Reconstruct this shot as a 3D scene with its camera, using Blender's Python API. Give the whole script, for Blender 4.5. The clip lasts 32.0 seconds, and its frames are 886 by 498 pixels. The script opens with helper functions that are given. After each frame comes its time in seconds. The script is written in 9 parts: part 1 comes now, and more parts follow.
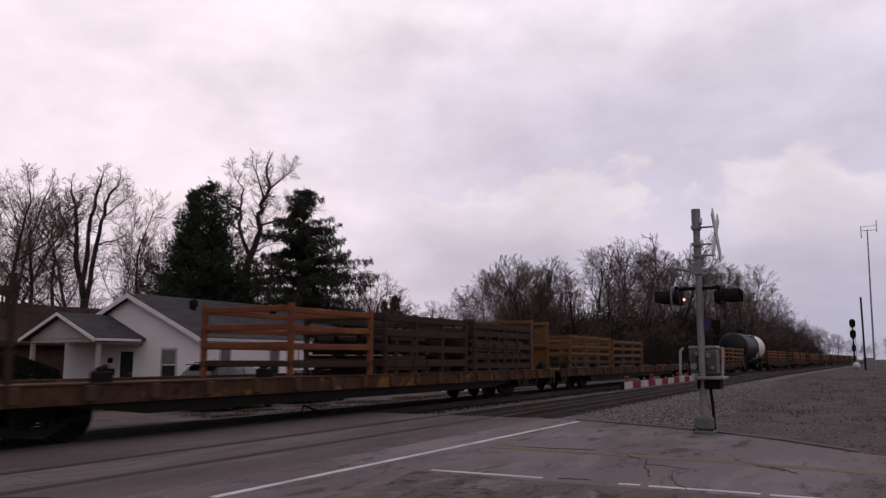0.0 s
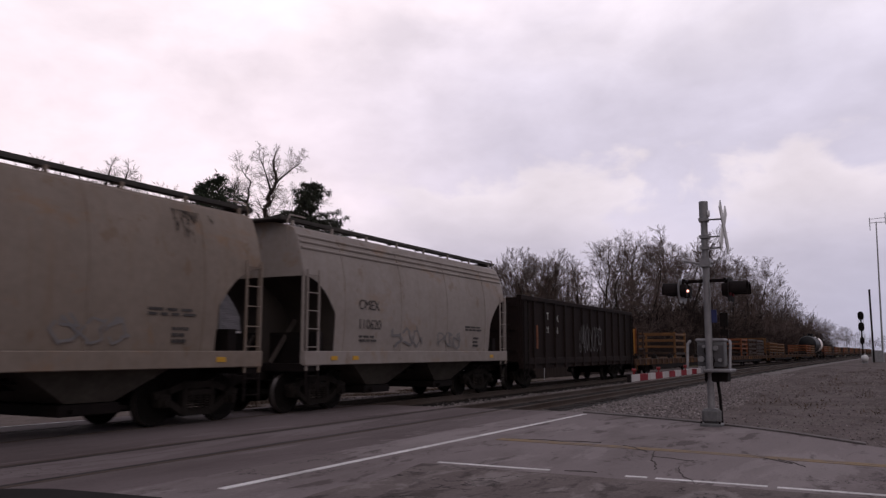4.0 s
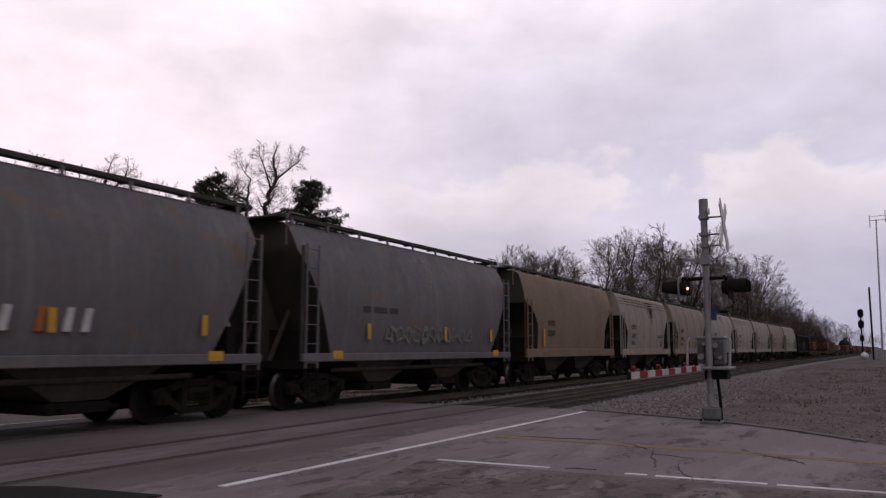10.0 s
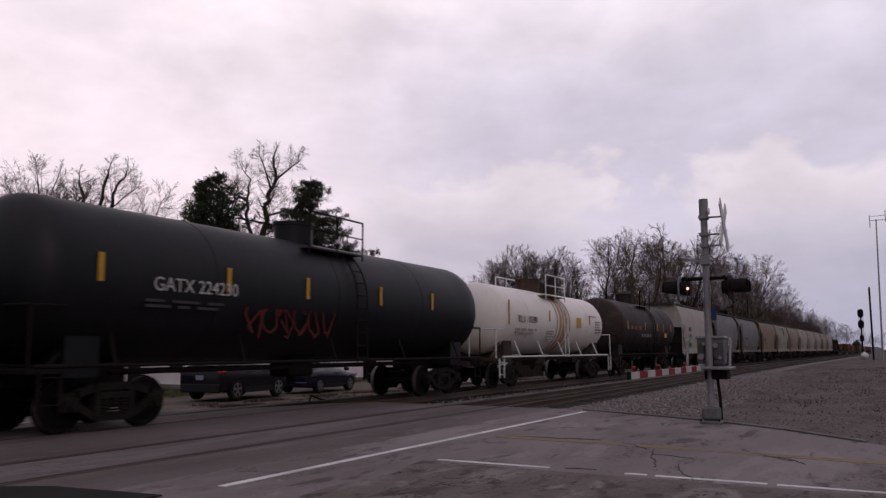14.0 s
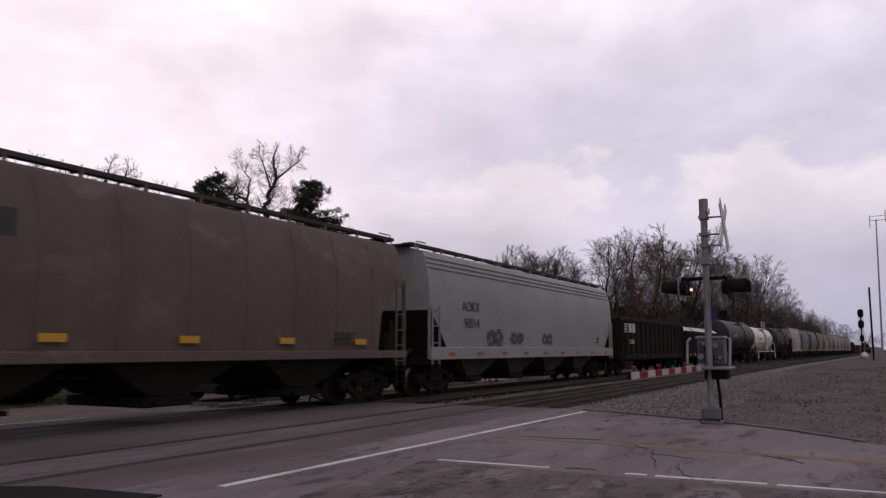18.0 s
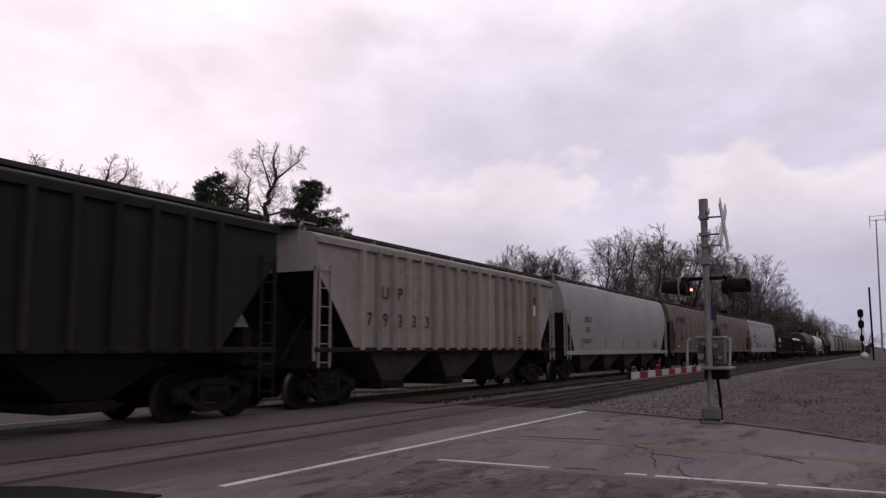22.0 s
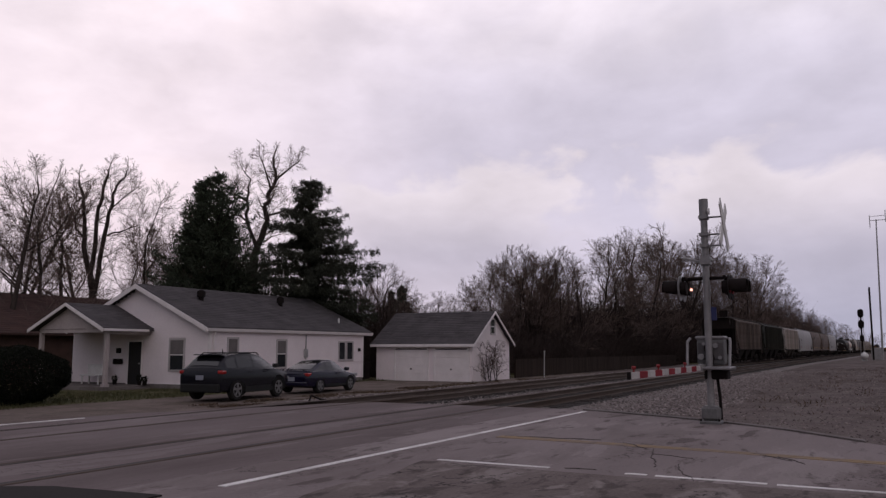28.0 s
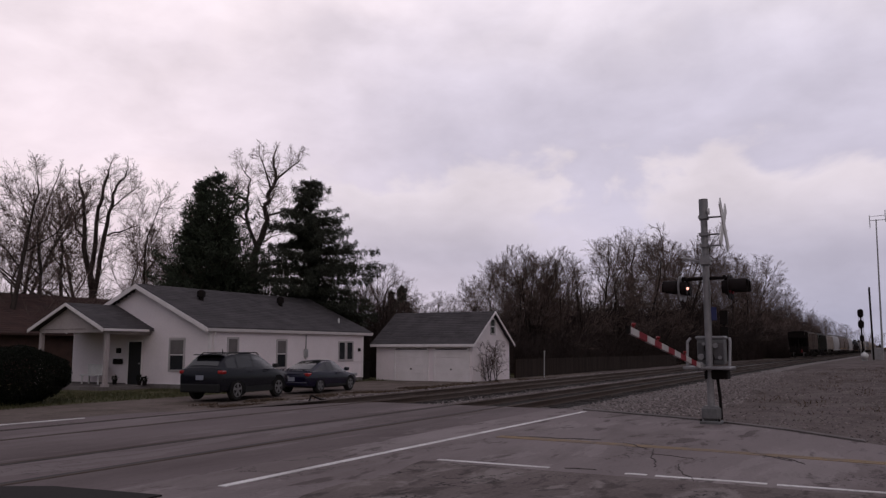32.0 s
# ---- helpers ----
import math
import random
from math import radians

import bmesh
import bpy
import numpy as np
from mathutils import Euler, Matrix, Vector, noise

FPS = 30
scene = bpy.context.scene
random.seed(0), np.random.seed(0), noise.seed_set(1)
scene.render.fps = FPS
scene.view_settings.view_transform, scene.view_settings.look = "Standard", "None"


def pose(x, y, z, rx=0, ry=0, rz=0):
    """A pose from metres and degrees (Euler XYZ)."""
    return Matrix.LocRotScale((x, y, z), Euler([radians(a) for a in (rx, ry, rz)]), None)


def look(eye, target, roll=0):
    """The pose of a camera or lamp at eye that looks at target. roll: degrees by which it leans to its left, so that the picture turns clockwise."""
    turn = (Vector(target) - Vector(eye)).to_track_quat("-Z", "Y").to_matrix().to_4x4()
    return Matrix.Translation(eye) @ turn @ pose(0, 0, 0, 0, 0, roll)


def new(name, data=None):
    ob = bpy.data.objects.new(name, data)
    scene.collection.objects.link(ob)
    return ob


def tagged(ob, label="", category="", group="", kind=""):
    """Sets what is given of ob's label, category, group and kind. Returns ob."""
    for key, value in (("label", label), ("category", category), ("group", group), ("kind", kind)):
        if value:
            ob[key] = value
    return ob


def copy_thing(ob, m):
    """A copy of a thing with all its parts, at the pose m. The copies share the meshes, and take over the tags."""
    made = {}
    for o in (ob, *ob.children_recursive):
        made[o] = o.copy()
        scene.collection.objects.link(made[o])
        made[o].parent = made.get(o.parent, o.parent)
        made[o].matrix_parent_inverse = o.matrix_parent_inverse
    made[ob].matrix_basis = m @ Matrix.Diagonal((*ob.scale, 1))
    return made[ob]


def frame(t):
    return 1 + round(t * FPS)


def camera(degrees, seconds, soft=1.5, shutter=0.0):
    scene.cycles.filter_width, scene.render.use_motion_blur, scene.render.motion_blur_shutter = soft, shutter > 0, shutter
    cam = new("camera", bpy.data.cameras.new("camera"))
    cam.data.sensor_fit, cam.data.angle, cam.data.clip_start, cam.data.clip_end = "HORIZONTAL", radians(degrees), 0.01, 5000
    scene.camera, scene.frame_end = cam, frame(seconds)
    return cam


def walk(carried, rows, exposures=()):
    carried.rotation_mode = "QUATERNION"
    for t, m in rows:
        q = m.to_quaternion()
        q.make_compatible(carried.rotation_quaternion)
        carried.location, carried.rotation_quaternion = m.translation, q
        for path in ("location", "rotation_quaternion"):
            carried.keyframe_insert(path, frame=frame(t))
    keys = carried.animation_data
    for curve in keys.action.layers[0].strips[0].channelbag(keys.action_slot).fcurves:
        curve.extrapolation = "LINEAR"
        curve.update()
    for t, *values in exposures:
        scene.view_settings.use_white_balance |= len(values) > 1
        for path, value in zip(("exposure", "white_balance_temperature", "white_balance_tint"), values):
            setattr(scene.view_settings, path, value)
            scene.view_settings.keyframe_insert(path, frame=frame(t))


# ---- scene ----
# Plan: x runs along the tracks, y across them, z = 0 at the rail heads and the road; the camera stands at the origin.
EYE = (0.0, 0.0, 1.45)
YAW, PITCH, ROLL = 28.37, 7.21, 0.0
cam = camera(58.5, 32.0, soft=1.35, shutter=0.16)


def aim(dx=0.0, dy=0.0):
    """The camera's pose, turned by small angles in degrees: dx to the right, dy upwards."""
    a, b = radians(YAW - dx), radians(PITCH + dy)
    way = Vector((math.cos(a) * math.cos(b), math.sin(a) * math.cos(b), math.sin(b)))
    return look(EYE, Vector(EYE) + way, ROLL)


walk(cam, [(0.0, aim(0.49, 0.70)), (0.5, aim(0.37, 0.70)), (1.0, aim(0.19, 0.64)), (1.5, aim(0.16, 0.57)), (2.0, aim(0.06, 0.47)),
           (2.5, aim(0.04, 0.37)), (3.0, aim(0.03, 0.32)), (3.5, aim(0.0, 0.25)), (4.5, aim(0.0, 0.10)), (5.5, aim(0, 0)), (32.0, aim(0, 0))],
     exposures=[(t, e, 6650.0, 12.5) for t, e in ((0.0, -0.02), (1.5, -0.02), (3.0, 0.03), (6.0, 0.10), (8.0, 0.09), (10.0, 0.06), (12.0, 0.01), (14.0, -0.03), (17.0, 0.02), (19.0, 0.11), (21.0, 0.08), (23.0, 0.12), (25.0, 0.05), (28.0, -0.02), (30.0, -0.04), (32.0, -0.08))])

# ---- light ----
SUN_AZ, SUN_EL = -135.0, 35.0
world = bpy.data.worlds.new("overcast_sky")
scene.world = world
world.use_nodes = True
wn, wl = world.node_tree.nodes, world.node_tree.links
wn.clear()
sky = wn.new("ShaderNodeTexSky")
sky.sky_type, sky.sun_disc = "NISHITA", False
sky.sun_elevation, sky.sun_rotation = radians(SUN_EL), radians(90 - SUN_AZ)
tc = wn.new("ShaderNodeTexCoord")
ns = wn.new("ShaderNodeTexNoise")
ns.inputs["Scale"].default_value, ns.inputs["Detail"].default_value = 2.2, 5
rmp = wn.new("ShaderNodeValToRGB")
rmp.color_ramp.elements[0].position, rmp.color_ramp.elements[0].color = 0.3, (0.50, 0.49, 0.58, 1)
rmp.color_ramp.elements[1].position, rmp.color_ramp.elements[1].color = 0.7, (0.86, 0.80, 0.86, 1)
b1, b2, wm, wo = wn.new("ShaderNodeBackground"), wn.new("ShaderNodeBackground"), wn.new("ShaderNodeMixShader"), wn.new("ShaderNodeOutputWorld")
b1.inputs["Strength"].default_value, wm.inputs[0].default_value = 0.10, 0.8
# an overcast sky is brightest overhead and dimmest at the horizon
sz, zen = wn.new("ShaderNodeSeparateXYZ"), wn.new("ShaderNodeMapRange")
zen.inputs["To Min"].default_value, zen.inputs["To Max"].default_value = 0.17, 0.88
wl.new(tc.outputs["Generated"], sz.inputs[0])
wl.new(sz.outputs[2], zen.inputs["Value"])
wl.new(zen.outputs[0], b2.inputs["Strength"])
wl.new(tc.outputs["Generated"], ns.inputs["Vector"])
wl.new(ns.outputs["Fac"], rmp.inputs["Fac"])
wl.new(sky.outputs[0], b1.inputs["Color"])
wl.new(rmp.outputs[0], b2.inputs["Color"])
wl.new(b1.outputs[0], wm.inputs[1])
wl.new(b2.outputs[0], wm.inputs[2])
wl.new(wm.outputs[0], wo.inputs[0])
sun = new("sun", bpy.data.lights.new("sun", "SUN"))
sun.data.energy, sun.data.angle, sun.data.color = 0.24, radians(30), (1.0, 0.89, 0.85)
sa, se = radians(SUN_AZ), radians(SUN_EL)
sun.matrix_world = look((math.cos(sa) * math.cos(se) * 50, math.sin(sa) * math.cos(se) * 50, math.sin(se) * 50), (0, 0, 0))


# ---- materials ----
def mat(name, col, col2=None, rough=0.75, scale=1.5, fine=30.0, metal=0.0, bump=0.15, mixmax=1.0, streak=None, streak_col=(0.10, 0.055, 0.03), stretch=(1, 1, 1), island=0.0, rnd=0.0, spec=None, bdist=0.02, blots=(), cracks=None):
    """A weathered surface: two colours mixed by coarse and fine noise, with streaks, relief and a change from piece to piece."""
    m = bpy.data.materials.new(name)
    m.use_nodes = True
    nt = m.node_tree
    nd, lk = nt.nodes, nt.links
    p = nd["Principled BSDF"]
    p.inputs["Metallic"].default_value = metal
    p.inputs["Specular IOR Level"].default_value = spec if spec is not None else (0.12 if rough > 0.55 else 0.35)
    col2 = col2 or tuple(c * 0.7 for c in col)
    t = nd.new("ShaderNodeTexCoord")
    mp = nd.new("ShaderNodeMapping")
    mp.inputs["Scale"].default_value = stretch
    lk.new(t.outputs["Object"], mp.inputs["Vector"])
    n1, n2 = nd.new("ShaderNodeTexNoise"), nd.new("ShaderNodeTexNoise")
    n1.inputs["Scale"].default_value, n1.inputs["Detail"].default_value, n1.inputs["Roughness"].default_value = scale, 6, 0.62
    n2.inputs["Scale"].default_value, n2.inputs["Detail"].default_value = fine, 4
    lk.new(mp.outputs[0], n1.inputs["Vector"])
    lk.new(mp.outputs[0], n2.inputs["Vector"])
    mx = nd.new("ShaderNodeMath")
    mx.operation = "MULTIPLY_ADD"
    lk.new(n2.outputs["Fac"], mx.inputs[0])
    mx.inputs[1].default_value = 0.45
    lk.new(n1.outputs["Fac"], mx.inputs[2])
    r = nd.new("ShaderNodeMapRange")
    r.inputs["From Min"].default_value, r.inputs["From Max"].default_value, r.inputs["To Max"].default_value = 0.52, 0.95, mixmax
    lk.new(mx.outputs[0], r.inputs["Value"])
    c = nd.new("ShaderNodeMixRGB")
    c.inputs[1].default_value, c.inputs[2].default_value = (*col, 1), (*col2, 1)
    lk.new(r.outputs[0], c.inputs[0])
    out = c.outputs[0]
    if streak:
        sm = nd.new("ShaderNodeMapping")
        sm.inputs["Scale"].default_value = (2.2, 2.2, 0.12)
        lk.new(t.outputs["Object"], sm.inputs["Vector"])
        sn = nd.new("ShaderNodeTexNoise")
        sn.inputs["Scale"].default_value, sn.inputs["Detail"].default_value, sn.inputs["Roughness"].default_value = 1.6, 7, 0.7
        lk.new(sm.outputs[0], sn.inputs["Vector"])
        sr = nd.new("ShaderNodeMapRange")
        sr.inputs["From Min"].default_value, sr.inputs["From Max"].default_value, sr.inputs["To Max"].default_value = 0.5, 0.8, streak
        lk.new(sn.outputs["Fac"], sr.inputs["Value"])
        c2 = nd.new("ShaderNodeMixRGB")
        c2.inputs[2].default_value = (*streak_col, 1)
        lk.new(sr.outputs[0], c2.inputs[0])
        lk.new(out, c2.inputs[1])
        out = c2.outputs[0]
    for k, (bs, lo, hi, amount, bcol, bst) in enumerate(blots):
        bmap = nd.new("ShaderNodeMapping")
        bmap.inputs["Scale"].default_value, bmap.inputs["Location"].default_value = bst, (k * 7.3, k * 3.1, 0)
        lk.new(t.outputs["Object"], bmap.inputs["Vector"])
        bn = nd.new("ShaderNodeTexNoise")
        bn.inputs["Scale"].default_value, bn.inputs["Detail"].default_value, bn.inputs["Roughness"].default_value, bn.inputs["Distortion"].default_value = bs, 8, 0.68, 0.4
        lk.new(bmap.outputs[0], bn.inputs["Vector"])
        br = nd.new("ShaderNodeMapRange")
        br.inputs["From Min"].default_value, br.inputs["From Max"].default_value, br.inputs["To Max"].default_value = lo, hi, amount
        lk.new(bn.outputs["Fac"], br.inputs["Value"])
        bc = nd.new("ShaderNodeMixRGB")
        bc.inputs[2].default_value = (*bcol, 1)
        lk.new(br.outputs[0], bc.inputs[0])
        lk.new(out, bc.inputs[1])
        out = bc.outputs[0]
    if cracks:
        cs, cw, ccol, amount = cracks
        cn, cm = nd.new("ShaderNodeTexNoise"), nd.new("ShaderNodeTexNoise")
        cn.inputs["Scale"].default_value, cn.inputs["Detail"].default_value, cn.inputs["Roughness"].default_value = cs, 9, 0.6
        cm.inputs["Scale"].default_value, cm.inputs["Detail"].default_value = cs * 0.7, 3
        lk.new(t.outputs["Object"], cn.inputs["Vector"])
        lk.new(mp.outputs[0], cm.inputs["Vector"])
        ca, cd, ck = (nd.new("ShaderNodeMath") for _ in range(3))
        ca.operation, cd.operation = "SUBTRACT", "ABSOLUTE"
        ca.inputs[1].default_value = 0.5
        lk.new(cn.outputs["Fac"], ca.inputs[0])
        lk.new(ca.outputs[0], cd.inputs[0])
        cr, cq = nd.new("ShaderNodeMapRange"), nd.new("ShaderNodeMapRange")
        cr.inputs["From Min"].default_value, cr.inputs["From Max"].default_value, cr.inputs["To Min"].default_value, cr.inputs["To Max"].default_value = cw * 0.4, cw, 1, 0
        cq.inputs["From Min"].default_value, cq.inputs["From Max"].default_value, cq.inputs["To Max"].default_value = 0.52, 0.60, amount
        lk.new(cd.outputs[0], cr.inputs["Value"])
        lk.new(cm.outputs["Fac"], cq.inputs["Value"])
        ck.operation = "MULTIPLY"
        lk.new(cr.outputs[0], ck.inputs[0])
        lk.new(cq.outputs[0], ck.inputs[1])
        cc = nd.new("ShaderNodeMixRGB")
        cc.inputs[2].default_value = (*ccol, 1)
        lk.new(ck.outputs[0], cc.inputs[0])
        lk.new(out, cc.inputs[1])
        out = cc.outputs[0]
    if island or rnd:
        src = nd.new("ShaderNodeNewGeometry").outputs["Random Per Island"] if island else nd.new("ShaderNodeObjectInfo").outputs["Random"]
        vr = nd.new("ShaderNodeMapRange")
        vr.inputs["To Min"].default_value, vr.inputs["To Max"].default_value = 1 - (island or rnd), 1 + (island or rnd)
        lk.new(src, vr.inputs["Value"])
        hv = nd.new("ShaderNodeHueSaturation")
        lk.new(vr.outputs[0], hv.inputs["Value"])
        lk.new(out, hv.inputs["Color"])
        out = hv.outputs[0]
    lk.new(out, p.inputs["Base Color"])
    rr = nd.new("ShaderNodeMapRange")
    rr.inputs["To Min"].default_value, rr.inputs["To Max"].default_value = max(0.05, rough - 0.12), min(1, rough + 0.12)
    lk.new(n1.outputs["Fac"], rr.inputs["Value"])
    lk.new(rr.outputs[0], p.inputs["Roughness"])
    if bump:
        b = nd.new("ShaderNodeBump")
        b.inputs["Strength"].default_value, b.inputs["Distance"].default_value = bump, bdist
        lk.new(mx.outputs[0], b.inputs["Height"])
        lk.new(b.outputs[0], p.inputs["Normal"])
    return m


def glow(name, col, strength):
    m = bpy.data.materials.new(name)
    m.use_nodes = True
    p = m.node_tree.nodes["Principled BSDF"]
    p.inputs["Base Color"].default_value = (*col, 1)
    p.inputs["Emission Color"].default_value = (*col, 1)
    p.inputs["Emission Strength"].default_value = strength
    return m


def glass(name, col, rough=0.08):
    m = mat(name, col, tuple(c * 0.8 for c in col), rough=rough, bump=0.02, scale=0.6, spec=0.8)
    return m


STEEL = mat("rail_steel", (0.11, 0.088, 0.08), (0.07, 0.05, 0.042), rough=0.8, stretch=(0.2, 1, 1), spec=0.08)
RUSTY = mat("rusty_rail_web", (0.09, 0.06, 0.045), (0.05, 0.035, 0.03), rough=0.9)
TIE = mat("creosoted_tie", (0.02, 0.0155, 0.014), (0.036, 0.029, 0.026), rough=0.95, stretch=(4, 0.5, 4), rnd=0.3)
BALLAST = mat("ballast", (0.235, 0.208, 0.203), (0.11, 0.094, 0.092), rough=0.95, scale=2, fine=22, bump=0.9, bdist=0.05, blots=[(0.5, 0.45, 0.62, 0.5, (0.10, 0.082, 0.074), (1, 1, 1))])
STONE = mat("ballast_stone", (0.26, 0.225, 0.222), (0.135, 0.112, 0.11), rough=0.95, scale=6, island=0.45)
GRAVEL = mat("gravel_ground", (0.152, 0.120, 0.117), (0.084, 0.066, 0.064), rough=0.97, scale=0.9, fine=16, bump=1.0, bdist=0.06, blots=[(0.22, 0.46, 0.58, 0.7, (0.065, 0.049, 0.042), (0.6, 1.3, 1)), (0.9, 0.53, 0.60, 0.6, (0.15, 0.125, 0.118), (0.5, 1, 1)), (7, 0.52, 0.62, 0.25, (0.10, 0.084, 0.079), (1, 1, 1))])
GRASS = mat("winter_grass", (0.055, 0.062, 0.028), (0.11, 0.09, 0.05), rough=0.97, scale=0.7, fine=25, bump=0.6, bdist=0.05)
BLADE = mat("grass_blade", (0.045, 0.055, 0.022), (0.085, 0.072, 0.042), rough=0.9, scale=3, island=0.4)
BLACK = mat("black_grimy_steel", (0.009, 0.0068, 0.0068), (0.017, 0.012, 0.0115), rough=0.75, scale=2)
TRUCK = mat("truck_cast_steel", (0.012, 0.0092, 0.0083), (0.026, 0.0205, 0.0185), rough=0.85, scale=3)
WHEEL = mat("wheel_steel", (0.012, 0.009, 0.0085), (0.008, 0.0065, 0.006), rough=0.8)
TREAD = mat("wheel_tread", (0.20, 0.18, 0.175), rough=0.45, metal=0.7)
GALV = mat("galvanised_steel", (0.38, 0.37, 0.38), (0.26, 0.25, 0.26), rough=0.5, metal=0.35, scale=4)
WHITE = mat("white_paint", (0.72, 0.70, 0.71), (0.55, 0.53, 0.53), rough=0.6, scale=2)


# ---- mesh helpers ----
def box(bm, x0, x1, y0, y1, z0, z1):
    v = [bm.verts.new((x, y, z)) for z in (z0, z1) for y in (y0, y1) for x in (x0, x1)]
    for f in ((0, 2, 3, 1), (4, 5, 7, 6), (0, 1, 5, 4), (2, 6, 7, 3), (0, 4, 6, 2), (1, 3, 7, 5)):
        bm.faces.new([v[i] for i in f])


def rbox(bm, x0, x1, y0, y1, z0, z1, r=0.02, seg=1):
    b = bmesh.new()
    box(b, x0, x1, y0, y1, z0, z1)
    bmesh.ops.bevel(b, geom=list(b.edges), offset=r, segments=seg, affect="EDGES", profile=0.6)
    join(bm, b)


def join(bm, b):
    b.verts.index_update()
    vs = [bm.verts.new(v.co) for v in b.verts]
    for f in b.faces:
        bm.faces.new([vs[v.index] for v in f.verts])
    b.free()


def tube(bm, pts, r, n=8, r1=None, caps=True):
    """A round bar along points; its radius goes from r to r1."""
    pts = [Vector(p) for p in pts]
    rings = []
    for i, p in enumerate(pts):
        d = (pts[min(i + 1, len(pts) - 1)] - pts[max(i - 1, 0)]).normalized()
        a = d.orthogonal().normalized() if i == 0 else (a - d * a.dot(d)).normalized()
        b = d.cross(a)
        rr = r + ((r1 if r1 is not None else r) - r) * i / max(1, len(pts) - 1)
        rings.append([bm.verts.new(p + (a * math.cos(2 * math.pi * k / n) + b * math.sin(2 * math.pi * k / n)) * rr) for k in range(n)])
    for q, w in zip(rings, rings[1:]):
        for k in range(n):
            bm.faces.new((q[k], q[(k + 1) % n], w[(k + 1) % n], w[k]))
    if caps:
        bm.faces.new(rings[0][::-1])
        bm.faces.new(rings[-1])


def prism(bm, outline, axis, a, b):
    """An outline of two coordinates, drawn out along an axis from a to b."""
    def at(u, v, w):
        return {"x": (w, u, v), "y": (u, w, v), "z": (u, v, w)}[axis]
    lo = [bm.verts.new(at(u, v, a)) for u, v in outline]
    hi = [bm.verts.new(at(u, v, b)) for u, v in outline]
    n = len(outline)
    bm.faces.new(lo[::-1])
    bm.faces.new(hi)
    for i in range(n):
        bm.faces.new((lo[i], lo[(i + 1) % n], hi[(i + 1) % n], hi[i]))


def loft(bm, rings, closed=True, caps=True):
    vs = [[bm.verts.new(p) for p in r] for r in rings]
    n = len(vs[0])
    for q, w in zip(vs, vs[1:]):
        for k in range(n if closed else n - 1):
            bm.faces.new((q[k], q[(k + 1) % n], w[(k + 1) % n], w[k]))
    if caps:
        bm.faces.new(vs[0][::-1])
        bm.faces.new(vs[-1])


def mesh(bm, name, material, smooth=False, angle=35):
    bmesh.ops.recalc_face_normals(bm, faces=bm.faces)
    me = bpy.data.meshes.new(name)
    if smooth:
        for f in bm.faces:
            f.smooth = True
        for e in bm.edges:
            if len(e.link_faces) == 2 and e.calc_face_angle(0) > radians(angle):
                e.smooth = False
    bm.to_mesh(me)
    bm.free()
    me.materials.append(material)
    return me


def part(name, bm, material, parent, label="", smooth=False, at=None):
    """One mesh object under a thing or a part."""
    ob = new(name, bm if isinstance(bm, bpy.types.Mesh) else mesh(bm, name, material, smooth))
    ob.parent = parent
    if at is not None:
        ob.matrix_basis = at if isinstance(at, Matrix) else Matrix.Translation(at)
    return tagged(ob, label)


def thing(name, label, category, at=None, group="", kind=""):
    ob = new(name)
    if at is not None:
        ob.matrix_basis = at
    return tagged(ob, label, category, group, kind)


def solid(name, bm, material, label, category, kind="", smooth=False, at=None, group=""):
    ob = new(name, mesh(bm, name, material, smooth))
    if at is not None:
        ob.matrix_basis = at
    return tagged(ob, label, category, group, kind)


def words(name, text, material, parent, m, size, label="", align="CENTER"):
    """Painted letters as a thin mesh."""
    cu = bpy.data.curves.new(name, "FONT")
    cu.body, cu.size, cu.extrude, cu.align_x = text, size, 0.003, align
    tmp = bpy.data.objects.new(name, cu)
    scene.collection.objects.link(tmp)
    dg = bpy.context.evaluated_depsgraph_get()
    me = bpy.data.meshes.new_from_object(tmp.evaluated_get(dg))
    bpy.data.objects.remove(tmp)
    me.materials.clear()
    me.materials.append(material)
    ob = new(name, me)
    ob.parent, ob.matrix_basis = parent, m
    return tagged(ob, label)


# ---- tracks and ground ----
NEAR, FAR = 9.05, 13.10


def bend(x):
    """How far the tracks lie off the straight line at x."""
    if x < 40:
        return 0.0
    return -0.00022 * (min(x, 110) - 40) ** 2 - max(0.0, x - 110) * 0.0308


def road_edge(y):
    """The right edge of the paving."""
    pts = [(-60, 13.0), (-3, 13.2), (-0.1, 13.9), (1.4, 15.6), (2.45, 16.5), (3.7, 17.3), (6.1, 18.5), (7.0, 18.7), (12.4, 18.6), (14.5, 13.6), (16.8, 10.9), (18.5, 7.0), (60, 6.5)]
    for (a, p), (b, q) in zip(pts, pts[1:]):
        if y <= b:
            return p + (q - p) * max(0, (y - a)) / (b - a)
    return pts[-1][1]


def ramp(v, a, b):
    k = min(1.0, max(0.0, (v - a) / (b - a)))
    return k * k * (3 - 2 * k)


def ground_z(x, y):
    """The height of the ground sheet."""
    yy = y - bend(x)
    z = -0.07 - 0.33 * ramp(yy, 14.6, 18.5)
    if x > 14:
        z -= 0.22 * ramp(x, 18.6, 20.5) * ramp(yy, 4.5, 7.5) * (1 - ramp(yy, 14, 16))
    z += 0.03 * noise.noise((x * 0.15, y * 0.15, 0)) * ramp(math.hypot(x - 10, y - 6), 12, 25)
    if yy < 4 and x > 22:
        z += 0.12 * ramp(x, 22, 60) * (1 - ramp(yy, 1, 5)) + 0.04 * noise.noise((x * 0.6, y * 0.6, 3))
    return z


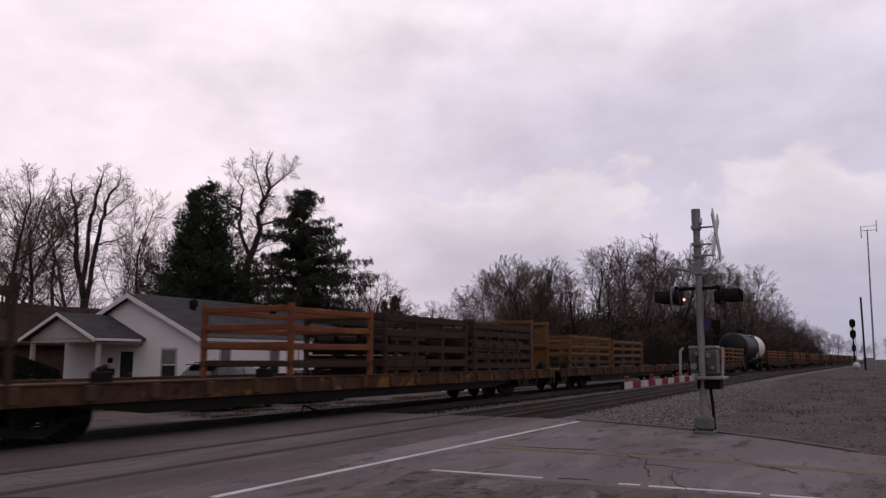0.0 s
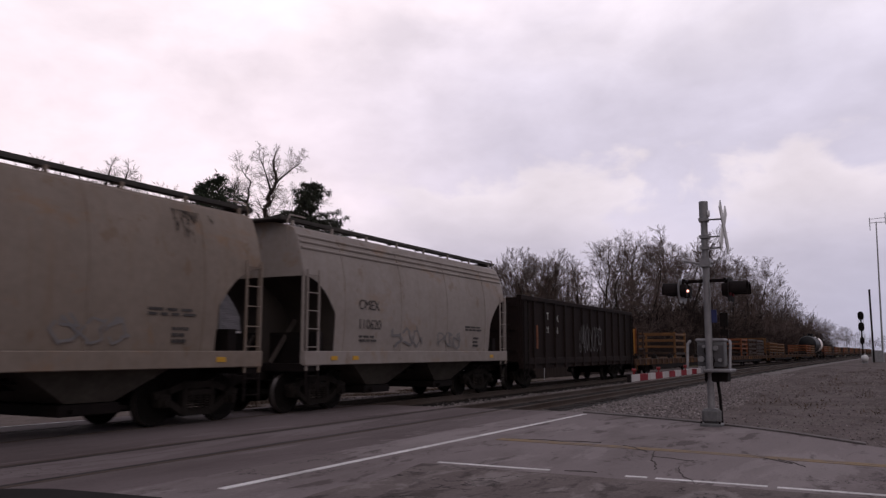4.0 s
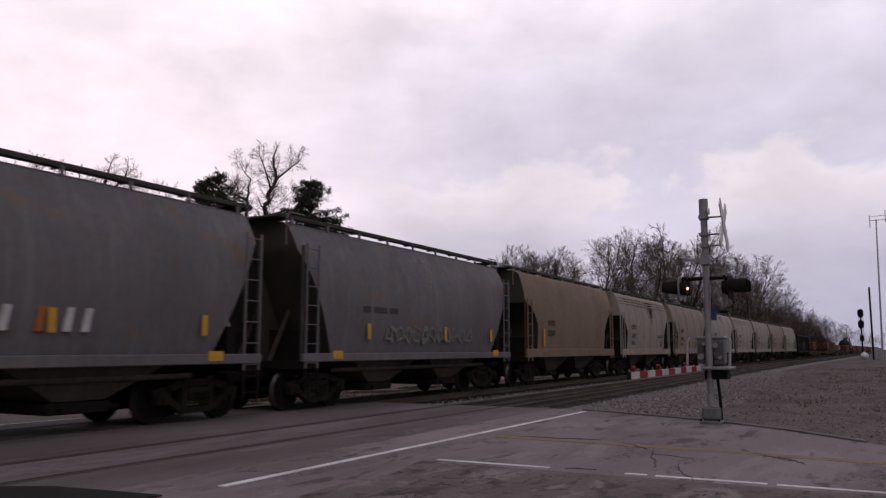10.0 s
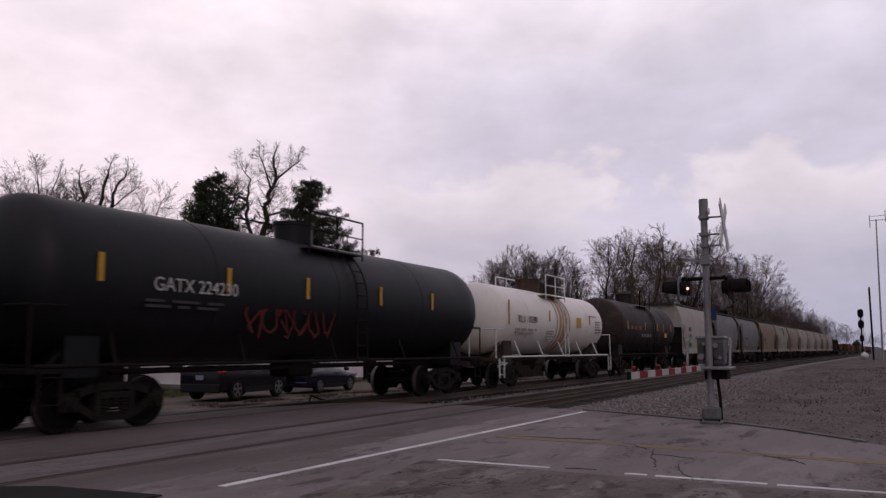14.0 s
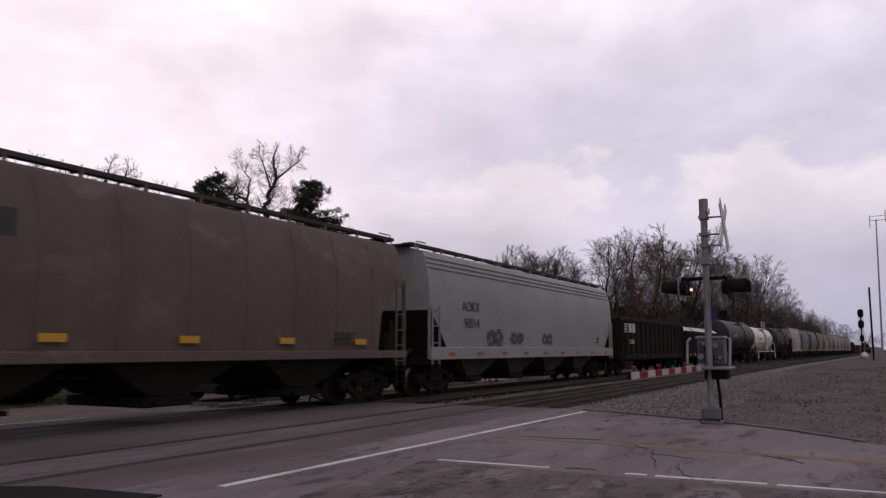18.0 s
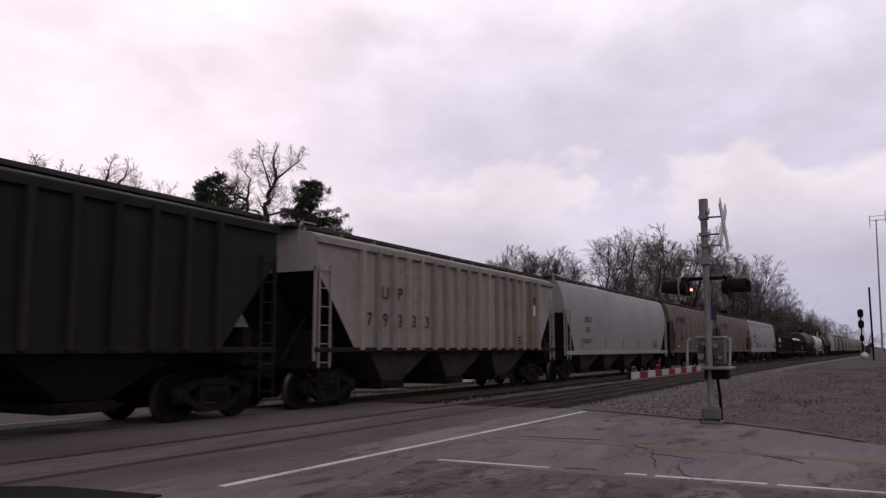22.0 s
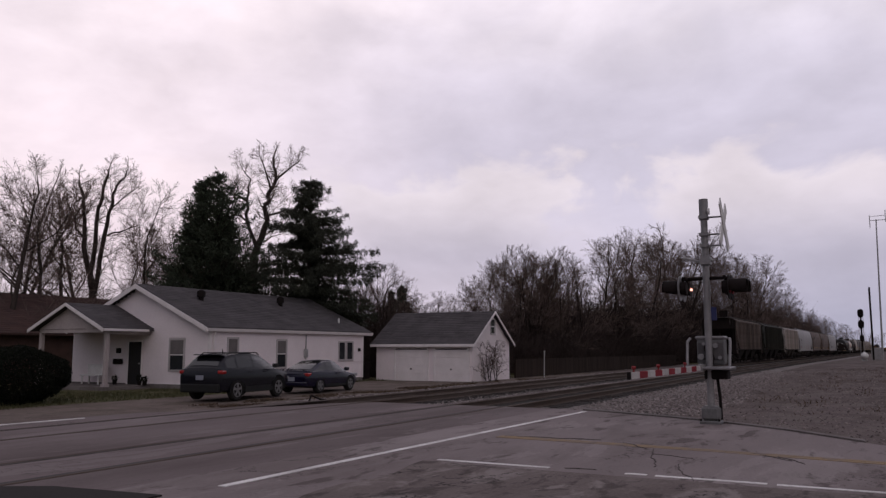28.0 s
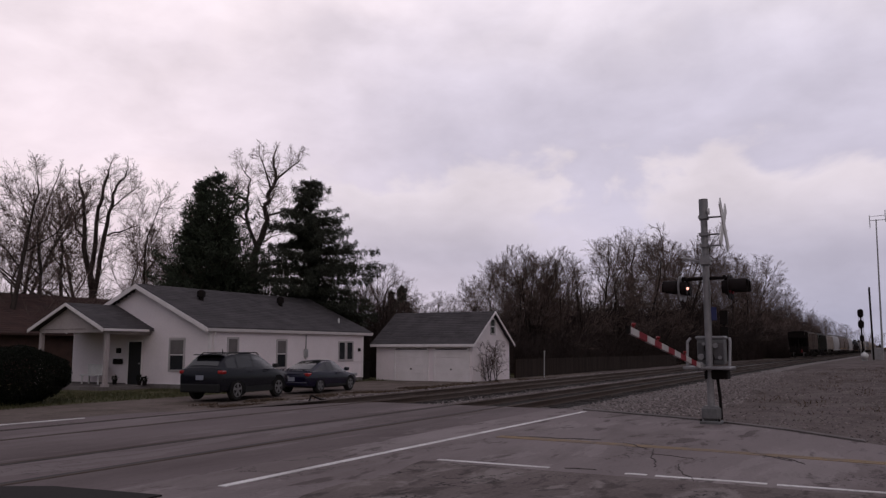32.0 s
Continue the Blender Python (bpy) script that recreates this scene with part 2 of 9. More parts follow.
def build_ground():
    def steps(a, b, s):
        return list(np.arange(a, b, s))
    xs = [-1500, -600, -250, -120, -60] + steps(-30, 60, 1.0) + steps(60, 200, 4) + [200, 240, 300, 400, 600, 900, 1400, 2600]
    ys = [-1500, -600, -250, -120, -60] + steps(-30, 40, 0.7) + steps(40, 100, 4) + [100, 130, 180, 260, 400, 700, 1200, 2600]
    bm = bmesh.new()
    v = [[bm.verts.new((x, y, ground_z(x, y))) for x in xs] for y in ys]
    for j in range(len(ys) - 1):
        for i in range(len(xs) - 1):
            bm.faces.new((v[j][i], v[j][i + 1], v[j + 1][i + 1], v[j + 1][i]))
    me = mesh(bm, "ground", GRAVEL, smooth=True)
    me.materials.append(GRASS)
    me.materials.append(DIRT)
    for p in me.polygons:
        c = p.center
        yy = c.y - bend(c.x)
        p.material_index = int(yy > (23.9 if c.x < 27 else 25.7 if c.x < 47 else 20.8) + 0.8 * noise.noise((c.x * 0.3, 0, 0)) or yy < -25)
        if not p.material_index and yy > 17.0 + 0.5 * noise.noise((c.x * 0.4, 1, 0)) and c.x < 60:
            p.material_index = 2
    tagged(new("ground", me), "grey gravel and worn winter grass", "ground", kind="structure")


def build_road():
    bm = bmesh.new()
    ys = list(np.arange(-40, 17.6, 0.5))
    rings = []
    for y in ys:
        e = road_edge(y)
        z = 0.0 if y < 14.6 else -0.33 * ramp(y, 14.6, 18.5)
        us = np.linspace(0, 1, 30)
        rings.append([(-40 + (e + 40) * (1 - (1 - u) ** 2), y, z + 0.004 * noise.noise((u * 20, y * 0.3, 0)) * (0 if 7.5 < y < 14.6 else 1)) for u in us] +
                     [(e, y, z - 0.3), (-40, y, z - 0.3)])
    loft(bm, rings)
    road = solid("road", bm, ASPHALT, "worn grey patched asphalt road and crossing", "road", "structure", smooth=True)
    road.data.materials.append(CROSSING)
    for p in road.data.polygons:
        if 7.0 < p.center.y < 15.4:
            p.material_index = 1


def strip(bm, pts, w, z=0.006, t=0.012):
    """A painted line along points of the plan."""
    for (x0, y0), (x1, y1) in zip(pts, pts[1:]):
        d = Vector((x1 - x0, y1 - y0, 0)).normalized()
        n = Vector((-d.y, d.x, 0)) * w / 2
        a, b = Vector((x0, y0, 0)), Vector((x1, y1, 0))
        q = [a - n, b - n, b + n, a + n]
        lo = [bm.verts.new((p.x, p.y, z - t)) for p in q]
        hi = [bm.verts.new((p.x, p.y, z)) for p in q]
        bm.faces.new(hi)
        for i in range(4):
            bm.faces.new((lo[i], lo[(i + 1) % 4], hi[(i + 1) % 4], hi[i]))


def rail_rings(y0, x0, x1):
    prof = [(-0.07, -0.17), (0.07, -0.17), (0.07, -0.155), (0.012, -0.13), (0.012, -0.045), (0.036, -0.035), (0.036, -0.008), (0.026, 0.0),
            (-0.026, 0.0), (-0.036, -0.008), (-0.036, -0.035), (-0.012, -0.045), (-0.012, -0.13), (-0.07, -0.155)]
    xs = list(np.arange(x0, min(x1, 40), 10)) + list(np.arange(max(40, x0), x1 + 1, 6))
    return [[(x, y0 + bend(x) + u, 0.012 + w) for u, w in prof] for x in xs]


def build_tracks():
    for c, nm in ((NEAR, "near"), (FAR, "far")):
        tr = thing("railway_track", "steel railway track on dark ties in grey ballast", "track", kind="structure", group="railway tracks")
        for s in (-0.7525, 0.7525):
            bm = bmesh.new()
            loft(bm, rail_rings(c + s, -60, 640))
            part("rail", bm, STEEL, tr, "worn steel rail")
        bm = bmesh.new()
        rbox(bm, -0.115, 0.115, -1.3, 1.3, -0.18, 0.0, 0.015)
        tie = mesh(bm, "tie", TIE)
        bm = bmesh.new()
        x = 19.0
        n = 0
        while x < 330:
            at = pose(x + random.uniform(-0.03, 0.03), c + bend(x) + random.uniform(-0.05, 0.05), -0.145 + random.uniform(-0.01, 0.01), 0, 0, random.uniform(-1.5, 1.5))
            if n < 150:
                part("tie", tie, TIE, tr, at=at)
            else:
                b = bmesh.new()
                box(b, -0.115, 0.115, -1.3, 1.3, -0.18, 0.0)
                bmesh.ops.transform(b, matrix=at, verts=b.verts)
                join(bm, b)
            x += 0.54
            n += 1
        tagged(part("far_ties", bm, TIE, tr, "distant dark ties"), kind="stuff")
    # the ballast bed of both tracks
    bm = bmesh.new()
    rings = []
    for x in [18.9, 19.3, 20] + list(np.arange(21, 80, 1.0)) + list(np.arange(80, 650, 8)):
        b = bend(x)
        r = []
        for i, (y, z) in enumerate(((4.6, -0.6), (4.9, -0.32), (6.2, -0.24), (7.2, -0.20), (8.3, -0.17), (9.8, -0.17), (11.1, -0.21), (12.3, -0.17), (13.9, -0.17), (15.1, -0.21), (16.3, -0.42), (16.9, -0.7))):
            r.append((x, y + b + 0.15 * noise.noise((x * 0.7, y, 1)), z + (0.035 * noise.noise((x * 2, y * 2, 5)) if 0 < i < 11 else 0)))
        rings.append(r)
    loft(bm, rings)
    solid("ballast_bed", bm, BALLAST, "grey crushed stone ballast between and beside the tracks", "ballast", "structure")
    # dark oily ballast between the rails; beside them the dark strip paints in shadow
    oil = mat("oily_shaded_ballast", (0.014, 0.012, 0.011), (0.032, 0.027, 0.025), rough=0.85, scale=1.5, fine=18, bump=0.8, bdist=0.05)
    for c in (NEAR, FAR):
        bm = bmesh.new()
        rings = []
        for x in list(np.arange(18.8, 80, 0.8)) + list(np.arange(80, 640, 8)):
            w = 0.25 * noise.noise((x * 0.5, c, 3))
            rings.append([(x, c + bend(x) + y, z + 0.015 * noise.noise((x * 2, y * 3, c))) for y, z in ((-1.55 + w, -0.26), (-1.45 + w, -0.165), (-0.9, -0.155), (-0.4, -0.15), (0.4, -0.15), (0.9, -0.155), (1.3 + w, -0.165), (1.4 + w, -0.26))])
        loft(bm, rings)
        solid("oily_shaded_ballast", bm, oil, "dark oily ballast with shade painted in beside the rails", "ballast", "structure", group="oily ballast strips")
    # loose stones on the bed and the verge
    proto = []
    for k in range(5):
        b = bmesh.new()
        bmesh.ops.create_icosphere(b, subdivisions=1, radius=1)
        for v in b.verts:
            v.co *= random.uniform(0.65, 1.1)
            v.co.z *= 0.7
        b.verts.index_update()
        proto.append((np.array([v.co[:] for v in b.verts]), [[v.index for v in f.verts] for f in b.faces]))
        b.free()
    vs, fs, n = [], [], 0
    lot = bpy.data.meshes.new("gravel_stones")
    rng = np.random.default_rng(3)
    for i in range(27000):
        if i == 13000:
            lot.from_pydata(np.concatenate(vs).tolist(), [], fs)
            lot.materials.append(mat("dull_gravel_stone", (0.215, 0.180, 0.177), (0.130, 0.105, 0.102), rough=0.97, scale=6, island=0.55))
            tagged(new("gravel_stones", lot), "scattered brownish gravel stones in the lot", "stones", kind="stuff")
            vs, fs, n = [], [], 0
        x = 18.9 + 42 * rng.random() ** 1.5
        y = rng.choice([rng.uniform(3.4, 7.6), rng.uniform(3.4, 7.6), rng.uniform(3.4, 7.6), rng.uniform(10.0, 12.1), rng.uniform(10.3, 11.8), rng.uniform(14.4, 16.2)])
        small = i < 13000
        if small:
            x = 14.0 + 48 * rng.random() ** 1.5
            y = 8.0 - 15 * rng.random() ** 1.4
            if x < road_edge(y) + 0.5:
                continue
        elif y < road_ballast(x):
            continue
        P, F = proto[rng.integers(5)]
        s = rng.uniform(0.012, 0.03) * (1.7 if rng.random() < 0.08 else 1.0) if small else rng.uniform(0.02, 0.05)
        a = rng.uniform(0, 6.28)
        R = np.array([[math.cos(a), -math.sin(a), 0], [math.sin(a), math.cos(a), 0], [0, 0, 1]])
        z = max(bed_z(y) if y > 4.6 else -9, ground_z(x, y)) + s * 0.25
        vs.append(P @ R.T * s + (x, y + bend(x), z))
        fs += [[k + n for k in f] for f in F]
        n += len(P)
    me = bpy.data.meshes.new("ballast_stones")
    me.from_pydata(np.concatenate(vs).tolist(), [], fs)
    me.materials.append(STONE)
    tagged(new("ballast_stones", me), "loose grey crushed stones beside the rails", "stones", kind="stuff")


def road_ballast(x):
    return 3.2 + 0.04 * (x - 19)


def bed_z(y):
    return float(np.interp(y, (4.6, 4.9, 6.2, 7.2, 8.3, 9.8, 11.1, 12.3, 13.9, 15.1, 16.3), (-0.6, -0.32, -0.24, -0.20, -0.17, -0.17, -0.21, -0.17, -0.17, -0.21, -0.42)))


ASPHALT = mat("worn_asphalt", (0.238, 0.199, 0.201), (0.172, 0.142, 0.143), rough=0.9, scale=0.55, fine=45, bump=0.35, stretch=(0.35, 1, 1),
              blots=[(0.45, 0.50, 0.60, 0.55, (0.128, 0.102, 0.100), (0.35, 1.1, 1)), (0.6, 0.545, 0.575, 0.5, (0.275, 0.237, 0.238), (0.4, 1.2, 1)), (2.0, 0.56, 0.61, 0.7, (0.075, 0.058, 0.056), (0.35, 1, 1)), (18, 0.58, 0.66, 0.5, (0.11, 0.09, 0.088), (1, 1, 1))],
              cracks=(0.7, 0.006, (0.05, 0.041, 0.04), 0.8))
CROSSING = mat("dark_crossing_asphalt", (0.170, 0.137, 0.140), (0.115, 0.091, 0.092), rough=0.9, scale=0.5, fine=45, bump=0.35, stretch=(0.3, 1.1, 1),
               blots=[(0.4, 0.48, 0.60, 0.6, (0.095, 0.073, 0.072), (0.3, 1.4, 1)), (0.7, 0.545, 0.575, 0.45, (0.225, 0.190, 0.192), (0.3, 1.6, 1)), (18, 0.58, 0.66, 0.5, (0.085, 0.068, 0.066), (1, 1, 1))],
               cracks=(0.8, 0.005, (0.04, 0.033, 0.032), 0.8))
LINE = mat("worn_white_line", (0.80, 0.77, 0.77), (0.45, 0.42, 0.42), rough=0.8, scale=1.2, fine=20)
YELLOW_LINE = mat("worn_yellow_line", (0.29, 0.20, 0.11), (0.21, 0.165, 0.135), rough=0.85, scale=1.2, fine=14, blots=[(2.5, 0.5, 0.6, 0.8, (0.17, 0.14, 0.135), (1, 1, 1))])
TAR = mat("tar_seam", (0.03, 0.026, 0.026), (0.06, 0.05, 0.05), rough=0.7)
DIRT = mat("driveway_dirt", (0.175, 0.138, 0.125), (0.10, 0.078, 0.068), rough=0.97, scale=0.8, fine=18, bump=0.8, bdist=0.04, blots=[(0.5, 0.5, 0.62, 0.6, (0.085, 0.07, 0.05), (0.5, 1.4, 1)), (6, 0.54, 0.62, 0.6, (0.06, 0.048, 0.04), (1, 1, 1))])
build_ground()
build_road()
build_tracks()


# ---- the freight train ----
SPEED = 16.734


def travel(t):
    """How far the train has come at t, from its place at 12 s."""
    u = t - 12
    return SPEED * u - 0.00711 * u * u


def car_paint(name, col, dirt, streak=0.55, streak_col=(0.09, 0.055, 0.035), rough=0.6):
    rust = (0.24, 0.115, 0.04) if sum(col) > 0.45 else tuple(c * 1.6 + d for c, d in zip(col, (0.02, 0.008, 0.003)))
    return mat(name, col, dirt, rough=rough, scale=0.5, fine=7, bump=0.08, streak=streak, streak_col=streak_col, blots=[(0.7, 0.56, 0.66, 0.7, tuple(0.4 * c + 0.6 * r for c, r in zip(col, rust)), (1, 1, 1.3)), (2.2, 0.60, 0.68, 0.6, tuple(0.35 * c + 0.4 * r for c, r in zip(col, rust)), (1, 1, 0.7))])


P_LIGHT = [car_paint("pale_grey_car_paint", (0.323, 0.272, 0.252), (0.236, 0.192, 0.169), 0.35, (0.20, 0.12, 0.07)),
           car_paint("dusty_white_car_paint", (0.343, 0.297, 0.280), (0.261, 0.220, 0.203), 0.3, (0.19, 0.125, 0.085)),
           car_paint("beige_car_paint", (0.267, 0.216, 0.186), (0.197, 0.155, 0.130), 0.4, (0.20, 0.12, 0.07))]
P_TAN = car_paint("rusty_tan_car_paint", (0.235, 0.168, 0.120), (0.160, 0.112, 0.084), 0.4, (0.12, 0.065, 0.03))
P_SLATE = car_paint("slate_grey_car_paint", (0.162, 0.150, 0.160), (0.117, 0.108, 0.115), 0.35, (0.30, 0.275, 0.28))
P_DGREY = car_paint("dark_grey_end_paint", (0.07, 0.066, 0.07), (0.045, 0.04, 0.043), 0.3)
P_WHITE = mat("pale_grey_clean_car_paint", (0.325, 0.304, 0.312), (0.265, 0.245, 0.249), rough=0.5, scale=0.35, fine=6, bump=0.05, streak=0.3, streak_col=(0.20, 0.18, 0.178),
              blots=[(0.5, 0.52, 0.64, 0.5, (0.235, 0.217, 0.222), (1, 1, 2.0))])
P_CREAM = car_paint("cream_car_paint", (0.425, 0.382, 0.365), (0.335, 0.293, 0.274), 0.3, (0.22, 0.16, 0.12))
P_BROWN = car_paint("taupe_car_paint", (0.152, 0.114, 0.102), (0.112, 0.082, 0.074), 0.35, (0.12, 0.08, 0.06))
P_UP = car_paint("weathered_cream_ribbed_paint", (0.365, 0.332, 0.325), (0.265, 0.228, 0.216), 0.6, (0.19, 0.115, 0.07))
P_GREEN = car_paint("dark_green_ribbed_paint", (0.0155, 0.019, 0.016), (0.026, 0.024, 0.021), 0.5, (0.05, 0.032, 0.024))
P_OLD = mat("faded_brown_ribbed_paint", (0.108, 0.086, 0.080), (0.066, 0.050, 0.046), rough=0.75, scale=0.7, fine=8, bump=0.08, streak=0.5, streak_col=(0.045, 0.034, 0.03),
            blots=[(1.0, 0.50, 0.60, 0.75, (0.155, 0.105, 0.075), (1, 1, 0.05)), (1.35, 0.52, 0.61, 0.8, (0.046, 0.037, 0.034), (1, 1, 0.07)), (3.0, 0.57, 0.64, 0.6, (0.20, 0.175, 0.165), (1, 1, 0.8))])
# for the end posts, darker than the car's sides
P_OLD_END = car_paint("dark_brown_end_paint", (0.050, 0.042, 0.040), (0.033, 0.027, 0.026), 0.4, (0.022, 0.017, 0.016))
P_OLD_RIB = mat("faded_brown_rib_paint", (0.150, 0.122, 0.114), (0.080, 0.060, 0.055), rough=0.8, scale=1.2, fine=9, streak=0.7, streak_col=(0.06, 0.04, 0.033), rnd=0.3)
P_UP_RIB = mat("streaked_cream_rib_paint", (0.36, 0.325, 0.315), (0.24, 0.195, 0.175), rough=0.8, scale=1.2, fine=9, streak=0.9, streak_col=(0.11, 0.055, 0.03), rnd=0.25)
P_GREEN_RIB = mat("dark_green_rib_paint", (0.017, 0.020, 0.017), (0.028, 0.023, 0.020), rough=0.8, scale=1.2, fine=9, streak=0.6, streak_col=(0.06, 0.035, 0.024), rnd=0.3)
P_GON = car_paint("sooty_black_gondola", (0.013, 0.0085, 0.0085), (0.023, 0.014, 0.0125), 0.4, (0.035, 0.020, 0.014), rough=0.75)
P_RUST = car_paint("rusty_brown_steel", (0.10, 0.055, 0.038), (0.05, 0.035, 0.03), 0.5, (0.16, 0.07, 0.03))
P_TANKB = mat("black_tank_paint", (0.006, 0.006, 0.0075), (0.011, 0.010, 0.012), rough=0.5, scale=0.5, fine=7, bump=0.05, spec=0.25, streak=0.25, streak_col=(0.035, 0.03, 0.03))
P_TANKD = car_paint("sooty_brown_tank_paint", (0.044, 0.031, 0.029), (0.024, 0.019, 0.020), 0.4, (0.085, 0.048, 0.034), rough=0.6)
P_TANKW = mat("white_tank_paint", (0.82, 0.75, 0.725), (0.73, 0.655, 0.625), rough=0.45, scale=0.4, fine=6, bump=0.04, streak=0.25, streak_col=(0.50, 0.40, 0.33),
              blots=[(0.9, 0.57, 0.68, 0.4, (0.62, 0.52, 0.46), (1, 1, 1.4))])
TANK_GRIME = mat("grimy_tank_underframe", (0.045, 0.035, 0.031), (0.075, 0.058, 0.05), rough=0.9, scale=1.5, fine=9)
AMBER = mat("faded_amber_stripe", (0.52, 0.24, 0.07), (0.42, 0.19, 0.06), rough=0.6)
P_DECK = mat("rusty_yellow_flat_paint", (0.05, 0.028, 0.021), (0.10, 0.05, 0.028), rough=0.85, scale=0.9, fine=9, streak=0.6, streak_col=(0.02, 0.014, 0.012), blots=[(0.8, 0.55, 0.60, 0.75, (0.27, 0.125, 0.035), (1, 1, 1.5)), (2.5, 0.56, 0.62, 0.8, (0.03, 0.02, 0.016), (1, 1, 1))])
P_ORANGE = car_paint("orange_rack_paint", (0.235, 0.078, 0.032), (0.12, 0.045, 0.027), 0.5, (0.09, 0.05, 0.04))
P_YELLOW = car_paint("dull_yellow_rack_paint", (0.18, 0.088, 0.035), (0.10, 0.05, 0.028), 0.5, (0.09, 0.05, 0.04))
P_BOX = car_paint("dented_orange_yellow_paint", (0.36, 0.165, 0.03), (0.26, 0.115, 0.025), 0.4, (0.12, 0.06, 0.025))
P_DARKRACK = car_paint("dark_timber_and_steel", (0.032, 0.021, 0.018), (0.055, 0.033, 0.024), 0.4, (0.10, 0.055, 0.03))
REFLECT = mat("yellow_reflector", (0.62, 0.34, 0.03), (0.5, 0.25, 0.03), rough=0.5)
LETTER = mat("dark_lettering", (0.05, 0.045, 0.045), (0.09, 0.08, 0.08), rough=0.7)
FADED_LETTER = mat("faded_grey_lettering", (0.24, 0.21, 0.20), (0.36, 0.32, 0.31), rough=0.7)
LETTER_W = mat("white_lettering", (0.6, 0.58, 0.57), (0.4, 0.38, 0.37), rough=0.7)
GRAF = [mat("grey_spray_paint", (0.16, 0.15, 0.16), (0.22, 0.2, 0.2), rough=0.7), mat("red_spray_paint", (0.30, 0.06, 0.06), (0.2, 0.05, 0.05), rough=0.7),
        mat("pale_spray_paint", (0.5, 0.49, 0.5), (0.35, 0.34, 0.35), rough=0.7)]
GRAF_DARK = mat("charcoal_spray_paint", (0.085, 0.078, 0.08), (0.14, 0.13, 0.135), rough=0.8)
ORANGE_MARK = mat("orange_reflector", (0.42, 0.15, 0.045), (0.3, 0.1, 0.04), rough=0.6)
GRATE = mat("dark_walkway_grating", (0.05, 0.045, 0.045), (0.09, 0.08, 0.075), rough=0.8)
RED_LAMP = mat("red_marker", (0.24, 0.010, 0.016), (0.15, 0.008, 0.012), rough=0.4)


# bay colours dimmed to stand for the shade under the car
BAY_DIM = mat("shade_dim_hopper_bay", (0.085, 0.073, 0.064), (0.045, 0.037, 0.032), rough=0.9, scale=1.2, fine=9)
BAY_DARK = mat("shade_dark_hopper_bay", (0.03, 0.025, 0.023), (0.018, 0.014, 0.013), rough=0.9, scale=1.2, fine=9)
# slope sheets and open ends: their shade is put into this colour, with some grime
SHADED_SHEET = mat("shaded_grimy_sheet", (0.040, 0.033, 0.031), (0.062, 0.050, 0.045), rough=0.9, scale=1.0)


def wheel_mesh():
    bm = bmesh.new()
    prof = [(0.06, 0.0), (0.06, 0.10), (0.03, 0.12), (0.03, 0.36), (0.055, 0.385), (0.06, 0.455), (-0.055, 0.462), (-0.07, 0.49), (-0.085, 0.485), (-0.085, 0.385), (-0.02, 0.36), (-0.02, 0.13), (-0.06, 0.10), (-0.06, 0.0)]
    n = 28
    loft(bm, [[(r * math.cos(2 * math.pi * k / n), -y, r * math.sin(2 * math.pi * k / n)) for k in range(n)] for y, r in prof[1:-1]])
    me = mesh(bm, "wheel", WHEEL, smooth=True)
    me.materials.append(TREAD)
    for p in me.polygons:
        c = p.center
        if abs(p.normal.y) < 0.3 and math.hypot(c.x, c.z) > 0.44:
            p.material_index = 1
    return me


def frame_mesh():
    """A cast truck side frame: top and bottom members round open windows, columns, journal boxes and a spring nest."""
    bm = bmesh.new()

    def member(pts, t, y0=-0.08, y1=0.07):
        for (x0, z0), (x1, z1) in zip(pts, pts[1:]):
            d = Vector((x1 - x0, z1 - z0)).normalized()
            n = Vector((-d.y, d.x)) * t / 2
            d = d * t * 0.25
            prism(bm, [(x0 - d.x - n.x, z0 - d.y - n.y), (x1 + d.x - n.x, z1 + d.y - n.y), (x1 + d.x + n.x, z1 + d.y + n.y), (x0 - d.x + n.x, z0 - d.y + n.y)], "y", y0, y1)
    member([(-1.08, 0.60), (-0.78, 0.66), (-0.40, 0.78), (0.40, 0.78), (0.78, 0.66), (1.08, 0.60)], 0.13)
    member([(-0.84, 0.52), (-0.38, 0.24), (0.38, 0.24), (0.84, 0.52)], 0.12)
    for s in (-1, 1):
        box(bm, s * 0.36 - 0.06, s * 0.36 + 0.06, -0.09, 0.07, 0.22, 0.78)
        rbox(bm, s * 0.89 - 0.15, s * 0.89 + 0.15, -0.12, 0.10, 0.36, 0.62, 0.03)
        tube(bm, [(s * 0.89, -0.12, 0.46), (s * 0.89, -0.19, 0.46)], 0.085, 12)
        tube(bm, [(s * 0.89, -0.19, 0.46), (s * 0.89, -0.205, 0.46)], 0.06, 10)
    for k in (-0.20, 0, 0.20):
        for z in np.arange(0.30, 0.56, 0.052):
            tube(bm, [(k, -0.04, z), (k, -0.04, z + 0.032)], 0.085, 9)
    rbox(bm, -0.30, 0.30, -0.11, 0.05, 0.56, 0.68, 0.02)
    return mesh(bm, "side_frame", TRUCK, smooth=True)


def bolster_mesh():
    bm = bmesh.new()
    rbox(bm, -0.22, 0.22, -1.05, 1.05, 0.42, 0.74, 0.04)
    tube(bm, [(0, 0, 0.74), (0, 0, 0.86)], 0.22, 16)
    return mesh(bm, "truck", TRUCK)


def axle_mesh():
    bm = bmesh.new()
    tube(bm, [(0, -0.95, 0), (0, 0.95, 0)], 0.085, 10)
    return mesh(bm, "axle", WHEEL, smooth=True)


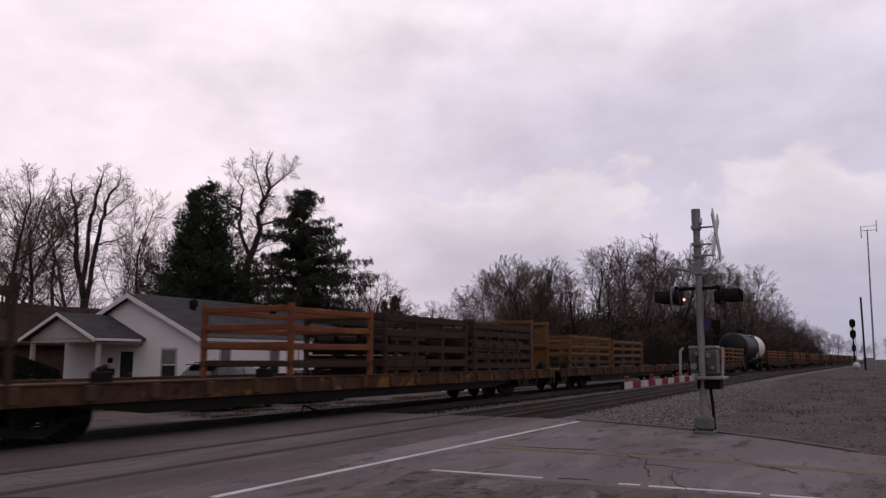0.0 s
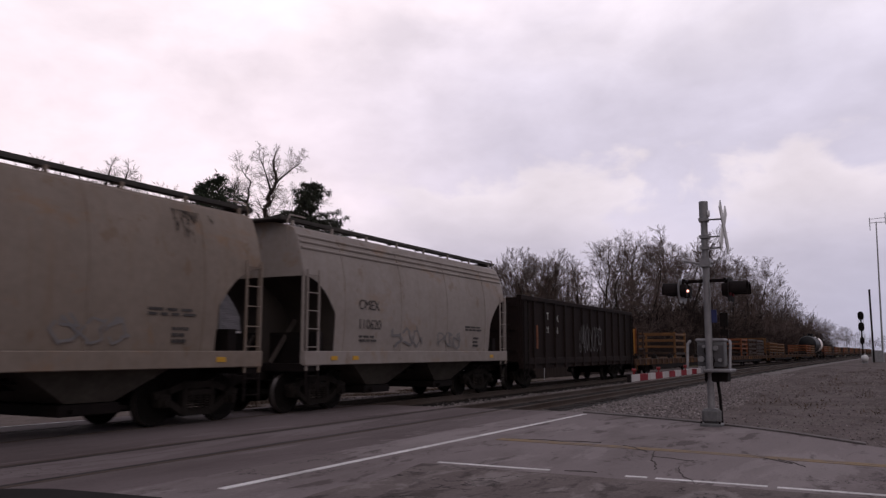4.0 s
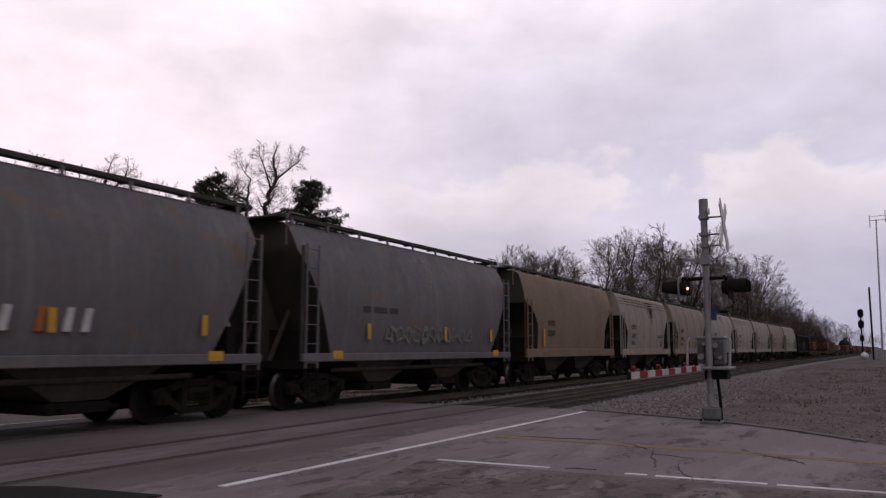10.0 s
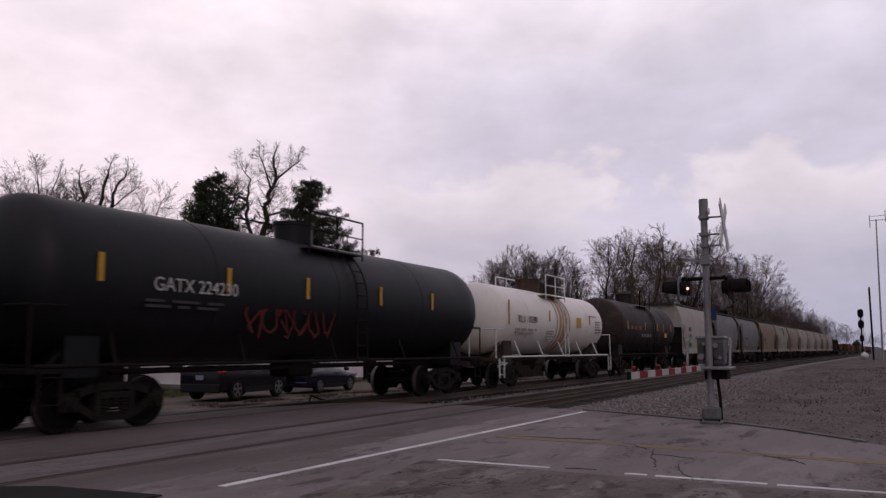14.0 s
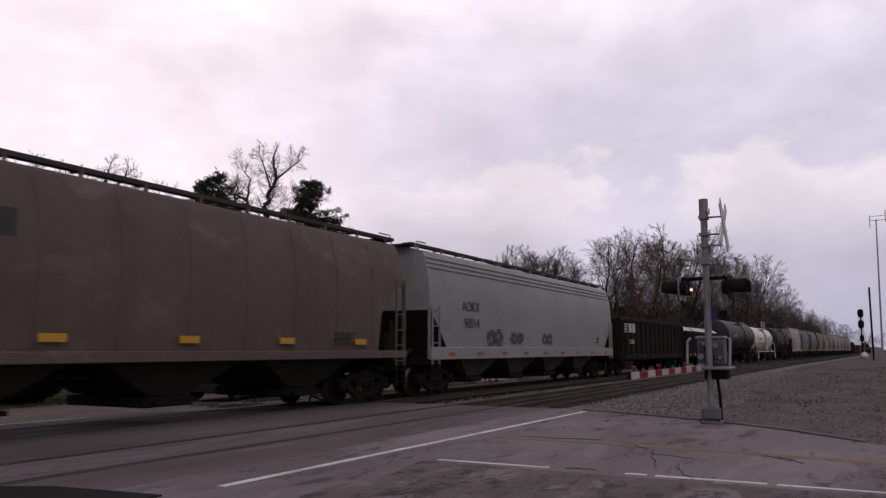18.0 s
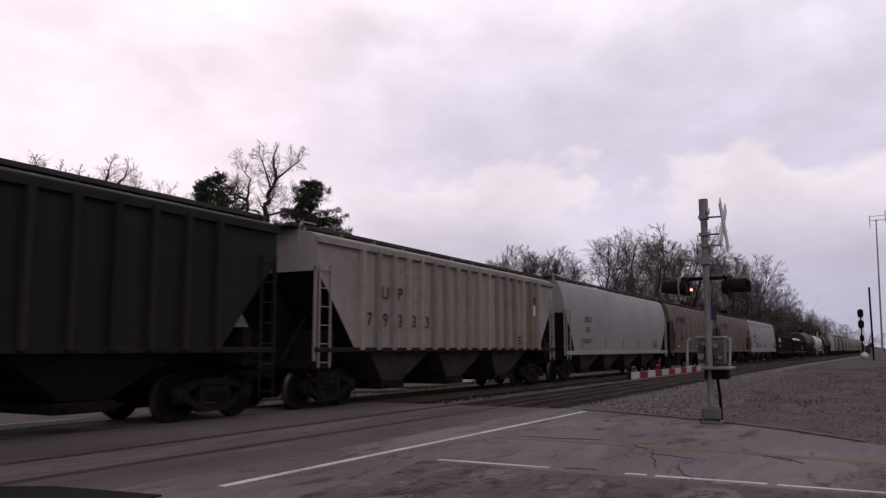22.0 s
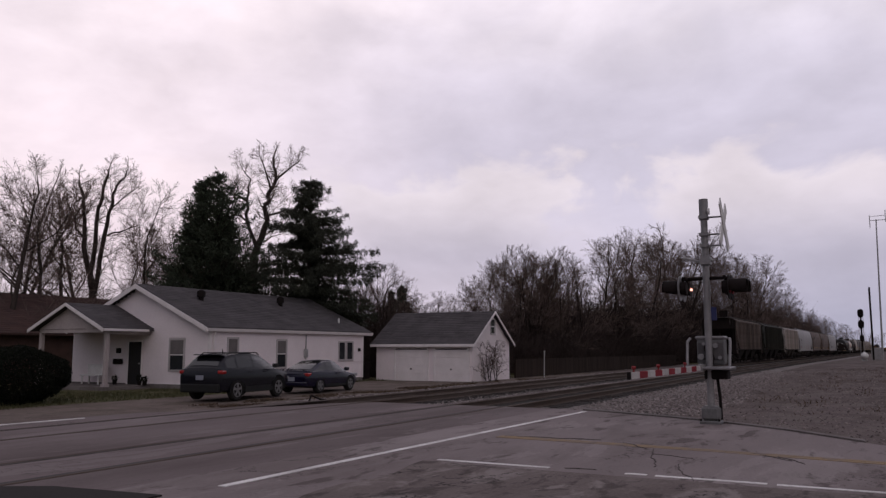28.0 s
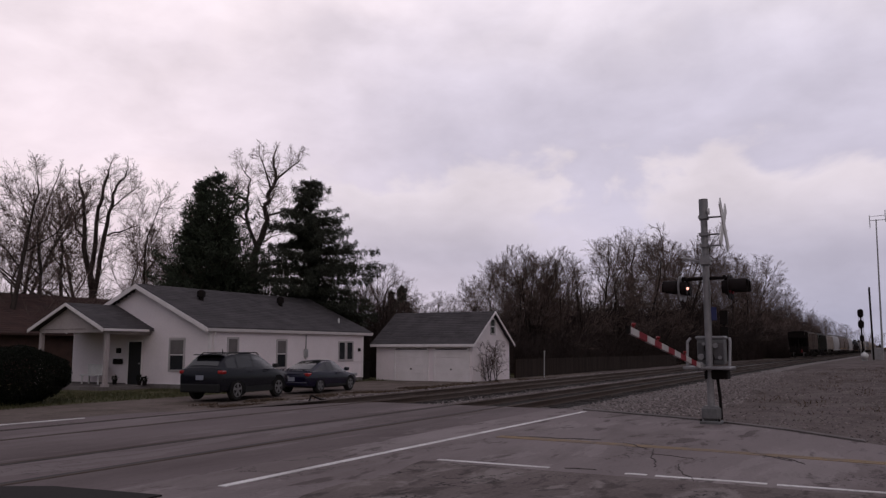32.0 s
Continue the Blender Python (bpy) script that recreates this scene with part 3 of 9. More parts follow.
def coupler_mesh():
    bm = bmesh.new()
    rbox(bm, -0.55, 0.0, -0.09, 0.09, 0.70, 0.88, 0.02)
    rbox(bm, -0.02, 0.16, -0.15, 0.13, 0.66, 0.94, 0.04)
    tube(bm, [(-0.35, -0.25, 0.72), (-0.1, -0.27, 0.52), (0.12, -0.22, 0.38), (0.22, -0.18, 0.45)], 0.035, 8)
    return mesh(bm, "coupler", BLACK, smooth=True)


WHEEL_ME, FRAME_ME, BOLSTER_ME, AXLE_ME, COUPLER_ME = wheel_mesh(), frame_mesh(), bolster_mesh(), axle_mesh(), coupler_mesh()


def running_gear(car, L, inset):
    for s in (-1, 1):
        x = s * (L / 2 - inset)
        tk = part("truck", BOLSTER_ME, TRUCK, car, "dark cast steel wheel truck", at=(x, 0, 0))
        for q in (-1, 1):
            part("side_frame", FRAME_ME, TRUCK, tk, at=pose(0, q * 1.0, 0, 0, 0, 0 if q < 0 else 180))
            part("axle", AXLE_ME, WHEEL, tk, at=(q * 0.89, 0, 0.46))
            for w in (-1, 1):
                part("wheel", WHEEL_ME, WHEEL, tk, at=pose(q * 0.89, w * 0.76, 0.47, 0, 0, 0 if w < 0 else 180))
        part("coupler", COUPLER_ME, BLACK, car, at=pose(s * (L / 2 - 0.18), 0, 0, 0, 0, 0 if s > 0 else 180))


def ladder(car, x, y, z0, z1, m, wide=0.42, n=None, name="ladder"):
    bm = bmesh.new()
    for s in (-1, 1):
        box(bm, x + s * wide / 2 - 0.018, x + s * wide / 2 + 0.018, y - 0.022, y + 0.022, z0, z1)
    n = n or max(2, int((z1 - z0) / 0.38))
    for i in range(n):
        z = z0 + 0.12 + (z1 - z0 - 0.24) * i / max(1, n - 1)
        tube(bm, [(x - wide / 2, y, z), (x + wide / 2, y, z)], 0.013, 6)
    return part(name, bm, m, car, at=None)


def bars(car, x, z, w, h, y, m, name="lettering_block", lines=3, k=0):
    """Small stencilled text that cannot be read, as plain bars."""
    rng = random.Random(int(x * 100) + k)
    bm = bmesh.new()
    for i in range(lines):
        zz = z - h * i / lines
        xx = x
        while xx < x + w * rng.uniform(0.7, 1.0):
            d = rng.uniform(0.12, 0.3) * w
            box(bm, xx, min(xx + d, x + w), y - 0.004, y + 0.02, zz - h / lines * 0.55, zz)
            xx += d + 0.08 * w
    tagged(part(name, bm, m, car), kind="stuff")


def graffiti(car, x, z, w, h, y, m, seed):
    """Sprayed loops and strokes."""
    rng = random.Random(seed)
    bm = bmesh.new()
    n = max(2, int(w / 0.45))
    for i in range(n):
        cx = x + (i + 0.5) * w / n
        pts = []
        a0 = rng.uniform(0, 6)
        for k in range(11):
            a = a0 + k * rng.uniform(0.45, 0.8)
            pts.append((cx + w / n * 0.6 * math.cos(a) * rng.uniform(0.5, 1), z + h / 2 * math.sin(a * rng.uniform(0.9, 1.1)) * rng.uniform(0.6, 1)))
        t = rng.uniform(0.018, 0.038)
        for (p, q), (r, s) in zip(pts, pts[1:]):
            d = Vector((r - p, s - q))
            if d.length < 1e-3:
                continue
            d = d.normalized()
            e = Vector((-d.y, d.x)) * t
            p2, q2 = p - d.x * t * 0.6, q - d.y * t * 0.6
            q4 = [(p2 - e.x, q2 - e.y), (r - e.x, s - e.y), (r + e.x, s + e.y), (p2 + e.x, q2 + e.y)]
            yy = y - 0.004 - rng.uniform(0, 0.004)
            bm.faces.new([bm.verts.new((u, yy, v)) for u, v in q4])
    tagged(part("graffiti", bm, m, car, "sprayed graffiti tag"), kind="stuff")


def smear(car, x, wide, long, n, seed, surface, pale=False):
    """Sooty or limy drips that run down the side from the roof."""
    rng = random.Random(seed)
    m = mat("pale_smear", (0.36, 0.33, 0.33), (0.28, 0.26, 0.26), rough=0.9) if pale else mat("soot_smear", (0.045, 0.036, 0.032), (0.09, 0.075, 0.068), rough=0.9)
    nd, lk = m.node_tree.nodes, m.node_tree.links
    ns, rg, tr, mx = nd.new("ShaderNodeTexNoise"), nd.new("ShaderNodeMapRange"), nd.new("ShaderNodeBsdfTransparent"), nd.new("ShaderNodeMixShader")
    ns.inputs["Scale"].default_value, ns.inputs["Detail"].default_value = 5.0, 6
    rg.inputs["From Min"].default_value, rg.inputs["From Max"].default_value, rg.inputs["To Max"].default_value = 0.36, 0.62, 0.6
    lk.new(nd.new("ShaderNodeTexCoord").outputs["Object"], ns.inputs["Vector"])
    lk.new(ns.outputs["Fac"], rg.inputs["Value"])
    lk.new(rg.outputs[0], mx.inputs[0])
    lk.new(tr.outputs[0], mx.inputs[1])
    lk.new(nd["Principled BSDF"].outputs[0], mx.inputs[2])
    lk.new(mx.outputs[0], nd["Material Output"].inputs[0])
    bm = bmesh.new()
    for i in range(n):
        u = rng.gauss(0, 0.34)
        cx, w = x + u * wide, wide * rng.uniform(0.06, 0.17)
        L = long * rng.uniform(0.45, 1.0) * max(0.25, 1 - abs(u))
        prev = None
        for k in range(9):
            z = 4.20 - L * k / 8
            h = w * (1 - (k / 8) ** 1.6) * rng.uniform(0.8, 1.1) + 0.004
            y = surface(z) + 0.004 - 0.0006 * i
            pair = (bm.verts.new((cx - h, y, z)), bm.verts.new((cx + h, y, z)))
            if prev:
                bm.faces.new((prev[0], prev[1], pair[1], pair[0]))
            prev = pair
            cx += rng.uniform(-0.02, 0.02)
    tagged(part("pale_smear" if pale else "soot_smear", bm, m, car, "pale runs below the roof" if pale else "dark sooty smear below the roof"), kind="stuff")


def reflectors(car, xs, z, y, m=None, tall=0.45, wide=0.10):
    for i, x in enumerate(xs):
        if i == 0:
            bm = bmesh.new()
            box(bm, -wide / 2, wide / 2, -0.004, 0.01, -tall / 2, tall / 2)
            me = mesh(bm, "reflector", m or REFLECT)
        part("reflector", me, m or REFLECT, car, at=(x, y, z))


def car_base(name, label, group="train cars"):
    return thing(name, label, "train car", group=group)


def hopper(label, L, paint, bays=2, ribs=0, eave=4.24, half=1.55, sill=(1.12, 1.45), run=1.25, open_z=3.2, bulge=0.20, dark_ends=None, seams=0, panels=0, walk_mat=None, corrug=0, gap=0.72, sill_paint=None, round_end=None, rib_paint=None, bay_paint=None, recess_mat=None):
    """A covered hopper car. The body's floor rises at both ends into slope sheets that leave open ends."""
    car = car_base("covered_hopper_car", label)
    round_end = (bays == 2 or bays == 3 and not ribs) if round_end is None else round_end
    Lb = L - 2 * gap
    hx = Lb / 2
    endm = dark_ends or paint
    xs = [-hx, -hx + 0.1, -hx + 0.3]
    mid = [q for q in np.linspace(0.45, run, 7)] + [run + 0.04]
    xs += [-hx + q for q in mid] + list(np.linspace(-hx + run + 0.6, hx - run - 0.6, 11)) + [hx - q for q in reversed(mid)] + [hx - 0.3, hx - 0.1, hx]
    rings = []
    ns = 9
    for x in xs:
        u = hx - abs(x)
        k = min(1, u / run)
        zb = open_z + (sill[0] + 0.12 - open_z) * k ** 1.1
        if round_end:
            zb = 2.35 + (open_z - 2.35) * (1 - k ** 2.2)
        if u > run + 0.01:
            zb = sill[0] + 0.12
        r = []
        for i in range(ns):
            z = zb + (eave - zb) * i / (ns - 1)
            q = (z - sill[0]) / (eave - sill[0])
            r.append((x, -(half - bulge * (2 * q - 1) ** 2 * (1 if q > 0.5 else 0.55) - (0.10 * q ** 6 if bulge else 0)), z))
        top = half - bulge - (0.10 if bulge else 0)
        roof = [(x, -top * c, eave + 0.30 * math.sqrt(max(0, 1 - c * c)) + 0.02) for c in (0.96, 0.8, 0.55, 0.25, 0.0, -0.25, -0.55, -0.8, -0.96)]
        rings.append(r + roof + [(x, -p[1], p[2]) for p in reversed(r)])
    bm = bmesh.new()
    loft(bm, rings)
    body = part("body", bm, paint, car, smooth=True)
    body.data.materials.append(recess_mat or SHADED_SHEET)
    # down-facing and recessed end faces take the colour with shade painted in
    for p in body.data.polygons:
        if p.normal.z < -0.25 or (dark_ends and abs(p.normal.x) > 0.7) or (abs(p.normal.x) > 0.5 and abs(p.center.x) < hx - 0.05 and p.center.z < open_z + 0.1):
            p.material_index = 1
    # side sills, end frames, centre sill
    for s in (-1, 1):
        bm = bmesh.new()
        rbox(bm, -hx, hx, s * (half + 0.02) - 0.05, s * (half + 0.02) + 0.05, sill[0], sill[1], 0.015)
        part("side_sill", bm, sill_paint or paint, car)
    bm = bmesh.new()
    box(bm, -L / 2 + 0.5, L / 2 - 0.5, -0.32, 0.32, 0.78, 1.12)
    part("centre_sill", bm, BLACK, car)
    for s in (-1, 1):
        bm = bmesh.new()
        box(bm, s * hx - (0.5 if s > 0 else -0.05), s * hx + (0.05 if s < 0 else 0.0) - (0 if s > 0 else -0.45), -half, half, 0.98, 1.16)
        box(bm, s * (hx - 0.75) - 0.12, s * (hx - 0.75) + 0.12, -half + 0.1, half - 0.1, 1.1, 1.9)
        part("end_platform", bm, BLACK, car)
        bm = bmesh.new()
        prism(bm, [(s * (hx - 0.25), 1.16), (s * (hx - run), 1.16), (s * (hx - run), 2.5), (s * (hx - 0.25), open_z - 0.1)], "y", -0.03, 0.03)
        part("end_web", bm, recess_mat or SHADED_SHEET, car)
        for q in (-1, 1):
            bm = bmesh.new()
            box(bm, s * hx - 0.06 * (s > 0), s * hx + 0.06 * (s < 0), q * (half - 0.07), q * (half - 0.01), 1.16, open_z + 0.1)
            part("corner_post", bm, endm, car)
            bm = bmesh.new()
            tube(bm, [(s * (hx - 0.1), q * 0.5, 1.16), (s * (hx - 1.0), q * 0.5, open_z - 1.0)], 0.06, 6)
            part("end_brace", bm, recess_mat or SHADED_SHEET, car)
        # ladders on the side at each end and on the end
        ladder(car, s * (hx - 0.30), -(half + 0.045), 1.0, open_z + 0.15, paint, 0.44)
        ladder(car, s * (hx - 0.30), (half + 0.045), 1.0, open_z + 0.15, paint, 0.44)
        ladder(car, s * (hx - 0.30), -(half + 0.045), 0.42, 1.0, BLACK, 0.44, 2, "step")
    # outlet hoppers
    span = Lb - 2 * run - 1.4
    for b in range(bays):
        cx = -span / 2 + span * (b + 0.5) / bays
        w = span / bays / 2 * 0.96
        bm = bmesh.new()
        loft(bm, [[(cx - w, -half + 0.12, sill[0] + 0.15), (cx + w, -half + 0.12, sill[0] + 0.15), (cx + w, half - 0.12, sill[0] + 0.15), (cx - w, half - 0.12, sill[0] + 0.15)],
                  [(cx - 0.50, -1.08, 0.56), (cx + 0.50, -1.08, 0.56), (cx + 0.50, 1.08, 0.56), (cx - 0.50, 1.08, 0.56)]])
        # bays without a colour of their own get one with underbody shade in it
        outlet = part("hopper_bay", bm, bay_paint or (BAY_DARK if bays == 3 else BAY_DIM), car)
        bm = bmesh.new()
        rbox(bm, cx - 0.62, cx + 0.62, -1.1, 1.1, 0.34, 0.54, 0.02)
        tube(bm, [(cx - 0.4, -1.22, 0.43), (cx - 0.4, 1.22, 0.43)], 0.05, 8)
        box(bm, cx + 0.5, cx + 0.95, -0.9, 0.9, 0.38, 0.46)
        part("outlet_gate", bm, BLACK, car)
    # roof: running boards on brackets, hatch trough
    W = walk_mat or GRATE
    for s in (-1, 1):
        bm = bmesh.new()
        box(bm, -hx - 0.25, hx + 0.25, s * 0.86 - 0.16, s * 0.86 + 0.16, eave + 0.33, eave + 0.38)
        box(bm, -hx - 0.25, hx + 0.25, s * 1.0 - 0.015, s * 1.0 + 0.015, eave + 0.30, eave + 0.39)
        part("running_board", bm, W, car)
        bm = bmesh.new()
        nb = max(6, int(L / 1.45))
        box(bm, -0.04, 0.04, s * 1.0 - 0.02, s * 1.0 + 0.02, eave - 0.02, eave + 0.33)
        box(bm, -0.03, 0.03, s * 0.86 - 0.16, s * 0.86 + 0.16, eave + 0.29, eave + 0.33)
        bme = mesh(bm, "board_bracket", paint)
        for i in range(nb):
            part("board_bracket", bme, paint, car, at=(-hx + 0.2 + (Lb - 0.4) * i / (nb - 1), 0, 0))
        bm = bmesh.new()
        tube(bm, [(s * (hx + 0.05), -1.05, eave - 0.35), (s * (hx + 0.05), -1.05, eave + 0.28), (s * (hx - 0.05), -1.05, eave + 0.44), (s * (hx - 0.6), -1.05, eave + 0.44)], 0.02, 6)
        part("grab_rail", bm, paint, car)
        bm = bmesh.new()
        box(bm, s * hx - 0.35, s * hx + 0.35, -0.9, 0.9, eave + 0.30, eave + 0.34)
        part("end_walkway", bm, W, car)
    bm = bmesh.new()
    rbox(bm, -hx + 0.6, hx - 0.6, -0.3, 0.3, eave + 0.28, eave + 0.36, 0.03)
    part("hatch_cover", bm, paint, car)
    if ribs:
        b0 = bmesh.new()
        rbox(b0, -0.065, 0.065, -0.15, 0.02, sill[0] + 0.05, eave - 0.02, 0.012)
        rme = mesh(b0, "rib", rib_paint or paint)
        b0 = bmesh.new()
        box(b0, -hx, hx, -0.09, 0.03, -0.10, 0.04)
        cme = mesh(b0, "top_chord", paint)
        for s in (-1, 1):
            for i in range(ribs):
                x = -hx + run + 0.25 + (Lb - 2 * run - 0.5) * i / (ribs - 1)
                part("rib", rme, rib_paint or paint, car, at=pose(x, s * half, 0, 0, 0, 0 if s < 0 else 180))
            part("top_chord", cme, paint, car, at=pose(0, s * half, eave, 0, 0, 0 if s < 0 else 180))
    for i in range(seams):
        x = -hx + run + 0.4 + (Lb - 2 * run - 0.8) * i / max(1, seams - 1)
        bm = bmesh.new()
        pts = []
        for j in range(9):
            z = sill[1] + (eave - sill[1]) * j / 8
            q = (z - sill[0]) / (eave - sill[0])
            pts.append((x, -(half - bulge * (2 * q - 1) ** 2 * (1 if q > 0.5 else 0.55) - (0.10 * q ** 6 if bulge else 0)) - 0.004, z))
        tube(bm, pts, 0.018, 6)
        part("weld_seam", bm, paint, car)
    for i in range(corrug):
        z = eave - 0.06 - 0.15 * i
        q = (z - sill[0]) / (eave - sill[0])
        y = half - bulge * (2 * q - 1) ** 2 * (1 if q > 0.5 else 0.55) - (0.10 * q ** 6 if bulge else 0)
        for s in (-1, 1):
            bm = bmesh.new()
            tube(bm, [(-hx + 0.05, s * (y + 0.005), z), (hx - 0.05, s * (y + 0.005), z)], 0.035, 6)
            part("side_corrugation", bm, paint, car)
    running_gear(car, L, gap + 1.25)
    bm = bmesh.new()
    tube(bm, [(-hx + 2.6, -0.7, 0.95), (hx - 2.6, -0.7, 0.95)], 0.05, 8)
    part("brake_pipe", bm, BLACK, car)
    return car


def side_y(z, half=1.55, bulge=0.20, sill0=1.12, eave=4.24):
    q = (z - sill0) / (eave - sill0)
    return -(half - bulge * (2 * q - 1) ** 2 * (1 if q > 0.5 else 0.55) - (0.10 * q ** 6 if bulge else 0)) - 0.012


def tank_car(label, L, paint, r=1.48, cz=2.72, white=False, band=None, dome_x=0.0, over=1.25):
    car = car_base("tank_car", label)
    hl = L / 2 - over
    bm = bmesh.new()
    n = 40
    rings = []
    for k in range(7):
        a = math.pi / 2 * k / 6
        rings.append((-hl + 0.75 - 0.75 * math.cos(a), r * max(0.02, math.sin(a))))
    rings += [(x, r) for x in np.linspace(-hl + 1.2, hl - 1.2, 9)]
    rings += [(-x, q) for x, q in reversed(rings[:7])]
    loft(bm, [[(x, q * math.sin(2 * math.pi * k / n), cz + q * math.cos(2 * math.pi * k / n)) for k in range(n)] for x, q in rings])
    part("tank", bm, paint, car, smooth=True)
    for x in ([-hl * 0.5, 0.0, hl * 0.5] if not white else [-hl * 0.55, 0.2, hl * 0.55]):
        bm = bmesh.new()
        loft(bm, [[(x + d, (r + 0.006) * math.sin(2 * math.pi * k / n), cz + (r + 0.006) * math.cos(2 * math.pi * k / n)) for k in range(n)] for d in (-0.03, 0.03)])
        part("weld_band", bm, paint, car, smooth=True)
    if band:
        for x, w, mm in band:
            bm = bmesh.new()
            loft(bm, [[(x + d, (r + 0.009) * math.sin(a), cz + (r + 0.009) * math.cos(a)) for a in np.linspace(-2.7, 2.7, 34)] for d in (-w / 2, w / 2)], closed=False, caps=False)
            part("stain_band", bm, mm, car, "rust-brown spill stain", smooth=True)
    # manway dome, safety platform and rails
    bm = bmesh.new()
    tube(bm, [(dome_x - 0.5, 0, cz + r - 0.06), (dome_x - 0.5, 0, cz + r + 0.42)], 0.5, 20)
    tube(bm, [(dome_x - 0.5, 0, cz + r + 0.42), (dome_x - 0.5, 0, cz + r + 0.50)], 0.54, 20)
    part("manway_dome", bm, P_RUST if white else paint, car, smooth=True)
    m = WHITE if white else BLACK
    for s in (-1, 1):
        bm = bmesh.new()
        box(bm, dome_x - 1.3, dome_x + 1.0, s * 0.95 - 0.2, s * 0.95 + 0.2, cz + r - 0.28, cz + r - 0.24)
        part("top_platform", bm, GRATE if not white else P_RUST, car)
    for s in (-1, 1):
        bm = bmesh.new()
        y = s * 1.15
        z0, z1 = cz + r - 0.26, cz + r + 0.62
        for x in (dome_x - 1.3, dome_x - 0.15, dome_x + 1.0):
            tube(bm, [(x, y, z0 - 0.15), (x, y, z1)], 0.024, 6)
        tube(bm, [(dome_x - 1.3, y, z1), (dome_x + 1.0, y, z1)], 0.024, 6)
        tube(bm, [(dome_x - 1.3, y, (z0 + z1) / 2), (dome_x + 1.0, y, (z0 + z1) / 2)], 0.018, 6)
        part("safety_rail", bm, m, car)
        # ladder that follows the shell
        bm = bmesh.new()
        for q in (-0.22, 0.22):
            tube(bm, [(dome_x + q + 0.4, s * (r + 0.08) * math.sin(a), cz + (r + 0.08) * math.cos(a)) for a in np.linspace(0.75, 1.57, 7)] + [(dome_x + q + 0.4, s * (r + 0.10), 1.1)], 0.022, 6)
        for z in np.arange(1.2, cz + 0.9, 0.32):
            yy = r + 0.1 if z < cz else math.sqrt(max(0.1, (r + 0.09) ** 2 - (z - cz) ** 2))
            tube(bm, [(dome_x + 0.18, s * yy, z), (dome_x + 0.62, s * yy, z)], 0.016, 6)
        part("side_ladder", bm, m, car)
        bm = bmesh.new()
        tube(bm, [(-hl + 0.2, s * 1.42, 1.16), (hl - 0.2, s * 1.42, 1.16)], 0.035, 8)
        part("running_rail", bm, m, car)
        for x in np.linspace(-hl + 1.8, hl - 1.8, 5):
            bm = bmesh.new()
            tube(bm, [(x, s * 1.42, 1.16), (x + 0.05, s * 1.15, 1.75)], 0.03, 6)
            part("rail_bracket", bm, m, car)
    for s in (-1, 1):
        xe = s * (L / 2 - 1.0)
        bm = bmesh.new()
        rbox(bm, min(xe - s * 2.4, xe + s * 0.45), max(xe - s * 2.4, xe + s * 0.45), -0.35, 0.35, 0.80, 1.12, 0.02)
        box(bm, min(xe - s * 0.4, xe + s * 0.4), max(xe - s * 0.4, xe + s * 0.4), -1.45, 1.45, 1.04, 1.12)
        part("end_deck", bm, TANK_GRIME if white else BLACK, car)
        bm = bmesh.new()
        loft(bm, [[(s * (hl - 1.35) + d, (r - 0.02) * math.sin(a), cz + (r + q) * math.cos(a)) for a in np.linspace(2.0, 4.28, 12)] for d, q in ((-0.35, 0.02), (0.35, 0.02))], closed=False, caps=False)
        box(bm, s * (hl - 1.35) - 0.35, s * (hl - 1.35) + 0.35, -1.1, 1.1, 0.95, 1.75)
        part("saddle", bm, TANK_GRIME if white else paint, car)
        for q in (-1, 1):
            bm = bmesh.new()
            tube(bm, [(xe + s * 0.35, q * 1.40, 1.12), (xe + s * 0.35, q * 1.40, 2.15), (xe - s * 0.25, q * 1.42, 2.15)], 0.025, 6)
            tube(bm, [(xe + s * 0.35, q * 1.40, 2.15), (xe + s * 0.35, q * 0.35, 2.15), (xe + s * 0.35, q * 0.35, 1.12)], 0.025, 6)
            part("end_handrail", bm, m, car)
            bm = bmesh.new()
            tube(bm, [(xe - s * 0.3, q * 0.9, 1.12), (xe - s * 1.1, q * 1.05, 2.0)], 0.05, 6)
            part("end_strut", bm, P_RUST if white else m, car)
            ladder(car, xe, q * 1.47, 0.42, 1.10, m, 0.4, 2, "step")
    bm = bmesh.new()
    rbox(bm, -0.45, 0.45, -0.4, 0.4, 0.75, cz - r + 0.2, 0.08)
    tube(bm, [(0, 0, 0.8), (0, 0, 0.55)], 0.12, 10)
    part("outlet_valve", bm, TANK_GRIME if white else BLACK, car)
    bm = bmesh.new()
    for y in (-0.35, 0.35):
        tube(bm, [(-hl + 2.5, y, 1.0), (hl - 2.5, y, 1.0)], 0.05, 8)
    part("brake_pipe", bm, BLACK, car)
    running_gear(car, L, 2.6)
    return car


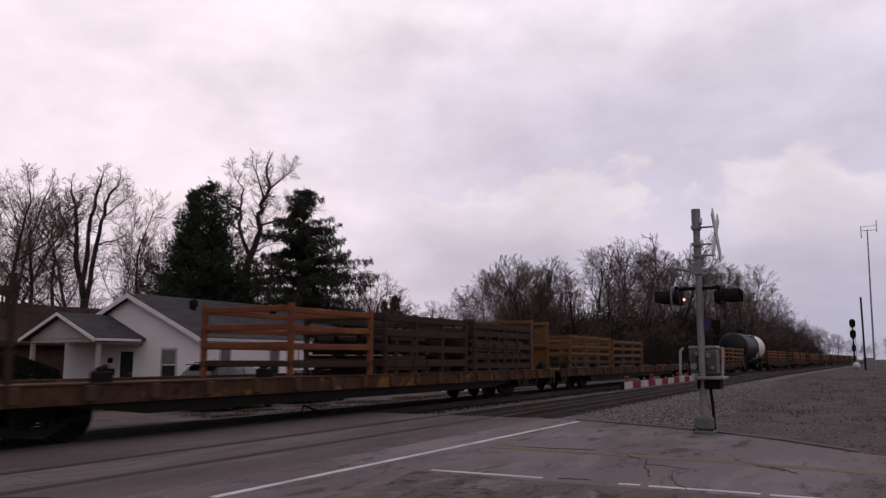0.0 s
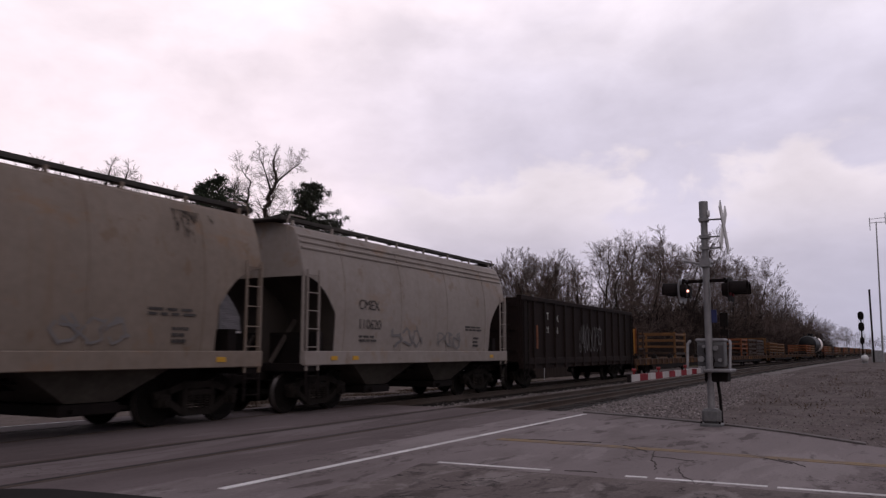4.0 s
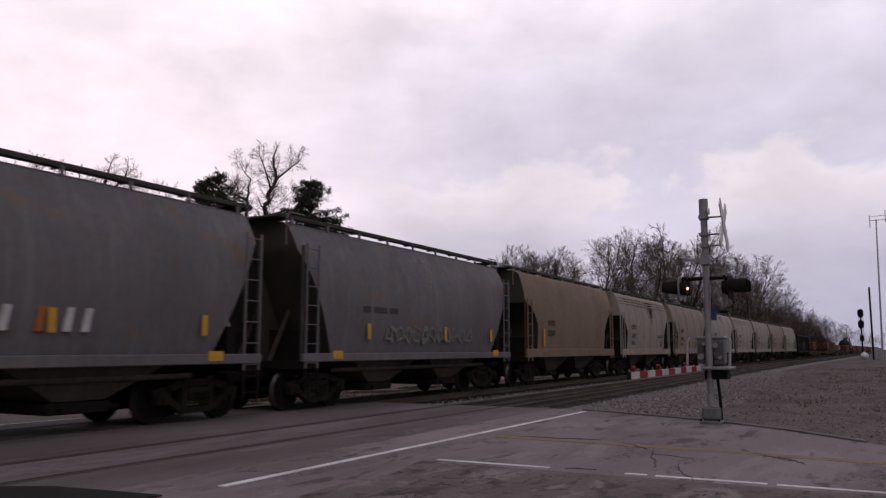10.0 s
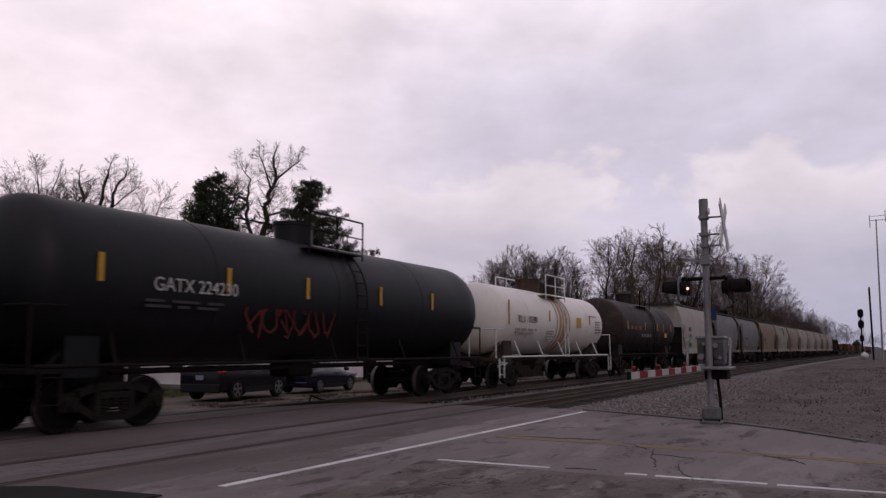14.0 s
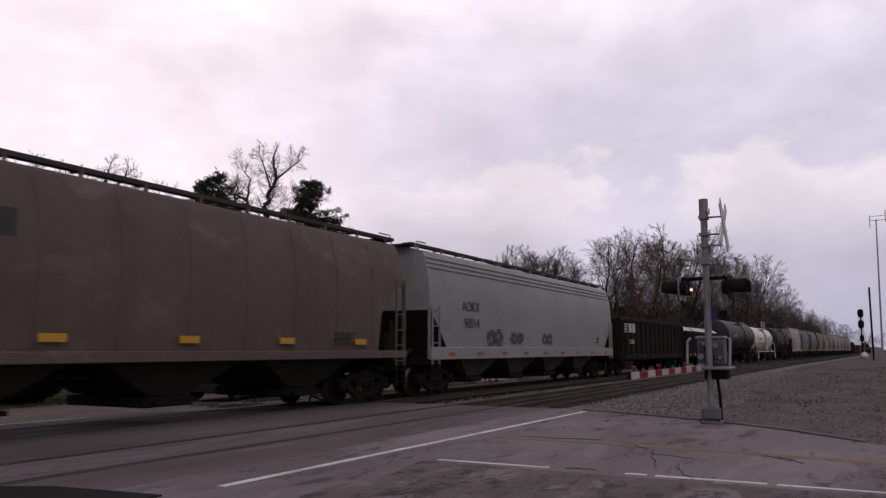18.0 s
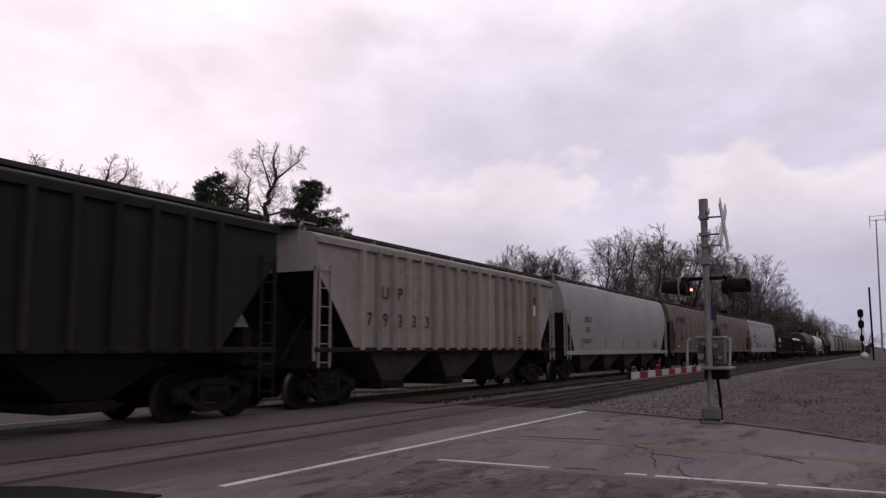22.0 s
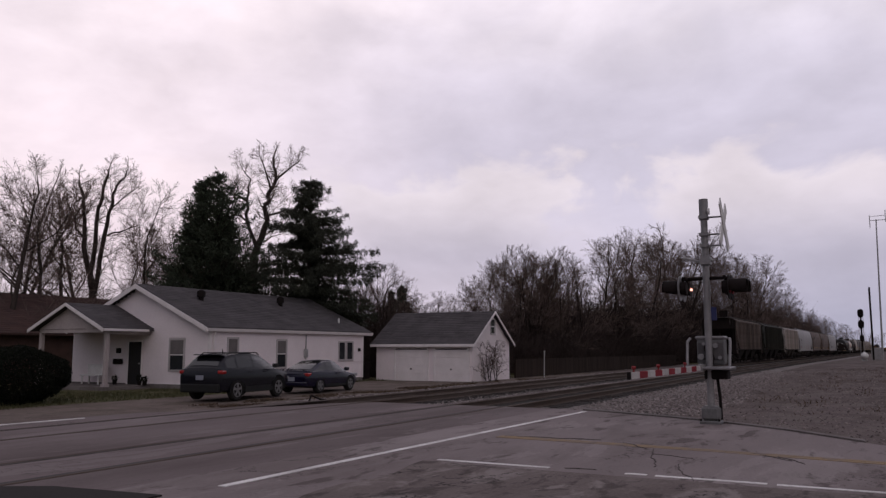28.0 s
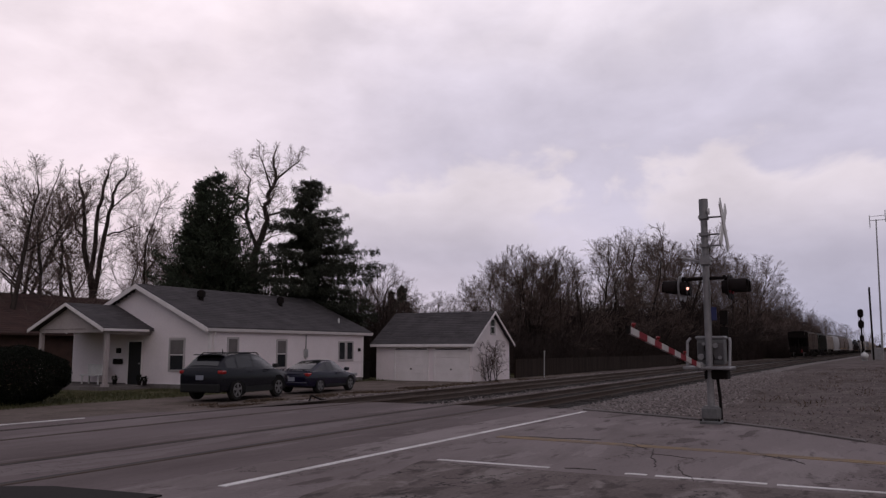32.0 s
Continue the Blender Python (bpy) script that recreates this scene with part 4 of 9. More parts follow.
def gondola(label, L, paint, z0=1.05, z1=2.75, ribs=14, half=1.55, gap=0.6, thick=0.06, floor_z=1.15, deep=False):
    car = car_base("gondola_car", label)
    hx = L / 2 - gap
    for s in (-1, 1):
        bm = bmesh.new()
        box(bm, -hx, hx, s * half - thick / 2, s * half + thick / 2, z0 - (0.35 if deep else 0.25), z1)
        part("side_wall", bm, paint, car)
        bm = bmesh.new()
        rbox(bm, -hx - 0.05, hx + 0.05, s * half - 0.10, s * half + 0.10, z1 - 0.08, z1 + 0.10, 0.02)
        part("top_chord", bm, paint, car)
        bm = bmesh.new()
        rbox(bm, -hx, hx, s * half - 0.09, s * half + 0.09, z0 - 0.2, z0 + 0.05, 0.02)
        part("side_sill", bm, paint, car)
        bm = bmesh.new()
        box(bm, s * hx - 0.04, s * hx + 0.04, -half + 0.03, half - 0.03, z0 - 0.1, z1)
        part("end_wall", bm, paint, car)
        bm = bmesh.new()
        for z in (z0 + 0.35, (z0 + z1) / 2, z1 - 0.25):
            box(bm, s * hx - 0.10, s * hx + 0.10, -half + 0.08, half - 0.08, z - 0.06, z + 0.06)
        part("end_stiffener", bm, paint, car)
    b0 = bmesh.new()
    prism(b0, [(-0.10, 0.02), (-0.075, -0.11), (0.075, -0.11), (0.10, 0.02)], "z", z0 - (0.35 if deep else 0.15), z1 - 0.06)
    rme = mesh(b0, "rib", paint)
    for s in (-1, 1):
        for i in range(ribs):
            part("rib", rme, paint, car, at=pose(-hx + 0.12 + (2 * hx - 0.24) * i / (ribs - 1), s * half, 0, 0, 0, 0 if s < 0 else 180))
        ladder(car, s * (hx - 0.3), -half - 0.14, 0.45, z1 - 0.1, BLACK, 0.42)
        ladder(car, s * (hx + 0.13), -half + 0.35, 1.0, z1 - 0.05, BLACK, 0.4)
    bm = bmesh.new()
    box(bm, -hx + 0.05, hx - 0.05, -half + 0.04, half - 0.04, z0 - 0.1, floor_z)
    box(bm, -L / 2 + 0.5, L / 2 - 0.5, -0.33, 0.33, 0.72, z0 - 0.05)
    part("floor", bm, BLACK, car)
    running_gear(car, L, gap + 1.55)
    return car


def rack(car, x0, x1, m, z0=1.0, h=1.65, rails=4, posts=4, half=1.35, braces=True, pw=0.065, rw=0.07):
    """An open load rack of timbers between stakes, on the deck of a flat car."""
    rk = new("load_rack")
    rk.parent = car
    for s in (-1, 1):
        for i in range(posts):
            x = x0 + (x1 - x0) * i / (posts - 1)
            bm = bmesh.new()
            rbox(bm, x - pw, x + pw, s * half - pw, s * half + pw, z0 - 0.03, z0 + h + 0.02, 0.015)
            part("post", bm, m, rk)
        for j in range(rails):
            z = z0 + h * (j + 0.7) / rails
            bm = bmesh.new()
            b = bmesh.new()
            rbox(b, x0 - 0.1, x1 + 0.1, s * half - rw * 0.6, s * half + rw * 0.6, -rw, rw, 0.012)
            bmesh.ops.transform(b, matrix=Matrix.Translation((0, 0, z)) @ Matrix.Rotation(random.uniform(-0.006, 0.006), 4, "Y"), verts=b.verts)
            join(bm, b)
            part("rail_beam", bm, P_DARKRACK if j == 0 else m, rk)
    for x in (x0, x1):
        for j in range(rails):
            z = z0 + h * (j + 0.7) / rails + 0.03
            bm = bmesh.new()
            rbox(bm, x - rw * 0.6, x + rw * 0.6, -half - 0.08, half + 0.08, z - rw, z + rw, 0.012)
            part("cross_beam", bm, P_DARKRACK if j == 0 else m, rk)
    return tagged(rk, "open load rack of weathered beams")


def panels_stack(car, x0, x1, m, z0=1.0, n=5, half=1.3):
    """Stacked track panels or timbers."""
    st = new("stacked_load")
    st.parent = car
    rng = random.Random(int(x0 * 10))
    for j in range(n):
        z = z0 + 0.28 * j
        bm = bmesh.new()
        for y in (-half, -0.45, 0.45, half):
            rbox(bm, x0 + rng.uniform(-0.2, 0.2), x1 + rng.uniform(-0.2, 0.2), y - 0.08, y + 0.08, z + 0.12, z + 0.26, 0.015)
        k = x0 + 0.2
        while k < x1:
            box(bm, k, k + 0.16, -half - 0.15, half + 0.15, z, z + 0.12)
            k += rng.uniform(0.6, 1.1)
        part("layer", bm, m, st)
    return tagged(st, "stacked dark timbers and panels")


def flat_car(label, L=28.4, deck=0.97):
    car = car_base("flat_car", label)
    hx = L / 2 - 0.45
    bm = bmesh.new()
    box(bm, -hx, hx, -1.42, 1.42, deck - 0.10, deck)
    part("deck", bm, P_DECK, car, "rusty steel deck")
    for s in (-1, 1):
        bm = bmesh.new()
        box(bm, -hx, hx, s * 1.45 - 0.05, s * 1.45 + 0.05, deck - 0.29, deck + 0.04)
        sill = part("side_sill", bm, P_DECK, car, "worn yellow and rust side sill")
        bm = bmesh.new()
        box(bm, -hx, hx, s * 1.47 - 0.06, s * 1.47 + 0.06, deck + 0.04, deck + 0.065)
        part("sill_lip", bm, P_RUST, sill, "pale worn lip of the deck")
        bm = bmesh.new()
        prism(bm, [(hx - 4.2, deck - 0.29), (hx - 6.2, deck - 0.52), (-hx + 6.2, deck - 0.52), (-hx + 4.2, deck - 0.29)], "y", s * 1.40 - 0.04, s * 1.40 + 0.04)
        part("sill_web", bm, BLACK, car, "black fish-belly sill")
        b0 = bmesh.new()
        rbox(b0, -0.09, 0.09, -0.09, 0.02, deck - 0.24, deck + 0.03, 0.015)
        me = mesh(b0, "stake_pocket", P_RUST)
        for i in range(20):
            part("stake_pocket", me, P_RUST, car, at=pose(-hx + 0.7 + (2 * hx - 1.4) * i / 19, s * 1.50, 0, 0, 0, 0 if s < 0 else 180))
    bm = bmesh.new()
    box(bm, -hx, hx, -0.40, 0.40, 0.60, deck - 0.10)
    part("centre_sill", bm, BLACK, car)
    for s in (-1, 1):
        bm = bmesh.new()
        tube(bm, [(s * (hx + 0.1), -0.9, 0.85), (s * (hx + 0.35), -0.8, 0.52), (s * (hx + 0.9), -0.6, 0.40), (s * (hx + 1.1), -0.4, 0.55)], 0.035, 8)
        part("air_hose", bm, BLACK, car)
        ladder(car, s * (hx - 0.3), -1.48, 0.40, deck - 0.1, P_YELLOW, 0.4, 2, "step")
    for i, x in enumerate(np.linspace(-hx + 1, hx - 1, 7)):
        bm = bmesh.new()
        rbox(bm, x - 0.16, x + 0.16, -1.40, -1.12, deck, deck + 0.26, 0.03)
        tube(bm, [(x - 0.1, -1.25, deck + 0.26), (x + 0.1, -1.25, deck + 0.32)], 0.06, 8)
        part("winch", bm, BLACK, car)
    running_gear(car, L, 4.6)
    return car


def bulkhead(car, x, m, h=2.1, half=1.4, deck=0.97):
    bm = bmesh.new()
    box(bm, x - 0.03, x + 0.03, -half, half, deck + 0.05, deck + h - 0.05)
    wall = part("bulkhead", bm, m, car, "painted steel end bulkhead")
    for y in np.linspace(-half + 0.08, half - 0.08, 5):
        bm = bmesh.new()
        rbox(bm, x - 0.09, x + 0.09, y - 0.07, y + 0.07, deck, deck + h, 0.012)
        part("stake", bm, m, wall)
    for z in (deck + 0.1, deck + h * 0.5, deck + h - 0.08):
        bm = bmesh.new()
        rbox(bm, x - 0.12, x + 0.12, -half, half, z - 0.07, z + 0.07, 0.012)
        part("crossbar", bm, m, wall)


CARS = []   # every car with the place of its middle at 12 s


def joints(i):
    return (-188.1, -170.6, -152.3, -134.95, -114.8, -97.75, -80.3, -60.25, -43.95, -26.15, -8.5, 6.6, 21.9, 34.0, 47.35, 60.6, 73.8, 86.1,
            98.6, 111.1, 123.35, 135.5, 148.2, 161.1, 177.7, 205.7, 234.3, 262.6, 290.6, 308.0)[i]


def place_car(car, i, n=1):
    CARS.append((car, (joints(i) + joints(i + n)) / 2, joints(i + n) - joints(i)))


def length(i):
    return joints(i + 1) - joints(i)


def build_train():
    # the last cars: ribbed grain hoppers
    c = hopper("faded brown ribbed covered hopper, last in the train", length(0), P_OLD, bays=3, ribs=15, bulge=0.0, eave=4.08, sill=(1.36, 1.48), sill_paint=BAY_DARK, recess_mat=BLACK, run=1.7, open_z=3.35, dark_ends=P_OLD_END, rib_paint=P_OLD_RIB)
    hx = length(0) / 2 - 0.72
    bm = bmesh.new()
    rbox(bm, -hx - 0.64, -hx - 0.48, -0.66, -0.48, 0.92, 1.18, 0.03)
    rbox(bm, -hx - 0.62, -hx - 0.50, -0.63, -0.51, 1.18, 1.46, 0.03)
    part("rear_marker", bm, RED_LAMP, c, "red end-of-train marker")
    for y in (-1.3, 1.3):
        bm = bmesh.new()
        tube(bm, [(-hx - 0.15, y, 1.1), (-hx - 0.15, y, 4.25)], 0.03, 6)
        part("end_handrail", bm, BLACK, c)
    for z, y0, y1 in ((1.86, 0.25, 1.62), (1.20, 0.2, 1.62)):
        bm = bmesh.new()
        box(bm, -hx - 0.19, -hx - 0.11, y0, y1, z - 0.05, z + 0.05)
        part("end_crossbar", bm, BLACK, c)
    bm = bmesh.new()
    tube(bm, [(-hx - 0.25, 1.1, 4.2), (-hx - 0.25, 1.1, 4.50), (-hx + 0.35, 1.1, 4.54), (-hx + 0.9, 1.1, 4.44)], 0.025, 6)
    part("roof_grab_rail", bm, BLACK, c)
    bars(c, 3.9, 1.78, 0.9, 0.28, -1.572, LETTER_W, lines=1)
    bars(c, -2.6, 2.28, 0.3, 0.12, -1.572, LETTER_W, lines=1)
    place_car(c, 0)
    c = hopper("dark green ribbed covered hopper with orange reflectors", length(1), P_GREEN, bays=3, ribs=17, rib_paint=P_GREEN_RIB, bay_paint=BLACK, bulge=0.0, eave=4.08, sill=(1.36, 1.48), sill_paint=BAY_DARK, recess_mat=BLACK, run=1.6, open_z=3.3)
    reflectors(c, np.linspace(-6.6, 6.6, 9), 1.65, -1.63, ORANGE_MARK, 0.4, 0.09)
    place_car(c, 1)
    c = hopper("weathered cream ribbed covered hopper with rust streaks", length(2), P_UP, bays=3, ribs=17, rib_paint=P_UP_RIB, bay_paint=BAY_DIM, bulge=0.0, eave=4.08, sill=(1.36, 1.48), sill_paint=BAY_DARK, recess_mat=BLACK, run=1.6, open_z=3.3)
    for i, ch in enumerate("79333"):
        words("number", ch, LETTER, c, pose(-5.68 + i * 0.763, -1.575, 2.05, 90), 0.5)
    for x, ch in ((-4.92, "U"), (-4.15, "P")):
        words("mark", ch, LETTER, c, pose(x, -1.575, 2.78, 90), 0.5)
    bm = bmesh.new()
    box(bm, 5.52, 5.95, -1.58, -1.56, 3.15, 3.45)
    part("placard", bm, mat("faded_purple_placard", (0.06, 0.045, 0.10), (0.10, 0.08, 0.13), rough=0.7), c)
    bm = bmesh.new()
    box(bm, 5.55, 5.92, -1.58, -1.56, 2.72, 3.1)
    part("placard", bm, WHITE, c, "blank white placard")
    bars(c, 3.9, 1.9, 0.5, 0.35, -1.63, LETTER)
    rusted = mat("rust_stained_cream_paint", (0.34, 0.255, 0.175), (0.20, 0.12, 0.07), rough=0.8, scale=0.8, fine=6, streak=0.9, streak_col=(0.15, 0.07, 0.03))
    gap = (length(2) - 1.44 - 3.7) / 16
    for k in (15, 16):
        x = -(length(2) - 1.44) / 2 + 1.85 + gap * k
        bm = bmesh.new()
        box(bm, x - gap + 0.08, x - 0.08, -1.562, -1.545, 1.50, 3.95)
        part("rust_stained_panel", bm, rusted, c, "side panel stained with rust")
    place_car(c, 2)
    c = hopper("pale grey smooth covered hopper with four bays", length(3), P_WHITE, bays=4, eave=4.22, bulge=0.14, run=1.35, open_z=3.0, sill=(1.18, 1.36))
    words("mark", "DCLX", LETTER, c, pose(-6.2, side_y(2.8, bulge=0.14, eave=4.22, sill0=1.18), 2.66, 90), 0.38)
    words("number", "7436", LETTER, c, pose(-6.25, side_y(2.3, bulge=0.14, eave=4.22, sill0=1.18), 2.20, 90), 0.36)
    bars(c, -6.9, 1.9, 1.2, 0.2, -1.575, P_SLATE, lines=2)
    bars(c, 6.3, 1.9, 0.45, 0.4, -1.575, LETTER)
    reflectors(c, (-7.2, -3.6, -0.5, 2.6, 5.6), 1.72, -1.58, ORANGE_MARK, 0.5, 0.05)
    place_car(c, 3)
    for i, seed in ((4, 5), (5, 8)):
        c = hopper("taupe covered hopper with three bays and a striped emblem", length(i), P_BROWN, bays=3, eave=4.24, bulge=0.18, run=1.2, open_z=3.2, seams=9, sill=(1.2, 1.4))
        hl = length(i) / 2
        for k in range(4):
            bm = bmesh.new()
            y = side_y(3.32, bulge=0.18, sill0=1.2)
            box(bm, -hl + 2.45 + 0.06 * k, -hl + 3.9, y - 0.004, y + 0.02, 3.05 + 0.155 * k, 3.13 + 0.155 * k)
            part("emblem_stripe", bm, LETTER, c)
        for q in (0, 0.62):
            bm = bmesh.new()
            prism(bm, [(-hl + 4.0 + q, 3.03), (-hl + 4.5 + q, 3.03), (-hl + 4.5 + q, 3.61), (-hl + 4.0 + q, 3.61)], "y", y - 0.004, y + 0.02)
            part("emblem_block", bm, LETTER, c)
        bars(c, -hl + 3.6, 2.62, 0.9, 0.7, side_y(2.4, bulge=0.18, sill0=1.2), LETTER, lines=2)
        bars(c, hl - 4.0, 1.85, 0.8, 0.3, -1.57, LETTER)
        reflectors(c, np.linspace(-5.8, 5.8, 5), 1.62, -1.575, REFLECT, 0.14, 0.5)
        place_car(c, i)
    c = hopper("clean pale grey covered hopper with four bays and graffiti", length(6), P_WHITE, bays=4, eave=4.26, bulge=0.12, run=1.35, open_z=2.6, sill=(1.12, 1.50), corrug=3)
    Y = side_y(2.6, bulge=0.12, eave=4.26)
    words("mark", "AOKX", LETTER, c, pose(-6.55, Y, 2.66, 90), 0.46)
    words("number", "90014", LETTER, c, pose(-6.5, Y, 2.12, 90), 0.46)
    for x, w, h in ((-5.3, 1.2, 0.62), (-3.3, 1.1, 0.45), (-0.15, 1.0, 0.45)):
        for k in range(3):
            graffiti(c, x + 0.06 * k, 1.84, w, h, side_y(1.9, bulge=0.12, eave=4.26) - 0.002 * k, GRAF_DARK, int(x * 10) + 7 * k)
    bars(c, 6.9, 1.95, 0.35, 0.3, side_y(1.9, bulge=0.12, eave=4.26), LETTER, lines=2)
    reflectors(c, np.linspace(-8.0, 8.0, 9), 1.29, -1.63, ORANGE_MARK, 0.10, 0.42)
    place_car(c, 6)
    c = gondola("black ribbed gondola car with a striped emblem", length(7), P_GON, z0=1.1, z1=3.0, ribs=15, deep=False)
    hl = length(7) / 2
    for k in range(4):
        bm = bmesh.new()
        box(bm, -hl + 1.15 + 0.05 * k, -hl + 1.75, -1.70, -1.66, 2.32 + 0.13 * k, 2.39 + 0.13 * k)
        part("emblem_stripe", bm, LETTER_W, c)
    for q in (0.9, 1.6):
        bm = bmesh.new()
        box(bm, -hl + 1.2 + q, -hl + 1.7 + q, -1.70, -1.66, 2.32, 2.80)
        part("emblem_block", bm, LETTER_W, c)
    words("number", "210421", LETTER_W, c, pose(-hl + 2.75, -1.67, 1.72, 90), 0.36)
    place_car(c, 7)
    c = gondola("rusty black gondola car carrying covered steel coils", length(8), P_GON, z0=1.1, z1=2.62, ribs=16)
    reflectors(c, np.linspace(-7.5, 7.5, 9), 1.05, -1.66, REFLECT, 0.14, 0.42)
    bars(c, 5.3, 1.9, 0.4, 0.4, -1.6, LETTER_W)
    graffiti(c, 1.2, 1.6, 2.0, 0.6, -1.66, GRAF[2], 77)
    for x in (-6.2, -4.2, -1.0, 1.0, 4.2, 6.2):
        bm = bmesh.new()
        prof = [(1.25 * math.cos(a), 2.2 + 0.95 * math.sin(a)) for a in np.linspace(0, math.pi, 14)]
        prism(bm, prof, "x", x - 0.85, x + 0.85)
        part("coil_cover", bm, WHITE, c, "pale arched coil cover", smooth=True)
    place_car(c, 8)
    c = tank_car("glossy black tank car with yellow reflectors and red graffiti", length(9), P_TANKB, r=1.50, cz=2.68, over=0.5, dome_x=0.45)
    words("number", "GATX 224230", LETTER_W, c, pose(-4.75, -1.515, 2.52, 90), 0.37)
    bars(c, -6.0, 2.36, 2.4, 0.2, -1.485, P_DGREY, lines=2)
    graffiti(c, -3.3, 2.12, 3.1, 0.95, -1.445, mat("dark_red_spray_paint", (0.13, 0.02, 0.022), (0.07, 0.014, 0.015), rough=0.7), 21)
    for x in (-7.0, -3.9, -1.3, 1.85, 4.7):
        reflectors(c, (x,), 2.85, -1.505, REFLECT, 0.5, 0.11)
    place_car(c, 9)
    stain = mat("rust_spill", (0.40, 0.20, 0.09), (0.55, 0.42, 0.33), rough=0.7, scale=2.5, fine=12, streak=0.6, streak_col=(0.30, 0.13, 0.05))
    c = tank_car("white tank car stained with rust below its hatch", length(10), P_TANKW, r=1.35, cz=2.58, white=True, over=1.0, band=[(0.42, 0.55, stain), (-0.5, 0.14, stain), (1.05, 0.16, stain), (-0.1, 0.28, stain)])
    words("number", "TILX 110389", LETTER, c, pose(-3.78, -1.362, 2.46, 90), 0.37)
    for x, z, w, h, y, n in ((-4.9, 2.23, 2.1, 0.26, -1.315, 2), (-1.6, 2.2, 1.0, 0.45, -1.305, 4), (4.7, 2.75, 0.9, 0.6, -1.350, 5), (3.9, 3.0, 1.4, 0.2, -1.305, 2)):
        bars(c, x, z, w, h, y, FADED_LETTER, lines=n)
    reflectors(c, (2.25,), 2.63, -1.382, REFLECT, 0.42, 0.6)
    for x in (-5.6, -1.4, 3.9):
        reflectors(c, (x,), 2.80, -1.355, AMBER, 0.9 if x < -5 else 0.45, 0.11)
    place_car(c, 10)
    c = tank_car("dark sooty tank car with orange lettering", length(11), P_TANKD, r=1.5, cz=2.70, over=0.95)
    bars(c, -5.2, 2.72, 2.9, 0.36, -1.50, P_ORANGE, lines=1)
    bars(c, -2.2, 2.30, 2.3, 0.3, -1.455, P_SLATE, lines=1)
    reflectors(c, (3.6,), 2.3, -1.47, REFLECT, 0.3, 0.6)
    for x in (-5.2, -1.5, 1.4, 3.0, 5.0):
        reflectors(c, (x,), 2.75, -1.51, REFLECT, 0.45, 0.09)
    place_car(c, 11)
    c = hopper("white two-bay covered hopper with yellow reflectors", length(12), P_CREAM, bays=2, run=1.1, open_z=2.95, round_end=False)
    words("mark", "PNEX", LETTER, c, pose(-2.9, side_y(2.7), 2.72, 90), 0.40)
    words("number", "60710", LETTER, c, pose(-2.85, side_y(2.2), 2.20, 90), 0.40)
    bars(c, -3.4, 1.9, 0.9, 0.3, -1.58, LETTER)
    reflectors(c, np.linspace(-4.1, 4.1, 6), 1.78, -1.575, REFLECT, 0.5, 0.09)
    place_car(c, 12)
    for i in (13, 14):
        c = hopper("slate grey two-bay covered hopper with graffiti", length(i), P_SLATE, bays=2, run=1.3, open_z=3.75, round_end=False, bulge=0.34, dark_ends=P_DGREY, sill=(1.14, 1.34))
        bars(c, -3.4, 2.55, 2.3, 0.26, side_y(2.5, bulge=0.34), LETTER if i == 13 else P_DGREY, lines=1)
        if i == 13:
            for x, m in ((-1.1, ORANGE_MARK), (0.75, ORANGE_MARK), (0.15, LETTER_W), (1.25, LETTER_W), (1.6, LETTER_W)):
                bm = bmesh.new()
                prism(bm, [(x, 1.72), (x + 0.13, 1.72), (x + 0.20, 2.12), (x + 0.07, 2.12)], "y", side_y(1.9, bulge=0.34) - 0.03, side_y(1.9, bulge=0.34) + 0.02)
                part("slanted_mark", bm, m, c)
        else:
            faint = mat("faint_greenish_spray_paint", (0.17, 0.185, 0.14), (0.21, 0.19, 0.19), rough=0.8)
            graffiti(c, -2.3, 1.86, 5.2, 0.55, side_y(1.85, bulge=0.34) - 0.02, faint, 30 + i)
        reflectors(c, (-4.6, 4.6), 1.3, -1.63, REFLECT, 0.2, 0.4)
        reflectors(c, (-3.2, 1.0, 4.3), 1.9, -1.60, REFLECT, 0.4, 0.14)
        smear(c, 0.2, 0.8, 1.7, 4, 40 + i, lambda z: side_y(z, bulge=0.34), pale=True)
        bm = bmesh.new()
        tube(bm, [(-4.3, -1.25, 0.92), (4.3, -1.25, 0.92)], 0.055, 8)
        part("unloading_pipe", bm, BAY_DIM, c, "dusty unloading pipe under the car")
        place_car(c, i)
    c = hopper("rusty tan two-bay covered hopper", length(15), P_TAN, bays=2, run=1.25, open_z=3.2, bulge=0.16, dark_ends=P_RUST, gap=0.92)
    bars(c, -3.3, 2.6, 0.9, 0.8, side_y(2.5, bulge=0.16), LETTER, lines=2)
    reflectors(c, (-3.9,), 1.9, -1.60, REFLECT, 0.7, 0.14)
    place_car(c, 15)
    # the row of pale cement hoppers
    for k, i in enumerate(range(16, 23)):
        pt = P_LIGHT[(k * 2 + (k > 2)) % 3] if k != 0 else P_LIGHT[0]
        c = hopper("pale dusty two-bay covered hopper with rust and graffiti", length(i), pt, bays=2, corrug=3 if k in (0, 3, 6) else 0, seams=6 if k == 0 else 4, walk_mat=GRATE)
        Y = side_y(2.5)
        words("mark", "CMEX", LETTER, c, pose(-3.0, Y, 2.52, 90), 0.36)
        words("number", ("56952", "110421", "110377", "110369", "110365", "110402", "110620")[k], LETTER, c, pose(-2.95, side_y(2.1), 2.02, 90), 0.36)
        bars(c, -3.4, 1.85, 0.9, 0.2, side_y(1.8), LETTER, lines=2)
        bars(c, 3.2, 1.9, 0.4, 0.35, side_y(1.8), LETTER, lines=3)
        bars(c, 2.6, 2.25, 1.2, 0.18, side_y(2.2), LETTER, lines=2)
